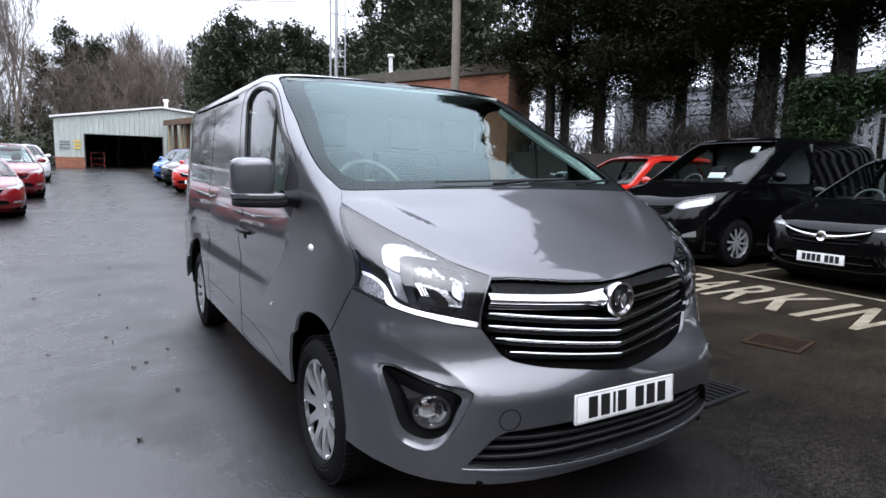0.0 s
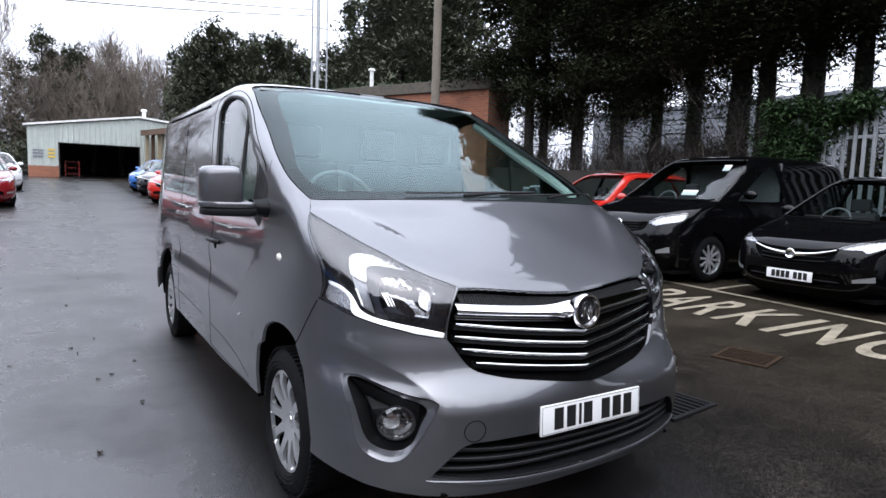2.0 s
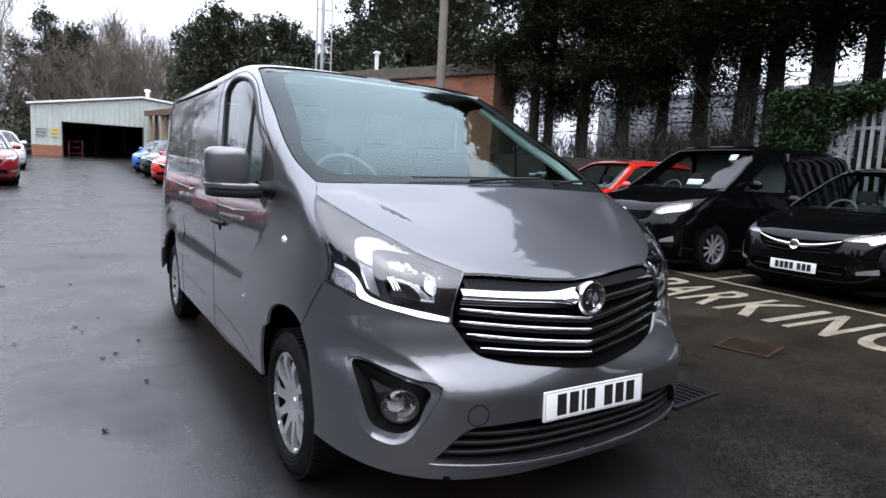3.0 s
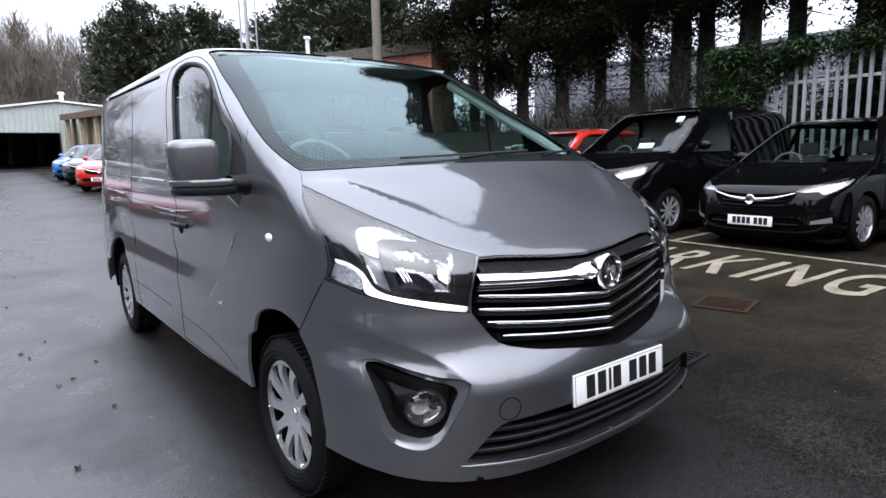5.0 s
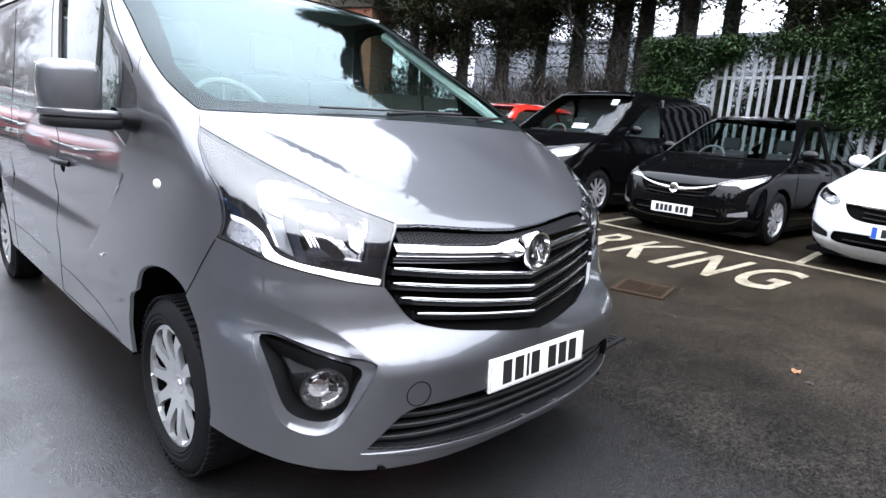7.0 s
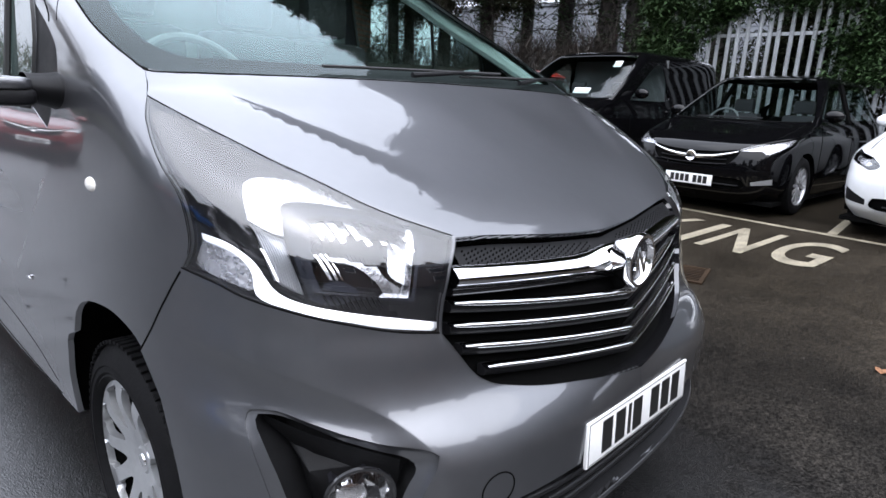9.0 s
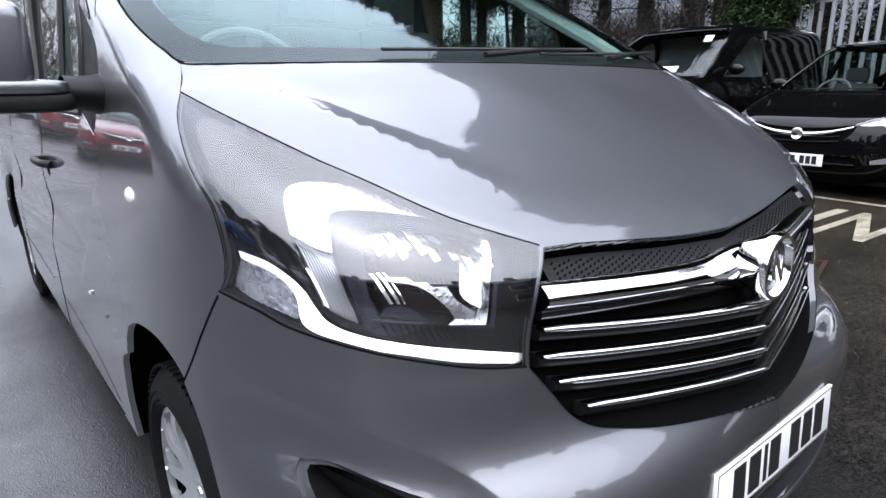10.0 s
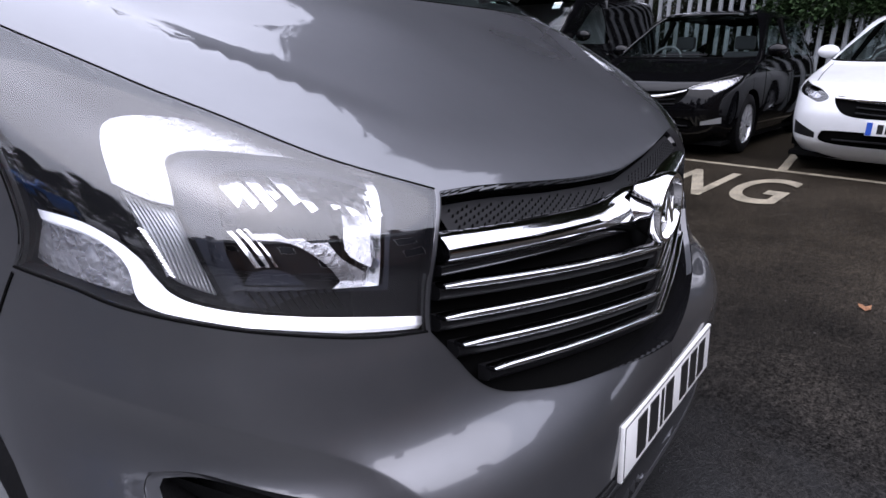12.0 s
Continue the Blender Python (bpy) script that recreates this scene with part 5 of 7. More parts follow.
SMALL_VAN = dict(
    nose=pchip([.10, .20, .40, .60, .75, .90, .98, 1.06, 1.12, 1.20, 1.50, 1.72, 1.78, 1.82, 1.845], [.22, .10, .01, .0, .05, .13, .28, .55, .80, .94, 1.39, 1.73, 1.86, 2.05, 2.5]),
    half=pchip([.10, .20, .40, .70, 1.0, 1.2, 1.5, 1.72, 1.79, 1.825, 1.845], [.80, .84, .905, .925, .91, .885, .83, .775, .70, .57, .3]),
    bend=pchip([.10, .50, .90, 1.06, 1.2, 1.845], [.75, .82, .75, .42, .28, .3]),
    tail=pchip([.10, .5, 1.2, 1.7, 1.845], [4.35, 4.40, 4.38, 4.32, 4.1]),
    top=1.845, base=1.13, screen_top=1.745, wheels=(.90, 3.68), radius=.325, belt=1.13, side_lo=1.14, side_hi=1.66, side_y=(1.40, 2.42), pillar=0,
    lamp=((.50, .82), (.62, .90), (.78, .945), (.86, .955), (.875, .86), (.74, .81), (.60, .775)), grille=((0, .80), (.30, .81), (.48, .82), (.46, .72), (.30, .68), (0, .67)),
    bar=(.48, .80, .775), low=((0, .45), (.45, .45), (.55, .40), (.50, .30), (0, .28)), plate_z=.50, fog=(.66, .80, .42, .50))
SALOON = dict(
    nose=pchip([.10, .18, .30, .50, .62, .70, .76, .82, .88, .94, 1.0, 1.2, 1.38, 1.43, 1.47, 1.49], [.28, .15, .03, .0, .03, .08, .20, .50, .84, 1.14, 1.27, 1.66, 2.02, 2.2, 2.55, 2.9]),
    half=pchip([.10, .18, .30, .50, .75, .92, 1.0, 1.2, 1.38, 1.43, 1.47, 1.49], [.80, .85, .90, .92, .915, .88, .84, .74, .64, .58, .42, .15]),
    bend=pchip([.10, .50, .75, .86, .95, 1.2, 1.49], [.85, .90, .80, .5, .35, .3, .3]),
    tail=pchip([.10, .5, .9, 1.2, 1.42, 1.49], [4.78, 4.84, 4.80, 4.2, 3.7, 3.4]),
    top=1.49, base=.95, screen_top=1.42, wheels=(.95, 3.69), radius=.335, belt=.95, side_lo=.96, side_hi=1.37, side_y=(1.52, 3.75), pillar=2.65,
    lamp=((.58, .66), (.66, .73), (.78, .765), (.86, .785), (.875, .71), (.76, .655), (.66, .62)), grille=((0, .66), (.35, .665), (.53, .68), (.49, .57), (.36, .51), (0, .50)),
    bar=(.53, .665, .645), low=((0, .39), (.50, .39), (.60, .36), (.55, .27), (0, .25)), plate_z=.43, fog=(.64, .84, .33, .45), glow=.55)


def alloy(parent, x, y, r, sgn, spokes=10):
    w = thing_part("wheel", pose(sgn * x, y, r, 13 * y, 0, 0), parent)
    k = Matrix.Diagonal((sgn, 1, 1, 1))
    bm = bmesh.new()
    lathe(bm, [(.08, r * .64), (.092, r * .72), (.095, r * .83), (.08, r * .95), (.04, r), (-.04, r), (-.09, r * .93), (-.095, r * .65)], seg=40, m=k)
    part("tyre", bm, RUBBER, w)
    bm = bmesh.new()
    lathe(bm, [(.085, r * .66), (.07, r * .645), (.0, r * .62), (-.09, r * .62)], seg=40, m=k)
    lathe(bm, [(.060, .055), (.068, .045), (.066, .0)], seg=20, m=k)
    for j in range(spokes):
        a = 2 * math.pi * j / spokes
        box(bm, sgn * .062 - .008, sgn * .062 + .008, -.016, .016, .03, r * .65, m=pose(0, 0, 0, math.degrees(a), 0, 0))
    part("rim", bm, ALLOY, w, angle=30)
    # near-black disc behind the spokes, in place of the shade there
    bm = bmesh.new()
    lathe(bm, [(.02, r * .62), (.02, 0)], seg=24, m=k)
    part("brake_shadow", bm, DARK, w)


def vehicle(name, spec, paint, m, label, category, plate="white", roof_rails=False, group="", chrome_bar=True, coarse=False):
    """A parked car or small van, nose towards -y of its own frame."""
    set_shape(spec["nose"], spec["half"], spec["bend"], lambda z: 0.0, spec["tail"], spec["top"])
    car = thing(name, m, label, category, group)
    base, st = spec["base"], spec["screen_top"]
    r = spec["radius"]
    k = 3 if coarse else 4

    def hx(z, d=.05):
        return HALF(z) - d
    screen_out = loop([(0, base + .01)] * 2 + fr((hx(base) * .7, base + .01), (hx(base + .04, .03), base + .03), (hx((base + st) / 2, .045), (base + st) / 2), (hx(st, .06), st - .03), (hx(st, .14), st)) + [(0, st + .012)] * 2, k)
    arches = []
    for wy in spec["wheels"]:
        arches.append(loop([(s_side(wy + (r + .045) * math.cos(a), max(r + (r + .045) * math.sin(a), .105)), max(r + (r + .045) * math.sin(a), .105)) for a in np.linspace(-.75, math.pi + .75, 18)], 2))
    y0, y1 = spec["side_y"]
    lo, hi = spec["side_lo"], spec["side_hi"]
    rise = NOSE(hi) - NOSE(lo)
    side = loop(sd((y0, lo)) * 2 + sd((y0 + rise * .5, (lo + hi) / 2 + .03), (y0 + rise * .92, hi - .03), (y0 + rise + .12, hi), (y1 - .35, hi + .01)) + sd((y1 - .10, hi - .05), (y1, lo + .14), (y1 - .05, lo + .01)), k)
    lamp = loop(fr(*spec["lamp"]), k)
    grille_l = loop([(0, spec["grille"][0][1])] + fr(*spec["grille"][1:-1]) + [(0, spec["grille"][-1][1])] * 2 + [(0, spec["grille"][0][1])], k)
    low = loop([(0, spec["low"][0][1])] * 2 + fr(*spec["low"][1:-1]) + [(0, spec["low"][-1][1])] * 2, k)
    rear = [(s_r, z_r) for s_r, z_r in ((5.72, lo + .06), (6.0, lo + .04), (6.299, lo + .04), (6.299, hi - .01), (6.0, hi - .02), (5.75, hi - .06))]
    holes = (screen_out, side, lamp, grille_l, low, *arches) + ((rear,) if spec["pillar"] else ())
    zs = list(np.linspace(.12, spec["top"] - .10, 38 if coarse else 60)) + [spec["top"] - d for d in (.085, .07, .055, .042, .032, .024, .017, .011, .006, .002)]
    ss = list(np.arange(0, 1.3, .06 if coarse else .035)) + list(np.arange(1.3, 5.3, .16 if coarse else .10)) + list(np.linspace(5.3, 6.3, 9))
    grid = np.array([(s, z) for z in zs for s in ss])
    ok = np.ones(len(grid), bool)
    for h in holes:
        ok &= ~inside(h, grid)
    from mathutils.geometry import delaunay_2d_cdt
    pts, edges = [], []
    for h in holes:
        q = len(pts)
        pts += [Vector(p) for p in h]
        edges += [(q + i, q + (i + 1) % len(h)) for i in range(len(h))]
    pts += [Vector(p) for p in grid[ok]]
    vs, _, fs, *_ = delaunay_2d_cdt(pts, edges, [], 0, 1e-6)
    mid = np.array([sum((vs[i] for i in f), Vector((0, 0))) / len(f) for f in fs])
    ok = mid[:, 1] > .119
    for h in holes:
        ok &= ~inside(h, mid)
    panel("body", [(0, 0), (1, 0), (1, 1)], paint, car, rim=.012, made=(vs, [tuple(f) for f, g in zip(fs, ok) if g]))
    glass = panel("windscreen", screen_out, CAR_GLASS, car, step=.08, lift=-.006)
    glass.visible_shadow = False
    if spec["pillar"]:
        panel("rear_window", rear, CAR_GLASS, car, step=.1, lift=-.006).visible_shadow = False
    for sgn in (-1, 1):
        g = panel("side_window", side, CAR_GLASS, car, step=.12, lift=-.008, both=False, side=sgn)
        g.visible_shadow = False
        if spec["pillar"]:
            bm = bmesh.new()
            a, b = skin_point(*sd((spec["pillar"], lo))[0]), skin_point(*sd((spec["pillar"] + .06, hi))[0])
            tube(bm, [(a.x * -sgn * .995, a.y, a.z), (b.x * -sgn * .995, b.y, b.z)], .032, seg=6)
            part("door_pillar", bm, DARK, car)
        # lamps: clear lens over a bright dish in a dark tray
        ln = panel("headlamp", lamp, LENS, car, step=.06, both=False, side=sgn, label="clear headlamp with bright reflector")
        ln.visible_shadow = False
        panel("lamp_tray", lamp, LAMP_BLACK, ln, step=.06, lift=-.045, both=False, side=sgn)
        c = sum((Vector(p) for p in lamp), Vector((0, 0))) / len(lamp)
        panel("lamp_reflector", [tuple(c + (Vector(p) - c) * spec.get("glow", .92)) for p in lamp], REFLECTOR_SOFT, ln, step=.05, lift=-.025, both=False, side=sgn)
        # mirrors
        mz, my = lo + .06, y0 + .12
        bm = bmesh.new()
        bmesh.ops.create_uvsphere(bm, u_segments=18, v_segments=12, radius=1, matrix=Matrix.Translation((sgn * (HALF(mz) + .10), my, mz + .03)) @ Matrix.Diagonal((.105, .055, .068, 1)))
        mi = part("door_mirror", bm, paint, car)
        bm = bmesh.new()
        tube(bm, [(sgn * (HALF(mz) - .02), my + .01, mz - .02), (sgn * (HALF(mz) + .06), my, mz)], .022, seg=8)
        part("mirror_arm", bm, BLACK_PLASTIC, mi)
        # handle, repeater
        bm = bmesh.new()
        hy = spec["side_y"][0] + .95
        tube(bm, spline([(sgn * (HALF(lo - .14) + d), hy + e, lo - .14) for d, e in ((0, 0), (.022, .03), (.022, .14), (0, .17))], 4), .011, seg=8)
        part("door_handle", bm, paint, car)
        # door shut lines
        for ye in (spec["side_y"][0] + .02, spec["side_y"][0] + 1.12) + ((spec["side_y"][0] + 2.0,) if spec["pillar"] else ()):
            bm = bmesh.new()
            pts3 = []
            for z in np.linspace(.30, lo, 12):
                q = skin_point(s_side(ye, z), z)
                pts3.append((q.x * -sgn, q.y, q.z))
            tube(bm, pts3, .003, seg=5)
            part("shut_line", bm, DARK, car)
        # fog trim
        fx0, fx1, fz0, fz1 = spec["fog"]
        bm = bmesh.new()
        rows = []
        for x in np.linspace(fx0, fx1, 8):
            t = (x - fx0) / (fx1 - fx0)
            rows.append([(sgn * x, nose_y(x, z) - .004, z) for z in np.linspace(fz0 - .02 * (1 - t), fz0 + (fz1 - fz0) * (.25 + .75 * t), 4)])
        sheet(bm, rows)
        part("fog_trim", bm, TRIM_SILVER if paint is not WHITE_PAINT else BLACK_PLASTIC, car)
        for wy in spec["wheels"]:
            alloy(car, HALF(.5) - .105, wy, r, sgn)
    # bonnet line
    bm = bmesh.new()
    seam(bm, fr((hx(base, .08), base - .005), (hx(base - .06, .10), base - .06), (hx(base - .16, .16), base - .16)), r=.004)
    seam(bm, [(0, base + .005)] + fr((hx(base) * .7, base + .005), (hx(base, .05), base + .02)), r=.012)
    part("bonnet_gap", bm, DARK, car)
    # grille, bar, badge
    gr = panel("grille", grille_l, DARK, car, step=.06, lift=-.03)
    for kz in range(3):
        bm = bmesh.new()
        za = spec["grille"][-1][1] + (spec["grille"][0][1] - spec["grille"][-1][1]) * (kz + .7) / 3.6
        ribbon(bm, [(x, nose_y(x, za) + .010, za + .02 * (x / .4) ** 2) for x in np.linspace(-.36, .36, 16)], .006, .006)
        part("grille_slat", bm, BLACK_PLASTIC, gr)
    if chrome_bar:
        bw, ze, zm = spec["bar"]
        bm = bmesh.new()
        xs = np.linspace(-bw, bw, 30)
        ribbon(bm, [(x, nose_y(x, zm + (ze - zm) * (x / bw) ** 2) - .012, zm + (ze - zm) * (x / bw) ** 2) for x in xs], [.010 + .013 * (1 - abs(x) / bw) for x in xs], .012)
        part("chrome_bar", bm, CHROME, gr)
    bz = spec["bar"][2] + .005
    bm = bmesh.new()
    lathe(bm, [(.02, .055), (-.006, .056), (-.012, .050), (-.006, .040), (-.004, .0)], seg=28, m=Matrix.Translation((0, nose_y(0, bz) - .022, bz)) @ pose(0, 0, 0, 0, 0, 90))
    part("badge", bm, CHROME, gr)
    lw = panel("lower_intake", low, DARK, car, step=.08, lift=-.03)
    bm = bmesh.new()
    zc = (spec["low"][0][1] + spec["low"][-1][1]) / 2 - .01
    ribbon(bm, [(x, nose_y(x, zc) + .008, zc) for x in np.linspace(-.5, .5, 16)], .008, .008)
    part("intake_slat", bm, BLACK_PLASTIC, lw)
    # number plate
    pz = spec["plate_z"]
    pl = part("number_plate", boxed(-.26, .26, -.006, .006, -.0555, .0555, bevel=.003), PLATE_WHITE, car, "white number plate with black bars")
    pl.matrix_local = Matrix.Translation((0, nose_y(.2, pz) - .014, pz))
    x = -.20 + (.02 if plate == "band" else 0)
    for i in range(7):
        part("plate_bar", boxed(x, x + .042, -.0085, -.0055, -.038, .038), INK, pl)
        x += .056 + (.03 if i == 3 else 0)
    if plate == "band":
        part("plate_band", boxed(-.256, -.215, -.0085, -.0055, -.052, .052), BLUE_BAND, pl)
    # wipers, seats, floor
    bm = bmesh.new()
    tube(bm, [(x, nose_y(x, base + .035) - .012, base + .035 + .012 * x) for x in np.linspace(-.45, .30, 8)], .008, seg=6)
    part("wiper", bm, BLACK_PLASTIC, car)
    yb = NOSE(base)
    bm = boxed(-HALF(.5) + .12, HALF(.5) - .12, yb + .05, spec["tail"](.8) - .3, .16, .55)
    box(bm, -HALF(base) + .10, HALF(base) - .10, yb + .08, yb + .42, .55, base - .02, bevel=.04)
    part("cabin_floor", bm, CAB_GREY, car)
    for sx in (-.36, .36):
        bm = bmesh.new()
        box(bm, sx - .22, sx + .22, yb + 1.05, yb + 1.20, .50, base + .08, bevel=.05)
        box(bm, sx - .12, sx + .12, yb + 1.10, yb + 1.19, base + .10, base + .26, bevel=.04)
        part("front_seat", bm, CLOTH, car)
    bm = bmesh.new()
    ring = [(-.36 + .18 * math.cos(a), yb + .55 + .07 * math.sin(a), base - .02 + .15 * math.sin(a)) for a in np.linspace(0, 2 * math.pi, 24, endpoint=False)]
    tube(bm, ring, .014, seg=6, closed=True)
    part("steering_wheel", bm, CAB_GREY, car)
    if not spec["pillar"]:
        part("bulkhead", boxed(-HALF(1.3) + .06, HALF(1.3) - .06, 2.44, 2.47, .3, 1.72), CAB_GREY, car)
    if roof_rails:
        for sgn in (-1, 1):
            bm = bmesh.new()
            tube(bm, spline([(sgn * .60, 1.9, spec["top"] - .03), (sgn * .60, 2.0, spec["top"] + .012), (sgn * .60, 3.8, spec["top"] + .012), (sgn * .60, 3.95, spec["top"] - .03)], 5), .016, seg=8)
            part("roof_rail", bm, BLACK_PLASTIC, car)
    # dark underside
    bm = boxed(-HALF(.3) + .05, HALF(.3) - .05, .25, spec["tail"](.3) - .3, .13, .17)
    part("underbody", bm, DARK, car)
    for sgn in (-1, 1):
        for wy in spec["wheels"]:
            bm = bmesh.new()
            rows = []
            for xx in (HALF(.5) - .012, HALF(.5) - .33):
                rows.append([(sgn * xx, wy + (r + .05) * math.cos(a), r + (r + .05) * math.sin(a)) for a in np.linspace(-.4, math.pi + .4, 20)])
            sheet(bm, rows)
            part("arch_liner", bm, DARK, car)
    return car


def bay(x, y, turn=-94.4):
    return pose(x, y, ground_z(x + .8, y) - .004, 0, 0, turn)


black_hatch = vehicle("hatchback", HATCH, BLACK_PAINT, bay(5.22, 2.01), "glossy black hatchback with chrome grille bar parked by the palisade fence", "car")
black_van = vehicle("small_van", SMALL_VAN, BLACK_PAINT, bay(5.06, 4.38), "black compact van with pale slips behind its windscreen", "van", chrome_bar=False)
for dx, dz, w, h in ((.10, 1.24, .13, .045), (.52, 1.62, .06, .05)):
    sx = -dx if dx < .3 else dx
    bm = boxed(-w, w, -.002, .002, -h, h)
    slip = part("paper_slip", bm, PLATE_WHITE, black_van)
    set_shape(SMALL_VAN["nose"], SMALL_VAN["half"], SMALL_VAN["bend"], lambda z: 0.0, SMALL_VAN["tail"], SMALL_VAN["top"])
    slip.matrix_local = Matrix.Translation((.36 if dx < .3 else .52, nose_y(.36 if dx < .3 else .52, dz) + .03, dz)) @ pose(0, 0, 0, -36, 0, 0)
white_saloon = vehicle("saloon_car", SALOON, WHITE_PAINT, bay(5.00, -.25), "white saloon car with black grille and blue-banded plate", "car", plate="band")
red_hatch = vehicle("red_hatchback", HATCH, ORANGE_RED, bay(5.55, 6.85), "bright red hatchback parked in the end bay", "car", group="cars in the yard")

# the two rows further up the yard
yard = [(-3.55, 12.75, 9, 0.84, RED_PAINT, "low dark red sports car with wet bonnet"),
        (-3.45, 17.9, 9, 1.0, RED_PAINT, "red hatchback in the row up the yard"),
        (-3.75, 22.2, 9, 1.0, WHITE_PAINT, "white hatchback in the row up the yard"),
        (-3.65, 26.4, 9, 1.0, WHITE_PAINT, "white hatchback near the workshop"),
        (-5.0, 31.5, 9, 1.0, ORANGE_RED, "red car at the end of the row"),
        (-6.3, 27.0, 12, 1.0, GREY_PAINT, "dark hatchback behind the row"),
        (1.35, 20.0, -30, 1.0, ORANGE_RED, "bright red hatchback beside the brick building"),
        (1.45, 24.3, -30, 1.0, GREY_PAINT, "dark grey hatchback beside the brick building"),
        (1.45, 27.6, -30, 1.0, BLUE_PAINT, "blue hatchback near the workshop"),
        (2.3, 31.0, -30, 1.0, WHITE_PAINT, "white hatchback near the workshop"),
        (-8.2, 4.2, 120, 1.0, BLUE_PAINT, "blue hatchback across the yard"),
        (-9.0, 8.6, 120, 1.0, RED_PAINT, "red hatchback across the yard")]
template = vehicle("hatchback", HATCH, RED_PAINT, pose(0, -400, 0), "red hatchback", "car", coarse=True)
first = True
for x, y, turn, squash, paint, label in yard:
    at_pose = pose(x, y, ground_z(x, y + 1.5) - .004, -1.9 * math.cos(radians(turn)), 0, turn)
    if first:
        c, first = template, False
        c.matrix_world = at_pose
    else:
        c = copy_thing(template, at_pose)
    c.scale = (1, 1, squash)
    tagged(c, label, "car", "cars in the yard")
    for o in c.children_recursive:
        if o.name.split(".")[0] in ("body", "door_mirror", "door_handle"):
            o.material_slots[0].link = "OBJECT"
            o.material_slots[0].material = paint

# ---------------------------------------------------------------- boundary: fences, walls
rng = random.Random(7)
GALV = mat("galvanised_steel", (.34, .355, .365), .5, .55, scale=4, amount=.25, random_amount=.12)
LEAF_IVY = mat("ivy_leaf", (.024, .046, .016), .5, spec=.25, scale=3, amount=.5)
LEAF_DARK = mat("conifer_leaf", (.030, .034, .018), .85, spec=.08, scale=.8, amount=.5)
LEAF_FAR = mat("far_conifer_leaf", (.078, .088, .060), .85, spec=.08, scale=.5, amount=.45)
BARK = mat("conifer_bark", (.013, .0105, .008), .9, scale=4, amount=.4, bump=.8, bump_scale=18)
TWIG = mat("winter_twigs", (.13, .105, .084), .9, scale=.6, amount=.35)
BARK_DARK = mat("sapling_bark", (.045, .037, .030), .9, scale=2, amount=.35)
BARK_GREY = mat("bare_tree_bark", (.12, .10, .082), .9, scale=2, amount=.35)
TIMBER = mat("dark_timber", (.03, .025, .02), .85, scale=3, amount=.4, bump=.5, bump_scale=25)
CONCRETE = mat("weathered_concrete", (.16, .155, .145), .9, scale=2, amount=.35, bump=.4, bump_scale=30)


def fence_x(y):
    return 9.62 + .05 * (y - 3)


fence = thing("palisade_fence", pose(0, 0, 0), "galvanised steel palisade fence half covered in ivy", "fence")
bm = bmesh.new()
prof = [(-.034, .012), (-.022, 0), (-.010, .012), (.010, .012), (.022, 0), (.034, .012)]
lower = [bm.verts.new((b, a, 0)) for a, b in prof]
upper = [bm.verts.new((b, a, 2.62 + .10 * (1 - abs(a) / .034))) for a, b in prof]
for i in range(5):
    bm.faces.new((lower[i], lower[i + 1], upper[i + 1], upper[i]))
ex = bmesh.ops.extrude_face_region(bm, geom=bm.faces[:])
bmesh.ops.translate(bm, vec=(.004, 0, 0), verts=[v for v in ex["geom"] if isinstance(v, bmesh.types.BMVert)])
bmesh.ops.recalc_face_normals(bm, faces=bm.faces)
pale_me = bpy.data.meshes.new("pale")
bm.to_mesh(pale_me)
bm.free()
pale_me.materials.append(GALV)
y = 4.35
while y > -7:
    ob = new("pale", pale_me)
    ob.parent = fence
    ob.matrix_local = pose(fence_x(y), y, ground_z(9.6, y) + .05, rng.uniform(-.6, .6), rng.uniform(-.5, .5), rng.uniform(-4, 4))
    y -= .160
for z in (.75, 2.28):
    bm = bmesh.new()
    for a, b in ((4.4, 1.6), (1.6, -1.2), (-1.2, -4.0), (-4.0, -7.1)):
        p, q = Vector((fence_x(a) + .03, a, ground_z(9.6, a) + z)), Vector((fence_x(b) + .03, b, ground_z(9.6, b) + z))
        box(bm, 0, .045, -(p - q).length / 2 - .02, (p - q).length / 2 + .02, -.025, .025, m=Matrix.Translation((p + q) / 2) @ (q - p).to_track_quat("-Y", "Z").to_matrix().to_4x4())
    part("rail", bm, GALV, fence, flat=True)
for y in (4.4, 1.6, -1.2, -4.0, -7.0):
    part("post", boxed(fence_x(y) + .05, fence_x(y) + .13, y - .05, y + .05, .1, 2.8, bevel=.004), GALV, fence)

# timber wall topped with bent spikes, beyond the small van
wall = thing("timber_wall", pose(0, 0, 0), "dark timber wall topped with bent metal spikes", "wall")
y = 4.5
while y < 20:
    h = 1.62 + rng.uniform(-.02, .02)
    x = 10.0 + .02 * (y - 4)
    part("wall_board", boxed(x, x + .03, y, y + .235, ground_z(10, y) - .05, ground_z(10, y) + h, bevel=.004), TIMBER, wall, flat=True)
    y += .24
bm = bmesh.new()
y = 4.5
while y < 18:
    z0 = ground_z(10, y) + 1.62
    lean = rng.choice((-1, 1)) * rng.uniform(.08, .2)
    tube(bm, spline([(10.0, y, z0), (10.0, y + lean * .4, z0 + .15), (9.97, y + lean * 1.1, z0 + .26), (9.9, y + lean * 1.5, z0 + .24)], 3), .005, seg=4)
    y += .105
spikes = part("spike_row", bm, mat("rusted_steel", (.10, .095, .09), .7, .3), wall, flat=True)
spikes["kind"] = "stuff"

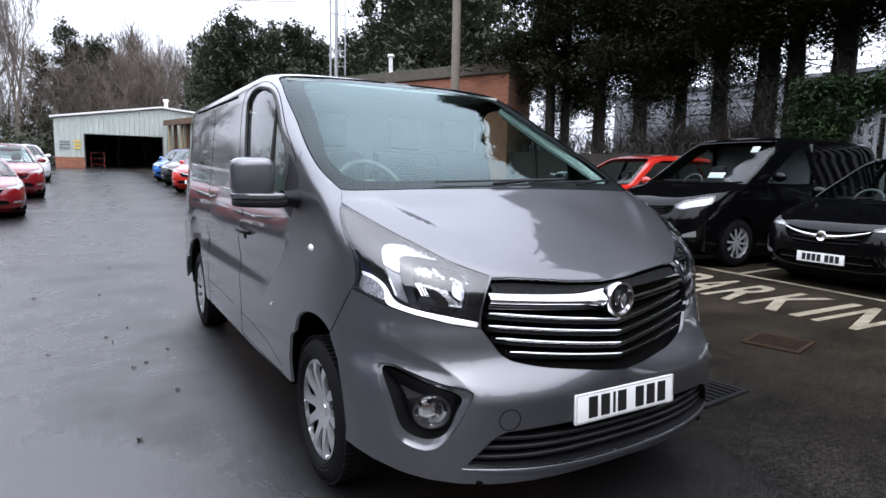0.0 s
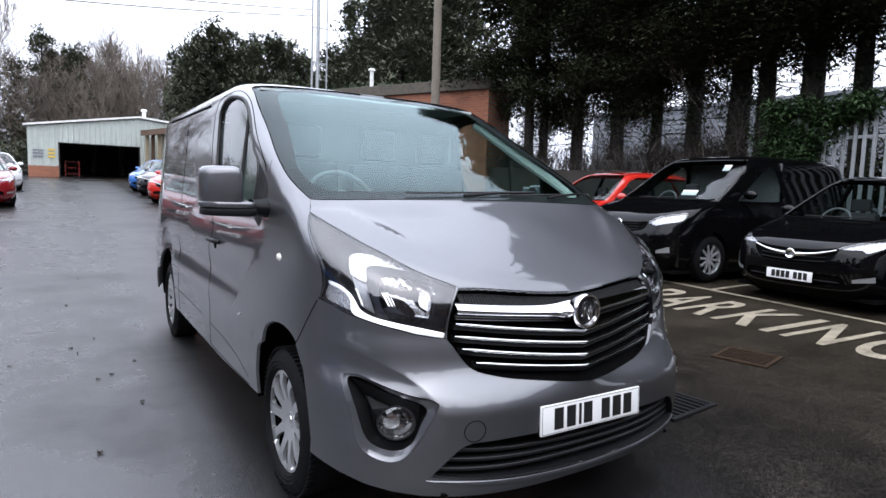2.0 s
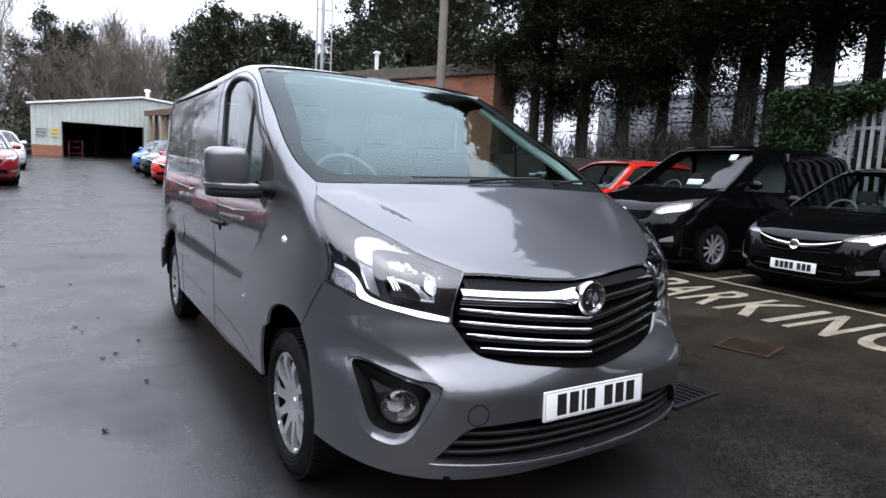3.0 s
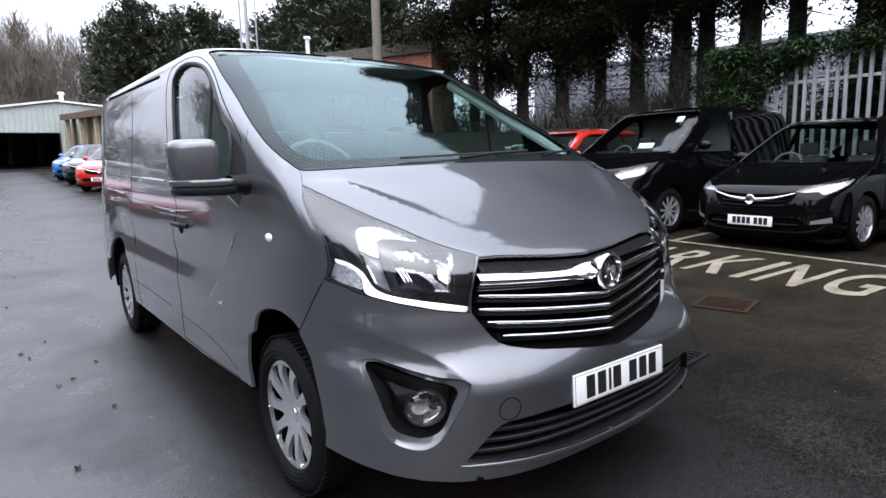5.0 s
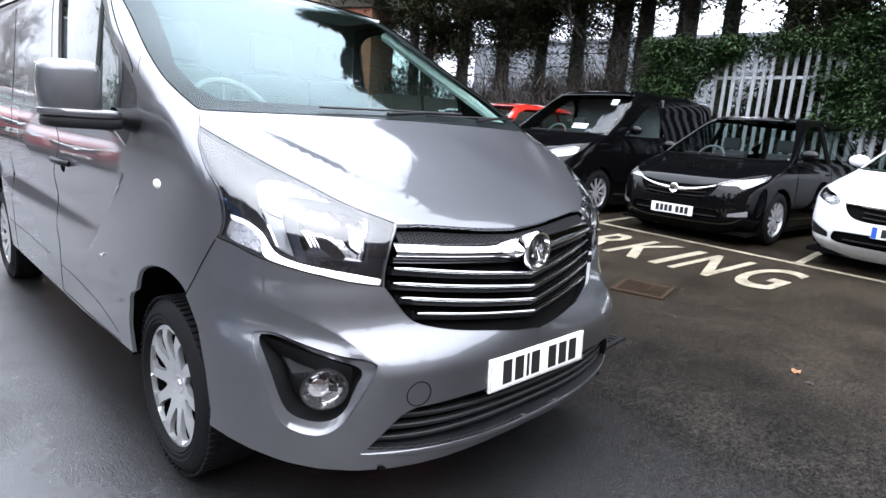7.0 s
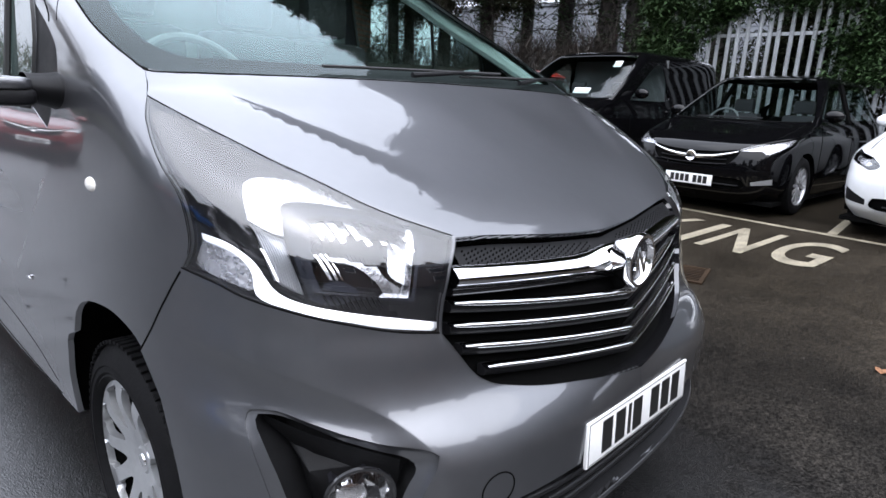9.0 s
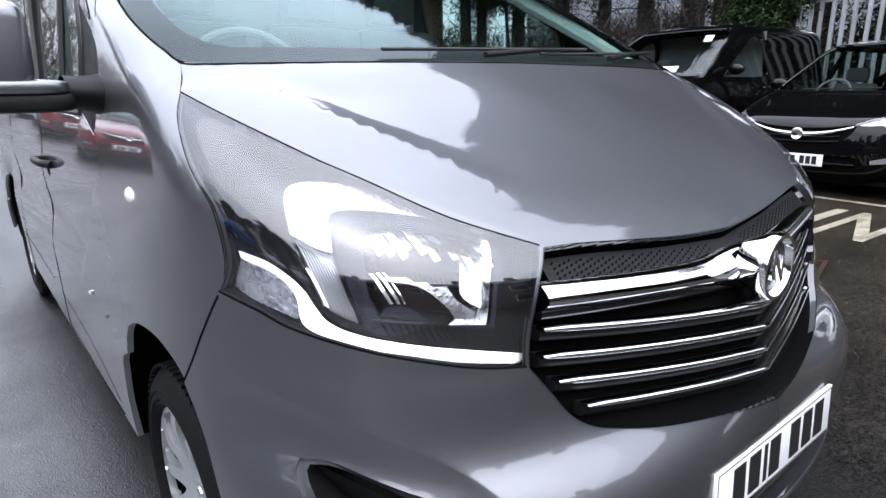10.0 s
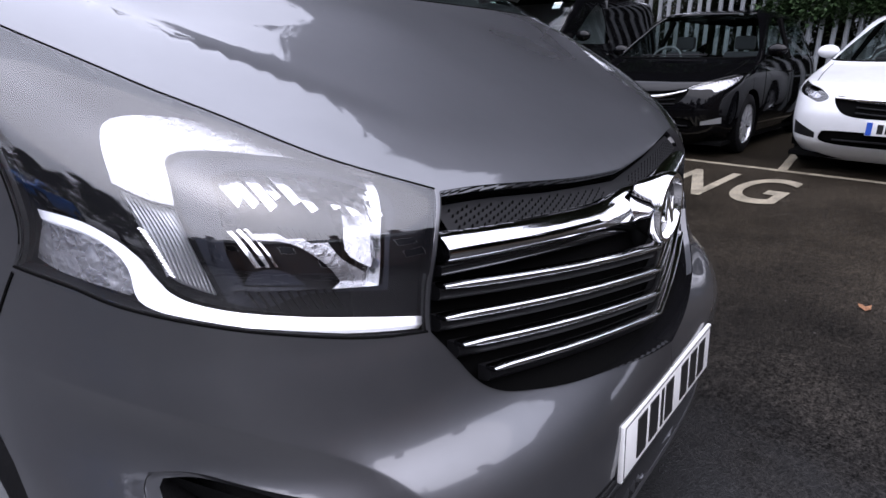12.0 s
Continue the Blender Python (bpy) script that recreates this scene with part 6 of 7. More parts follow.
# ---------------------------------------------------------------- leaves
def leaf_cloud(name, spots, size, material, droop=.3, seed=1, parent=None, blades=3, slim=None):
    """Many small blades round the given places (place, spread, count), as one mesh; slim ones are single hanging needles."""
    r = np.random.RandomState(seed)
    c = np.concatenate([np.repeat([p], k, 0) for p, sp, k in spots])
    sp = np.concatenate([np.repeat([q], k, 0) for p, q, k in spots])
    p = np.repeat(c + r.normal(0, 1, c.shape) * sp * .5, blades, 0)
    n = len(p)
    t = r.uniform(0, 2 * math.pi, n)
    L = size * r.uniform(.6, 1.4, n)
    w = L * (r.uniform(.14, .28, n) if slim is None else slim * r.uniform(.6, 1.4, n))
    d = np.stack([np.cos(t), np.sin(t), -droop * r.uniform(.2, 1.8, n)], 1) * L[:, None]
    s = np.stack([-np.sin(t), np.cos(t), r.uniform(-.5, .5, n)], 1) * w[:, None]
    if slim is None:
        v = np.stack([p, p + d * .55 + s, p + d, p + d * .55 - s], 1).reshape(-1, 3)
        faces = np.arange(4 * n).reshape(-1, 4)
    else:
        v = np.stack([p + s * .5, p + d, p - s * .5], 1).reshape(-1, 3)
        faces = np.arange(3 * n).reshape(-1, 3)
    me = bpy.data.meshes.new(name)
    me.from_pydata(v.tolist(), [], faces.tolist())
    me.materials.append(material)
    ob = new(name, me)
    ob.parent = parent
    return ob


def conifer(m, seed, height=14.0, crown_from=5.2, label="", ivy=True, width=2.3, dense=1.0):
    """A tall dark conifer: bare lower trunk, dead stubs, drooping layered crown."""
    r = random.Random(seed)
    tree = thing("conifer", m, label or "tall dark conifer with ivy-clad trunk behind the fence", "tree", "conifer row")
    bm = bmesh.new()
    bend = r.uniform(-.15, .15)
    path = [(bend * math.sin(z * .3), .1 * math.sin(z * .25 + seed), z) for z in np.linspace(-.1, height, 14)]
    rad = r.uniform(.19, .27)
    tube(bm, path, [rad * (1.25 if i == 0 else 1) * (1 - .9 * i / 13) for i in range(14)], seg=12)
    part("trunk", bm, BARK, tree)
    bm = bmesh.new()
    spots = []
    z = crown_from
    while z < height:
        t = (z - crown_from) / (height - crown_from)
        reach = width * (1 - t) ** .6 * min(1, .55 + 4 * t) * r.uniform(.6, 1.15) + .3
        for k in range(3):
            if z < 7.5 and r.random() < .20:
                continue
            a = r.uniform(0, 2 * math.pi)
            d = Vector((math.cos(a), math.sin(a), 0))
            tip = d * reach + Vector((0, 0, z - .15 * reach + r.uniform(-.2, .2)))
            tube(bm, [(0, 0, z), d * reach * .5 + Vector((0, 0, z + .08)), tip], [.035, .02, .008], seg=5)
            for q in (.35, .6, .85, 1.05):
                c = Vector((0, 0, z)).lerp(tip, q)
                spots.append(((c.x, c.y, c.z - .10), (.55, .55, .42), int((190 if z < 7.5 else 46) * dense)))
        z += r.uniform(.26, .42)
    part("limb_set", bm, BARK, tree)
    leaf_cloud("crown", [q for q in spots if q[2] > 60], .088, LEAF_DARK, droop=.45, seed=seed, parent=tree, slim=.42)
    leaf_cloud("crown_top", [q for q in spots if q[2] <= 60], .28, LEAF_DARK, droop=.5, seed=seed + 9, parent=tree, slim=.32)
    bm = bmesh.new()
    for k in range(16):
        z = r.uniform(1.6, crown_from + .6)
        a = r.uniform(0, 2 * math.pi)
        L = r.uniform(.5, 1.5)
        d = Vector((math.cos(a), math.sin(a), 0))
        tube(bm, [d * rad * .8 + Vector((0, 0, z)), d * L * .5 + Vector((0, 0, z + r.uniform(-.1, .15))), d * L + Vector((0, r.uniform(-.2, .2), z - r.uniform(0, .4)))], [.02, .011, .004], seg=4)
    part("dead_twig", bm, BARK, tree)["kind"] = "stuff"
    if ivy:
        sp = [((rad * .8 * math.cos(a), rad * .8 * math.sin(a), z), (.27, .27, .25), 26) for z in np.arange(.2, crown_from + 1.2, .20) for a in (r.uniform(0, 6.3), r.uniform(0, 6.3))]
        leaf_cloud("ivy", sp, .085, LEAF_IVY, droop=.6, seed=seed + 50, parent=tree)
    return tree


row = [conifer(pose(12.3, 12.55, .2), 3, crown_from=3.9), conifer(pose(11.2, 13.65, .2), 4, crown_from=3.8), conifer(pose(12.3, 11.0, .2), 5, crown_from=4.4)]
thin = conifer(pose(12.3, 6.48, .2), 6, crown_from=5.0, width=2.3, dense=.80)
places = [(11.6, 13.37, .8), (12.3, 9.65, 1.0), (12.3, 8.33, 1.0), (12.3, 7.26, 1.3), (12.3, 5.6, 1.2), (12.5, 4.5, .9), (12.3, 3.3, 1.3), (12.6, 2.2, 1.0), (12.3, 1.1, 1.1), (12.5, -.2, 1.0)]
for i, (x, y, s) in enumerate(places):
    c = copy_thing(thin if y < 8 else row[i % 3], pose(x, y, .2, 0, 0, rng.uniform(0, 360)))
    c.scale = (s, s, rng.uniform(.94, 1.04))

low = conifer(pose(11.5, 2.3, .2), 8, height=9, crown_from=2.4, label="bushy dark evergreen rising behind the ivy-clad fence", ivy=False, width=1.3, dense=.6)
for x, y, s in ((11.6, 1.0, 1.0), (11.4, -.2, .95), (11.7, -1.5, 1.05), (11.4, -2.8, 1.0), (11.6, -4.0, 1.0)):
    copy_thing(low, pose(x, y, .2, 0, 0, 80 * y)).scale = (1, 1, s)
# unseen conifer copies, added behind the camera to darken the lamp reflections
for x, y, h in ((10.5, -7.5, .42), (8.0, -9.5, .45), (5.2, -11.5, .42), (12.0, -5.0, .45)):
    copy_thing(row[1], pose(x, y, .1, 0, 0, 50 * x)).scale = (1.2, 1.2, h)
# ivy on the fence, in heaps, with holes that show the pales
spots = []
for k in range(430):
    if k < 90:
        y, z = rng.uniform(4.0, 4.95), rng.uniform(1.9, 3.1)
    elif k < 130:
        y = rng.uniform(3.2, 4.0)
        z = 3.08 - (.08 + .62 * (y - 3.2) / .8) * rng.random()
    elif k < 142:
        y, z = rng.uniform(2.1, 3.2), rng.gauss(3.0, .06)
    elif k < 270:
        y = rng.uniform(.1, 1.85)
        z = 3.25 - 1.5 * rng.random()
    else:
        y, z = rng.uniform(-6.9, .1), rng.uniform(1.5, 3.2)
    spots.append(((fence_x(y) + rng.uniform(-.14, .10), y, max(z, .5)), (.18, .22, .20), 64 if k < 270 else 40))
ivy = leaf_cloud("ivy_hedge", spots, .07, LEAF_IVY, droop=.5, seed=21)
tagged(ivy, "dense green ivy growing over the palisade fence", "ivy", kind="stuff")
# brambles and dark shrub behind the fence
spots = [((10.6 + rng.uniform(0, 1.2), rng.uniform(-7, 4.2), rng.uniform(.3, 2.6)), (.5, .6, .5), 70) for k in range(320)]
shrub = leaf_cloud("shrub_belt", spots, .11, LEAF_DARK, droop=.5, seed=22, slim=.35)
tagged(shrub, "dark undergrowth behind the fence", "shrub", kind="stuff")
spots = [((10.9 + rng.uniform(0, 1.0), rng.uniform(6.0, 16.5), .4 + 2.0 * rng.random()), (.5, .6, .5), 60) for k in range(210)]
bramble = leaf_cloud("bramble_belt", spots, .42, BARK_DARK, droop=-.7, seed=23, slim=.035)
tagged(bramble, "tangle of bare brown brambles behind the fence", "bramble", kind="stuff")
# bare saplings between the trunks
def sapling(m, seed, height, name="bare_sapling", label="thin leafless sapling among the conifers", group="saplings", spread=1.0, levels=4, r0=.03, material=None, thin=.003):
    r = random.Random(seed)
    tree = thing(name, m, label, "tree", group)
    bm = bmesh.new()

    def grow(p, d, L, rad, lev):
        n = 3 if lev > 2 else 2
        pts, q, dd = [p], p.copy(), d.copy()
        for _ in range(n):
            dd = (dd + Vector((r.uniform(-.22, .22), r.uniform(-.22, .22), r.uniform(-.05, .16)))).normalized()
            q = q + dd * L / n
            pts.append(q.copy())
        tube(bm, pts, [max(rad * (1 - .5 * i / n), thin) for i in range(n + 1)], seg=6 if lev > levels - 2 else 3)
        if lev == 0:
            return
        for _ in range(r.choice((2, 3, 3))):
            k = r.randint(1, n)
            a = r.uniform(0, 2 * math.pi)
            s = Vector((math.cos(a), math.sin(a), r.uniform(.2, 1.0))) * spread
            grow(pts[k], (dd + s * .8).normalized(), L * r.uniform(.55, .8), rad * .5, lev - 1)

    grow(Vector((0, 0, -.05)), Vector((0, 0, 1)), height * .42, r0, levels)
    part("branch_crown", bm, material or BARK_GREY, tree, flat=True)
    if height > 8:
        haze = []
        for k in range(170):
            z = height * r.uniform(.28, 1.02)
            a, q = r.uniform(0, 2 * math.pi), 2.4 * math.sqrt(max(1 - (z / height - .6) ** 2 / .2, .05)) * r.random() ** .5
            haze.append(((q * math.cos(a), q * math.sin(a), z), (.9, .9, 1.3), 12))
        leaf_cloud("twig_crown", haze, .75, TWIG, droop=-1.1, seed=seed, parent=tree, blades=1, slim=.022)
    return tree


s1, s2 = sapling(pose(11.2, 12.6, .2), 1, 4.5, material=BARK_DARK), sapling(pose(11.3, 8.7, .2), 2, 5.0, material=BARK_DARK)
for i, (x, y) in enumerate(((11.4, 11.6), (11.0, 9.9), (11.5, 7.6), (11.1, 6.6), (11.4, 5.3), (11.2, 14.4), (11.6, 13.2), (10.9, 15.3), (11.0, 12.1), (10.9, 10.7), (11.1, 13.9))):
    copy_thing((s1, s2)[i % 2], pose(x, y, .2, 0, 0, 70 * i)).scale = (1, 1, rng.uniform(.8, 1.2))

# ---------------------------------------------------------------- buildings
def brick_mat():
    m = bpy.data.materials.new("red_brickwork")
    m.use_nodes = True
    n, l = m.node_tree.nodes, m.node_tree.links
    b = n["Principled BSDF"]
    co = n.new("ShaderNodeTexCoord")
    mp = n.new("ShaderNodeMapping")
    mp.inputs["Rotation"].default_value = (radians(90), 0, 0)
    br = n.new("ShaderNodeTexBrick")
    br.inputs["Scale"].default_value = 1
    br.inputs["Brick Width"].default_value, br.inputs["Row Height"].default_value, br.inputs["Mortar Size"].default_value = .225, .075, .010
    br.inputs["Color1"].default_value, br.inputs["Color2"].default_value, br.inputs["Mortar"].default_value = (.42, .135, .060, 1), (.30, .092, .045, 1), (.24, .18, .14, 1)
    ns = n.new("ShaderNodeTexNoise")
    ns.inputs["Scale"].default_value = .8
    mx = n.new("ShaderNodeMix")
    mx.data_type, mx.blend_type = "RGBA", "MULTIPLY"
    mx.inputs["Factor"].default_value = .5
    l.new(co.outputs["Object"], mp.inputs["Vector"])
    l.new(mp.outputs["Vector"], br.inputs["Vector"])
    l.new(co.outputs["Object"], ns.inputs["Vector"])
    l.new(br.outputs["Color"], mx.inputs[6])
    l.new(ns.outputs["Fac"], mx.inputs[7])
    l.new(mx.outputs[2], b.inputs["Base Color"])
    b.inputs["Roughness"].default_value = .9
    return m


BRICK = brick_mat()
FELT = mat("roof_felt", (.06, .06, .058), .9, scale=1, amount=.3)
CLAD_PALE = mat("pale_green_cladding", (.40, .44, .41), .6, scale=.6, amount=.12)
CLAD_GREY = mat("grey_cladding", (.20, .215, .24), .7, scale=.4, amount=.12)
CREAM = mat("cream_plaster", (.42, .36, .25), .8, scale=1, amount=.2)
BROWN = mat("brown_painted_timber", (.10, .055, .032), .7, scale=2, amount=.25)
INSIDE = mat("workshop_inside", (.05, .045, .042), .9, scale=.6, amount=.4)
WHITE_METAL = mat("white_flue", (.7, .7, .68), .5, scale=3, amount=.15)

# long brick building: faces the yard from its near corner back towards the workshop
near, far = Vector((10.02, 14.3, 0)), Vector((6.2, 22.3, 0))
length = (far - near).length
ang = math.degrees(math.atan2((far - near).y, (far - near).x))
bb = thing("brick_building", Matrix.Translation(near) @ pose(0, 0, 0, 0, 0, ang), "red brick building with concrete coping and flat felt roof", "building")
part("wall", boxed(0, length, -1.6, 0, .1, 4.62), BRICK, bb, flat=True)
part("coping", boxed(-.08, length + .08, -1.68, .10, 4.62, 4.98, bevel=.02), mat("mossy_coping", (.075, .066, .052), .95, scale=1.5, amount=.45, bump=.5, bump_scale=25), bb, flat=True)
part("roof", boxed(.3, length - .3, -1.4, -.3, 4.978, 5.0), FELT, bb, flat=True)
bm = bmesh.new()
for k in range(150):
    x = rng.uniform(0, length)
    cyl(bm, .03, .004, (x, rng.uniform(-.15, .08), 4.96), (x + rng.uniform(-.05, .05), rng.uniform(-.15, .08), 5.0 + rng.uniform(.02, .14)), seg=4)
moss = part("moss_tufts", bm, LEAF_IVY, bb, flat=True)
moss["kind"] = "stuff"
fl = thing("roof_flue", pose(8.6, 20.0, 4.98), "white metal roof flue with flat cap", "flue")
part("pipe", cyled(.075, .075, (0, 0, -.1), (0, 0, .85)), WHITE_METAL, fl)
part("cap", cyled(.14, .11, (0, 0, .85), (0, 0, .93)), WHITE_METAL, fl)

# low range with posts between the brick building and the workshop
p0, p1 = Vector((6.0, 23.0, 0)), Vector((3.35, 43.6, 0))
L2 = (p1 - p0).length
ang2 = math.degrees(math.atan2((p1 - p0).y, (p1 - p0).x))
lo = thing("garage_range", Matrix.Translation((p0.x, p0.y, .6)) @ pose(0, 0, 0, 0, -1.6, ang2), "low garage range with brown posts and cream panels", "building")
part("wall", boxed(0, L2, -5, -.9, -.3, 3.2), CREAM, lo, flat=True)
part("roof", boxed(-.3, L2, -5.2, .35, 3.2, 3.42), FELT, lo, flat=True)
part("fascia", boxed(-.3, L2, .35, .40, 3.10, 3.45), BROWN, lo, flat=True)
for k in range(15):
    x = .4 + k * (L2 - .8) / 14
    part("post", boxed(x - .09, x + .09, .0, .2, -.3, 3.2), BROWN if k % 2 else CREAM, lo, flat=True)

# workshop with an open door
ws_y, gz = 44.3, 1.27
ws = thing("workshop", pose(0, ws_y, gz), "pale green corrugated workshop with a wide open doorway", "building")


def gable(x):
    return 3.2 + .155 * (x + 3.3) if x < 2.95 else 4.17 - .10 * (x - 2.95)


def ribbed(x0, x1, z0, ztop, y, material, parent, name):
    """Vertical ribbed sheeting with a sloping top."""
    bm = bmesh.new()
    rows, x, k = [], x0, 0
    while x < x1 - 1e-6:
        for dx, dy in ((0, 0), (.16, 0), (.19, -.045), (.25, -.045), (.28, 0)):
            xx = min(x + dx, x1)
            rows.append([(xx, y + dy, z0), (xx, y + dy, ztop(xx))])
        x += .30
    sheet(bm, rows)
    return part(name, bm, material, parent, flat=True)


ribbed(-3.3, -1.68, .75, gable, 0, CLAD_PALE, ws, "cladding")
ribbed(3.02, 6.4, 0, gable, 0, CLAD_PALE, ws, "cladding")
ribbed(-1.68, 3.02, 2.30, gable, 0, CLAD_PALE, ws, "cladding")
part("plinth", boxed(-3.3, -1.68, -.04, .2, -.3, .78), BRICK, ws, flat=True)
for nm, a in (("side_wall", (-3.3, -3.2, .05, 12, -.3, 3.2)), ("side_wall", (6.3, 6.4, .05, 12, -.3, 3.8)), ("back_wall", (-3.3, 6.4, 12, 12.1, -.3, 3.2)), ("door_jamb", (-1.70, -1.62, .02, .3, -.3, 2.32)), ("door_jamb", (2.96, 3.04, .02, .3, -.3, 2.32)), ("lintel", (-1.7, 3.04, .02, .3, 2.26, 2.36))):
    part(nm, boxed(*a), INSIDE, ws, flat=True)
bm = bmesh.new()
for x0, x1 in ((-3.5, 2.95), (2.95, 6.6)):
    vs = [bm.verts.new(p) for p in ((x0, -.2, gable(x0) + .05), (x1, -.2, gable(x1) + .05), (x1, 12.2, gable(x1) + .05), (x0, 12.2, gable(x0) + .05))]
    bm.faces.new(vs)
ex = bmesh.ops.extrude_face_region(bm, geom=bm.faces[:])
bmesh.ops.translate(bm, vec=(0, 0, .12), verts=[v for v in ex["geom"] if isinstance(v, bmesh.types.BMVert)])
part("roof", bm, WHITE_METAL, ws, flat=True)
part("floor", boxed(-3.2, 6.3, .1, 12, -.1, .03), CONCRETE, ws, flat=True)
for x, z, w, h, m in ((-2.75, 1.75, .28, .05, CLAD_GREY), (-2.75, 1.55, .28, .05, CLAD_GREY), (-2.75, 1.35, .28, .05, CLAD_GREY)):
    part("sign_bar", boxed(x - w, x + w, -.07, -.05, z - h, z + h), m, ws, flat=True)
YELLOW = mat("yellow_sign", (.60, .42, .08), .6)
for z in (1.80, 1.58, 1.36):
    part("sign_bar", boxed(-2.25, -1.85, -.07, -.05, z - .06, z + .06), YELLOW, ws, flat=True)
fl2 = thing("workshop_flue", pose(3.5, ws_y + 2, gz + 4.1), "white metal flue on the workshop roof", "flue")
part("pipe", cyled(.13, .13, (0, 0, -.1), (0, 0, .8)), WHITE_METAL, fl2)
part("cap", cyled(.22, .16, (0, 0, .8), (0, 0, .95)), WHITE_METAL, fl2)
rack = thing("tool_rack", pose(-.9, ws_y + 3, gz + .03), "orange painted rack inside the workshop", "rack")
for x in (-.4, .4):
    part("upright", boxed(x - .03, x + .03, -.2, .2, 0, 1.2), ORANGE_RED, rack, flat=True)
for z in (.3, .7, 1.1):
    part("shelf", boxed(-.4, .4, -.2, .2, z, z + .04), ORANGE_RED, rack, flat=True)
kerb = thing("timber_baulks", pose(.4, 39.5, ground_z(0, 39.5)), "dark timbers lying on the yard before the workshop", "timber")
part("baulk", boxed(-1.2, 1.2, -.08, .08, 0, .07, bevel=.01), TIMBER, kerb)

# large grey shed beyond the trees
gs = thing("grey_warehouse", pose(0, 0, 0), "long grey corrugated warehouse beyond the conifers", "building")
bm = bmesh.new()
a, b = Vector((23.9, 23.0)), Vector((27.5, -14.0))
rows = []
for k in range(24):
    z = .2 + .24 * k
    for o, h in ((.0, z), (.03, z + .235)):
        rows.append([(a.x - .03 + o, a.y, min(h, 5.72)), (b.x - .03 + o, b.y, min(h, 5.72))])
sheet(bm, rows)
part("cladding", bm, CLAD_GREY, gs, flat=True)
part("cladding_end", boxed(23.9, 40, 22.8, 23, .2, 5.7), CLAD_GREY, gs, flat=True)
bm = bmesh.new()
vs = [bm.verts.new(p) for p in ((23.8, 23.2, 5.72), (27.3, -14, 5.72), (40, -14, 7.6), (40, 23.2, 7.6))]
bm.faces.new(vs)
ex = bmesh.ops.extrude_face_region(bm, geom=bm.faces[:])
bmesh.ops.translate(bm, vec=(0, 0, .15), verts=[v for v in ex["geom"] if isinstance(v, bmesh.types.BMVert)])
part("roof", bm, CLAD_GREY, gs, flat=True)

# ---------------------------------------------------------------- poles and wires
pole = thing("telegraph_pole", pose(7.2, 12.97, ground_z(7.2, 13)), "weathered timber telegraph pole by the brick building", "pole")
bm = bmesh.new()
tube(bm, [(0, 0, -.1), (0, 0, 5), (-.03, 0, 9.5)], [.13, .115, .10], seg=14)
part("shaft", bm, mat("pole_timber", (.16, .14, .11), .9, scale=3, amount=.3, bump=.4, bump_scale=25), pole)
mast = thing("lighting_mast", pose(11.3, 33.0, 1.0), "slender grey steel masts with wires", "mast")
for dx, r in ((-.35, .07), (.0, .12), (.55, .05)):
    part("shaft", cyled(r, r * .8, (dx, 0, 0), (dx, 0, 15)), GALV, mast)
for z in (7.5, 9.5, 11.5):
    part("stay", boxed(-.4, .6, -.03, .03, z, z + .06), GALV, mast)
wires = thing("overhead_wire", pose(0, 0, 0), "thin overhead wires crossing the sky", "wire", "wires")
for k, dz in enumerate((0, .35)):
    bm = bmesh.new()
    A, B = Vector((11.0, 33.2, 11.2 + dz)), Vector((-12.6, 30.8, 8.5 + 2.2 * dz))
    tube(bm, [A.lerp(B, t) - Vector((0, 0, .35 * 4 * t * (1 - t))) for t in np.linspace(0, 1, 20)], .026, seg=4)
    part("wire", bm, DARK, wires)

# ---------------------------------------------------------------- far trees behind the workshop
def far_conifer(m, seed, height, width, label="dense dark evergreen behind the workshop"):
    r = random.Random(seed)
    tree = thing("evergreen", m, label, "tree", "far evergreens")
    bm = bmesh.new()
    tube(bm, [(0, 0, -.2), (0, 0, height * .9)], [.3, .05], seg=8)
    part("trunk", bm, BARK, tree)
    spots = []
    # several leaders of unequal height give the ragged outline
    leaders = [(0, 0, 1.0, 1.0)] + [(width * r.uniform(-.8, .8), width * r.uniform(-.8, .8), r.uniform(.62, .96), r.uniform(.5, .75)) for _ in range(6)]
    for k in range(360):
        lx, ly, lh, lw = leaders[k % 7]
        t = r.random() ** .8
        z = .8 + (height * lh - .8) * t
        rad = 1.25 * lw * width * (1 - t) ** .75 * r.uniform(.35, 1.05) * (1 + .16 * math.sin(17 * t + 3 * k)) + .08
        a = r.uniform(0, 2 * math.pi)
        spots.append(((lx + rad * math.cos(a), ly + rad * math.sin(a), z), (.46, .46, .42), 38))
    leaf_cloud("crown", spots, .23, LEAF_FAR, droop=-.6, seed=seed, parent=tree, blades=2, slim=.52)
    return tree


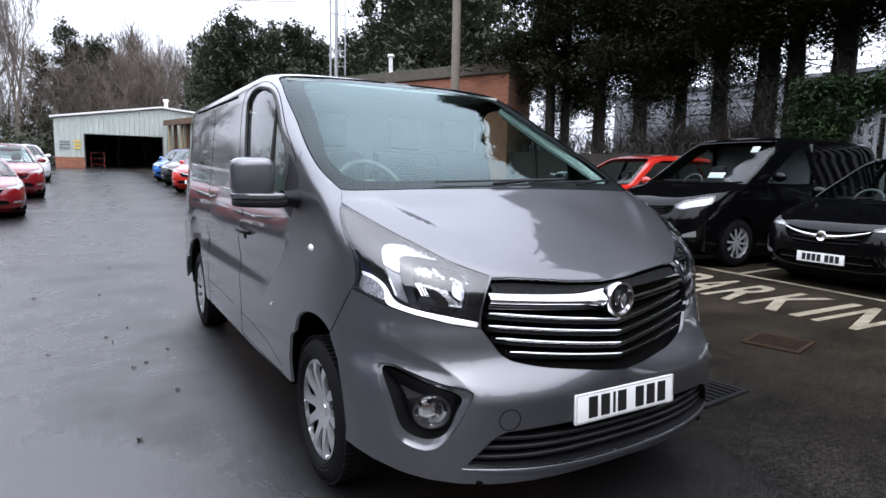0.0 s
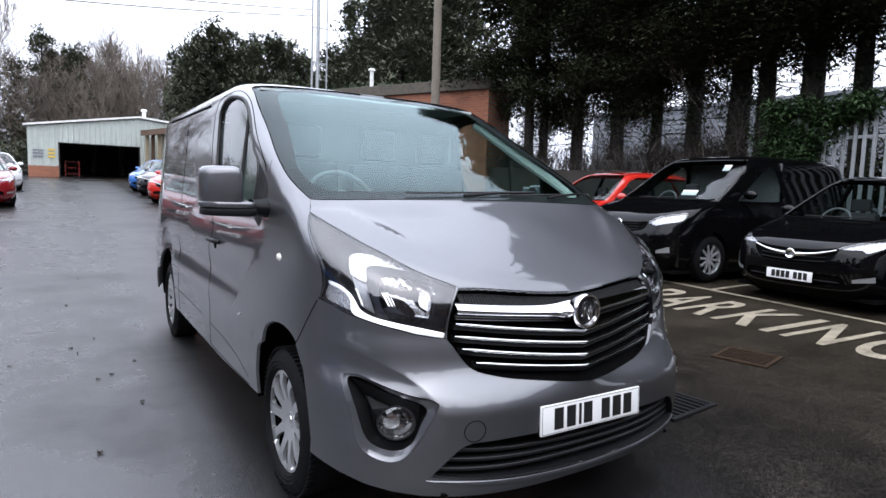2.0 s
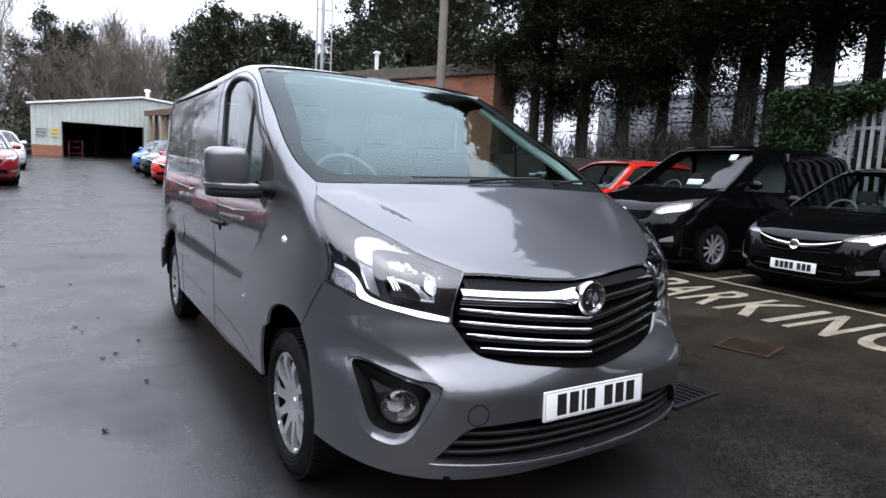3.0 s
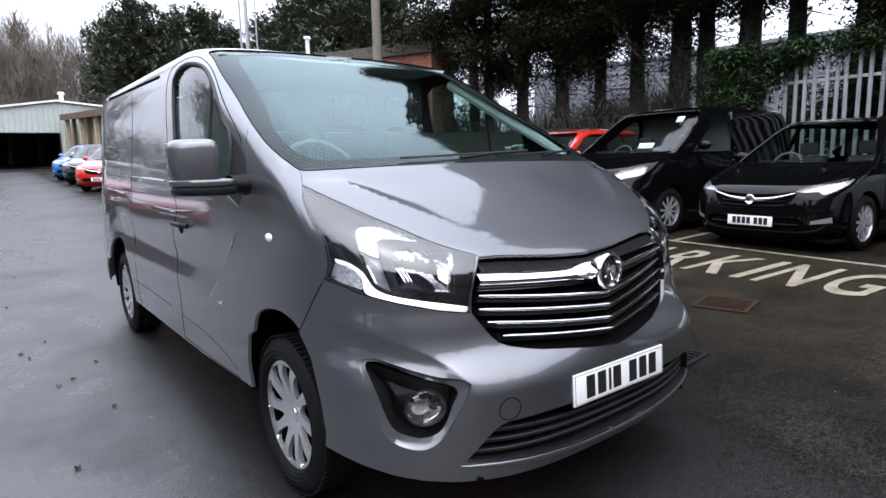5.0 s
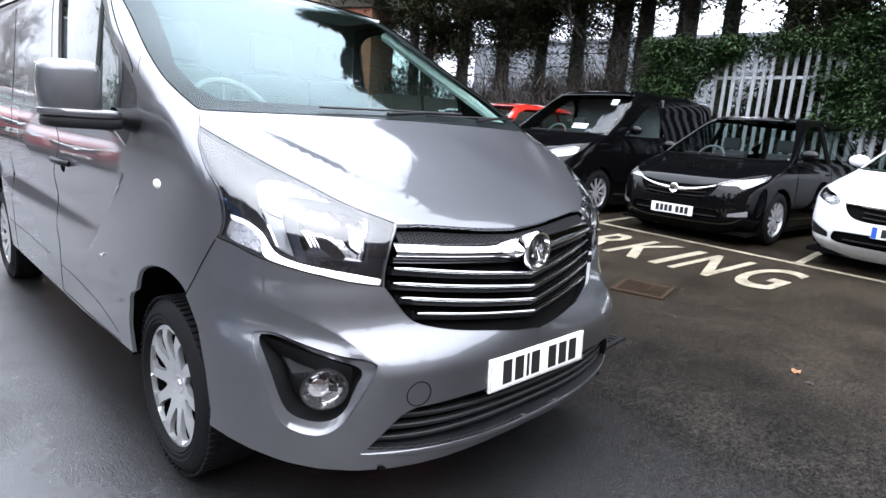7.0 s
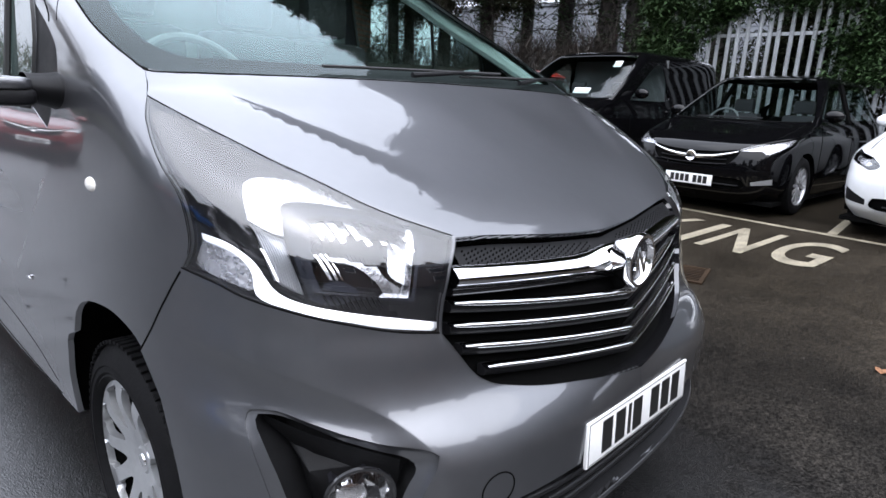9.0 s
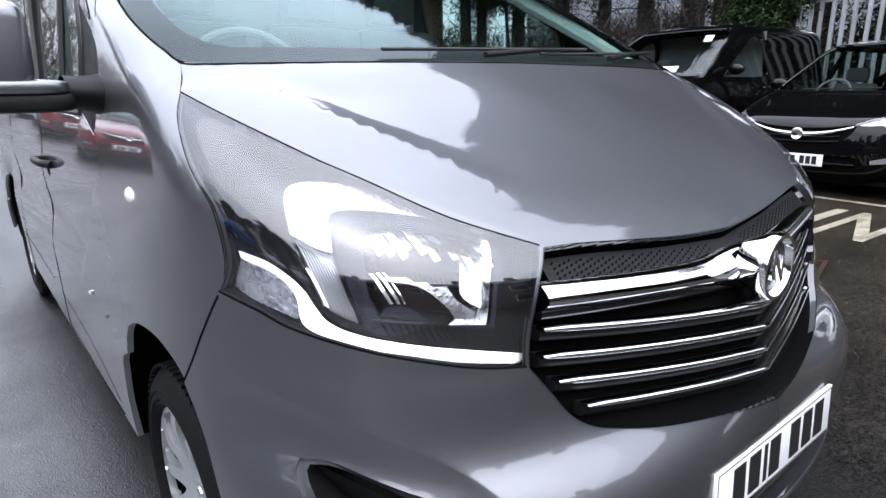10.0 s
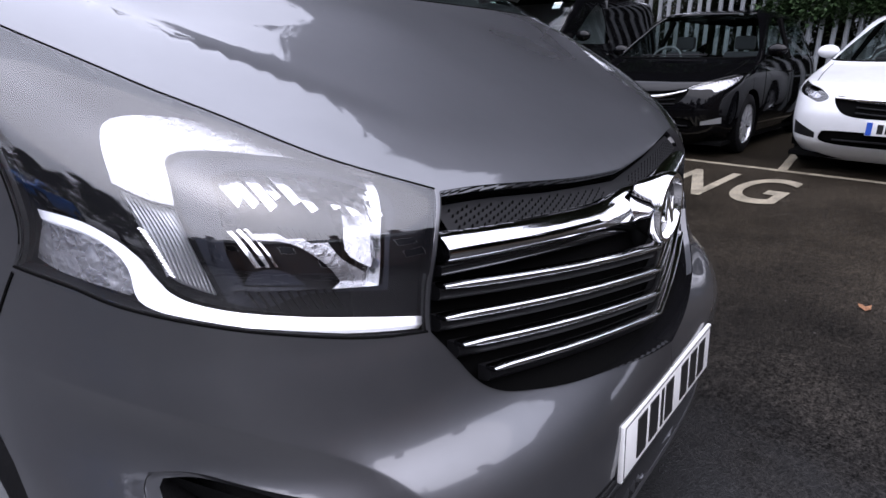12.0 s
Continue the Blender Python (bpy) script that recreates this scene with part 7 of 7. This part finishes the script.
e1, e2 = far_conifer(pose(8.1, 51, 1.4), 11, 12.0, 2.6), far_conifer(pose(11.0, 52, 1.4), 12, 13.4, 3.0)
# evergreens left of x -13 are unseen, added to darken the flank's mirror image
for x, y, s, k in ((9.5, 52, 1.12, 0), (10.2, 54, .95, 1), (12.1, 51, .95, 1), (13.1, 52, 1.02, 1), (14.4, 51, 1.08, 0), (15.6, 52, 1.0, 1), (16.8, 51, .98, 0), (17.9, 51, .82, 1), (-2.6, 57, .98, 0), (-1.2, 58, .80, 1), (.2, 57, .88, 0), (2.9, 59, .72, 1), (18.5, 49, .7, 0), (13.5, 46, .7, 1), (20.5, 47, .9, 0), (17.5, 40, 1.1, 1), (15.5, 34, 1.05, 0), (14.6, 29, 1.0, 1), (14.4, 24.5, .98, 0), (19.0, 30, 1.1, 1),
                   (-17, 52, .9, 1), (-20, 44, .85, 0), (-22, 38, .8, 1)):
    copy_thing((e1, e2)[k], pose(x, y, 1.2, 0, 0, 37 * x)).scale = (s * 1.1, s * 1.1, s)
b1 = sapling(pose(-6.5, 58, 1.5), 31, 11, "bare_tree", "tall leafless winter tree behind the workshop", "bare trees", spread=.5, levels=7, r0=.22, thin=.011)
b2 = sapling(pose(1.5, 58, 1.5), 32, 11, "bare_tree", "tall leafless winter tree behind the workshop", "bare trees", spread=.45, levels=7, r0=.20, thin=.011)
# bare trees left of x -13 also stay out of view, for reflections only
for i, (x, y) in enumerate(((-4.2, 62), (-.5, 56), (.8, 60), (2.6, 56), (3.6, 59), (4.6, 57), (5.6, 60), (6.4, 56), (3.0, 64), (-8.6, 53), (-2.2, 57), (1.9, 62), (-17, 47), (-14, 48), (-15, 40), (-16, 32), (-17, 24), (-17, 16), (-18, 8))):
    copy_thing((b1, b2)[i % 2], pose(x, y, 1.3 if y > 30 else .3, 0, 0, 53 * i)).scale = (1, 1, rng.uniform(.80, 1.04))
for x, y, k in ((-6.1, 52, 1.25), (-1.6, 53, .70), (.6, 53, .66), (2.6, 53, .80), (4.4, 53, .78), (-2.9, 54, .6)):
    copy_thing(b2, pose(x, y, 1.3, 0, 0, 91 * x)).scale = (1, 1, k)
# scrub at the foot of the far trees
spots = [((rng.uniform(-32, 22), rng.uniform(57, 64), 1.2 + 4.6 * rng.random() ** 1.4), (1.8, 1.2, 1.2), 60) for k in range(300)]
scrub = leaf_cloud("far_scrub", spots, .5, mat("brown_scrub", (.075, .062, .035), .9, scale=.3, amount=.5), droop=-.8, seed=41, slim=.12)
tagged(scrub, "brown winter scrub behind the workshop", "scrub", kind="stuff")
spots = [((rng.uniform(-17, -3.6), rng.uniform(47, 55), rng.uniform(.9, 3.4)), (1.6, 1.0, .9), 90) for k in range(110)]
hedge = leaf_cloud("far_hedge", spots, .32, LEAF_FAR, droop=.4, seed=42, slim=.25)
tagged(hedge, "dark evergreen hedge at the end of the yard", "hedge", kind="stuff")
# hedge outside the view, added to close the left side of the yard
spots = [((-14 + rng.uniform(-1.5, 1.5), rng.uniform(-20, 46), rng.uniform(.2, 2.4)), (1.0, 1.6, .8), 40) for k in range(200)]
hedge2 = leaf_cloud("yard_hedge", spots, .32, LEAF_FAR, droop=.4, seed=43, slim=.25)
tagged(hedge2, "dark hedge along the far side of the yard", "hedge", kind="stuff")

# brick terrace that closes the yard behind, as the lamps and the bumper mirror it
SLATE = mat("roof_slate", (.045, .047, .052), .7, scale=2, amount=.3, bump=.4, bump_scale=20)


# brick colour darkened so the mirrored terrace reads as a shaded silhouette
DARK_BRICK = mat("dark_terrace_brick", (.085, .055, .042), .9, scale=3, amount=.35, bump=.4, bump_scale=40)


def terraced_house(m):
    """A two-storey brick house: wall, pitched slate roof, chimney, door and windows."""
    house = thing("terraced_house", m, "two-storey red brick terraced house with slate roof", "house", "terrace behind the yard")
    part("wall", boxed(-3, 3, -8, 0, 0, 5.4), DARK_BRICK, house, flat=True)
    bm = bmesh.new()
    ends = [[bm.verts.new((x, y, z)) for y, z in ((.3, 5.35), (-4, 8.1), (-8.3, 5.35), (-8.3, 5.2), (-4, 7.9), (.3, 5.2))] for x in (-3, 3)]
    for k in range(6):
        bm.faces.new((ends[0][k], ends[0][(k + 1) % 6], ends[1][(k + 1) % 6], ends[1][k]))
    for e in ends:
        bm.faces.new(e)
    bmesh.ops.recalc_face_normals(bm, faces=bm.faces)
    roof = part("roof", bm, SLATE, house, flat=True)
    part("chimney", boxed(1.9, 2.8, -4.5, -3.5, 7.2, 9.1, bevel=.02), DARK_BRICK, roof, flat=True)
    part("door", boxed(-2.4, -1.45, 0, .05, 0, 2.1, bevel=.01), BROWN, house, flat=True)
    for x, z in ((.9, .9), (.9, 3.3), (-1.9, 3.3)):
        window = part("window", boxed(x - .7, x + .7, 0, .06, z, z + 1.4, bevel=.01), WHITE_METAL, house, flat=True)
        part("pane", boxed(x - .62, x + .62, .055, .065, z + .08, z + 1.32), GLOSS_BLACK, window, flat=True)
    return house


home = terraced_house(pose(-22, -10.5, 0))
for i in range(1, 6):
    copy_thing(home, pose(-22 + 6 * i, -10.5, 0))
# unseen evergreen belt on the left, added to block low sky from the van
for i in range(8):
    copy_thing((e1, e2)[i % 2], pose(-16.5 - (i % 2), -11 + 5.2 * i, 0, 0, 0, 47 * i)).scale = (1.0, 1.0, .52 + .07 * (i * 3 % 4))

# ---------------------------------------------------------------- litter on the asphalt
def fallen_leaf(x, y, size, turn, material):
    bm = bmesh.new()
    n = 9
    pts = [(size * (1 + .35 * (k % 2)) * math.cos(2 * math.pi * k / n), size * .62 * (1 + .35 * (k % 2)) * math.sin(2 * math.pi * k / n), .008 + .012 * math.sin(3 * k)) for k in range(n)]
    c = bm.verts.new((0, 0, .012))
    vs = [bm.verts.new(p) for p in pts]
    for k in range(n):
        bm.faces.new((c, vs[k], vs[(k + 1) % n]))
    ob = part("fallen_leaf", bm, material, flat=True)
    ob.matrix_world = pose(x, y, ground_z(x, y), 0, 0, turn)
    tagged(ob, "curled brown fallen leaf on wet asphalt", "leaf", "litter")


LEAF_BROWN = mat("dead_leaf", (.22, .10, .045), .7, scale=20, amount=.4)
LEAF_BLACK = mat("wet_leaf", (.02, .016, .012), .6, scale=20, amount=.4)
PALE_CHIP = mat("pale_grit", (.13, .12, .105), .8)
fallen_leaf(2.14, -.26, .035, 20, LEAF_BROWN)
fallen_leaf(2.02, -.36, .02, 80, LEAF_BLACK)
for k in range(26):
    x, y = rng.uniform(-3.6, -1.1), rng.uniform(.2, 7)
    fallen_leaf(x, y, rng.uniform(.007, .020), rng.uniform(0, 360), LEAF_BLACK)
bm = bmesh.new()
for k in range(760):
    x, y = rng.uniform(1.0, 6.5), rng.uniform(-3, 4)
    s = rng.uniform(.0008, .0036)
    bmesh.ops.create_icosphere(bm, subdivisions=1, radius=s, matrix=Matrix.Translation((x, y, ground_z(x, y) + s * .4)))
chips = part("grit_chips", bm, PALE_CHIP)
tagged(chips, "pale stone chips scattered on the asphalt", "grit", kind="stuff")
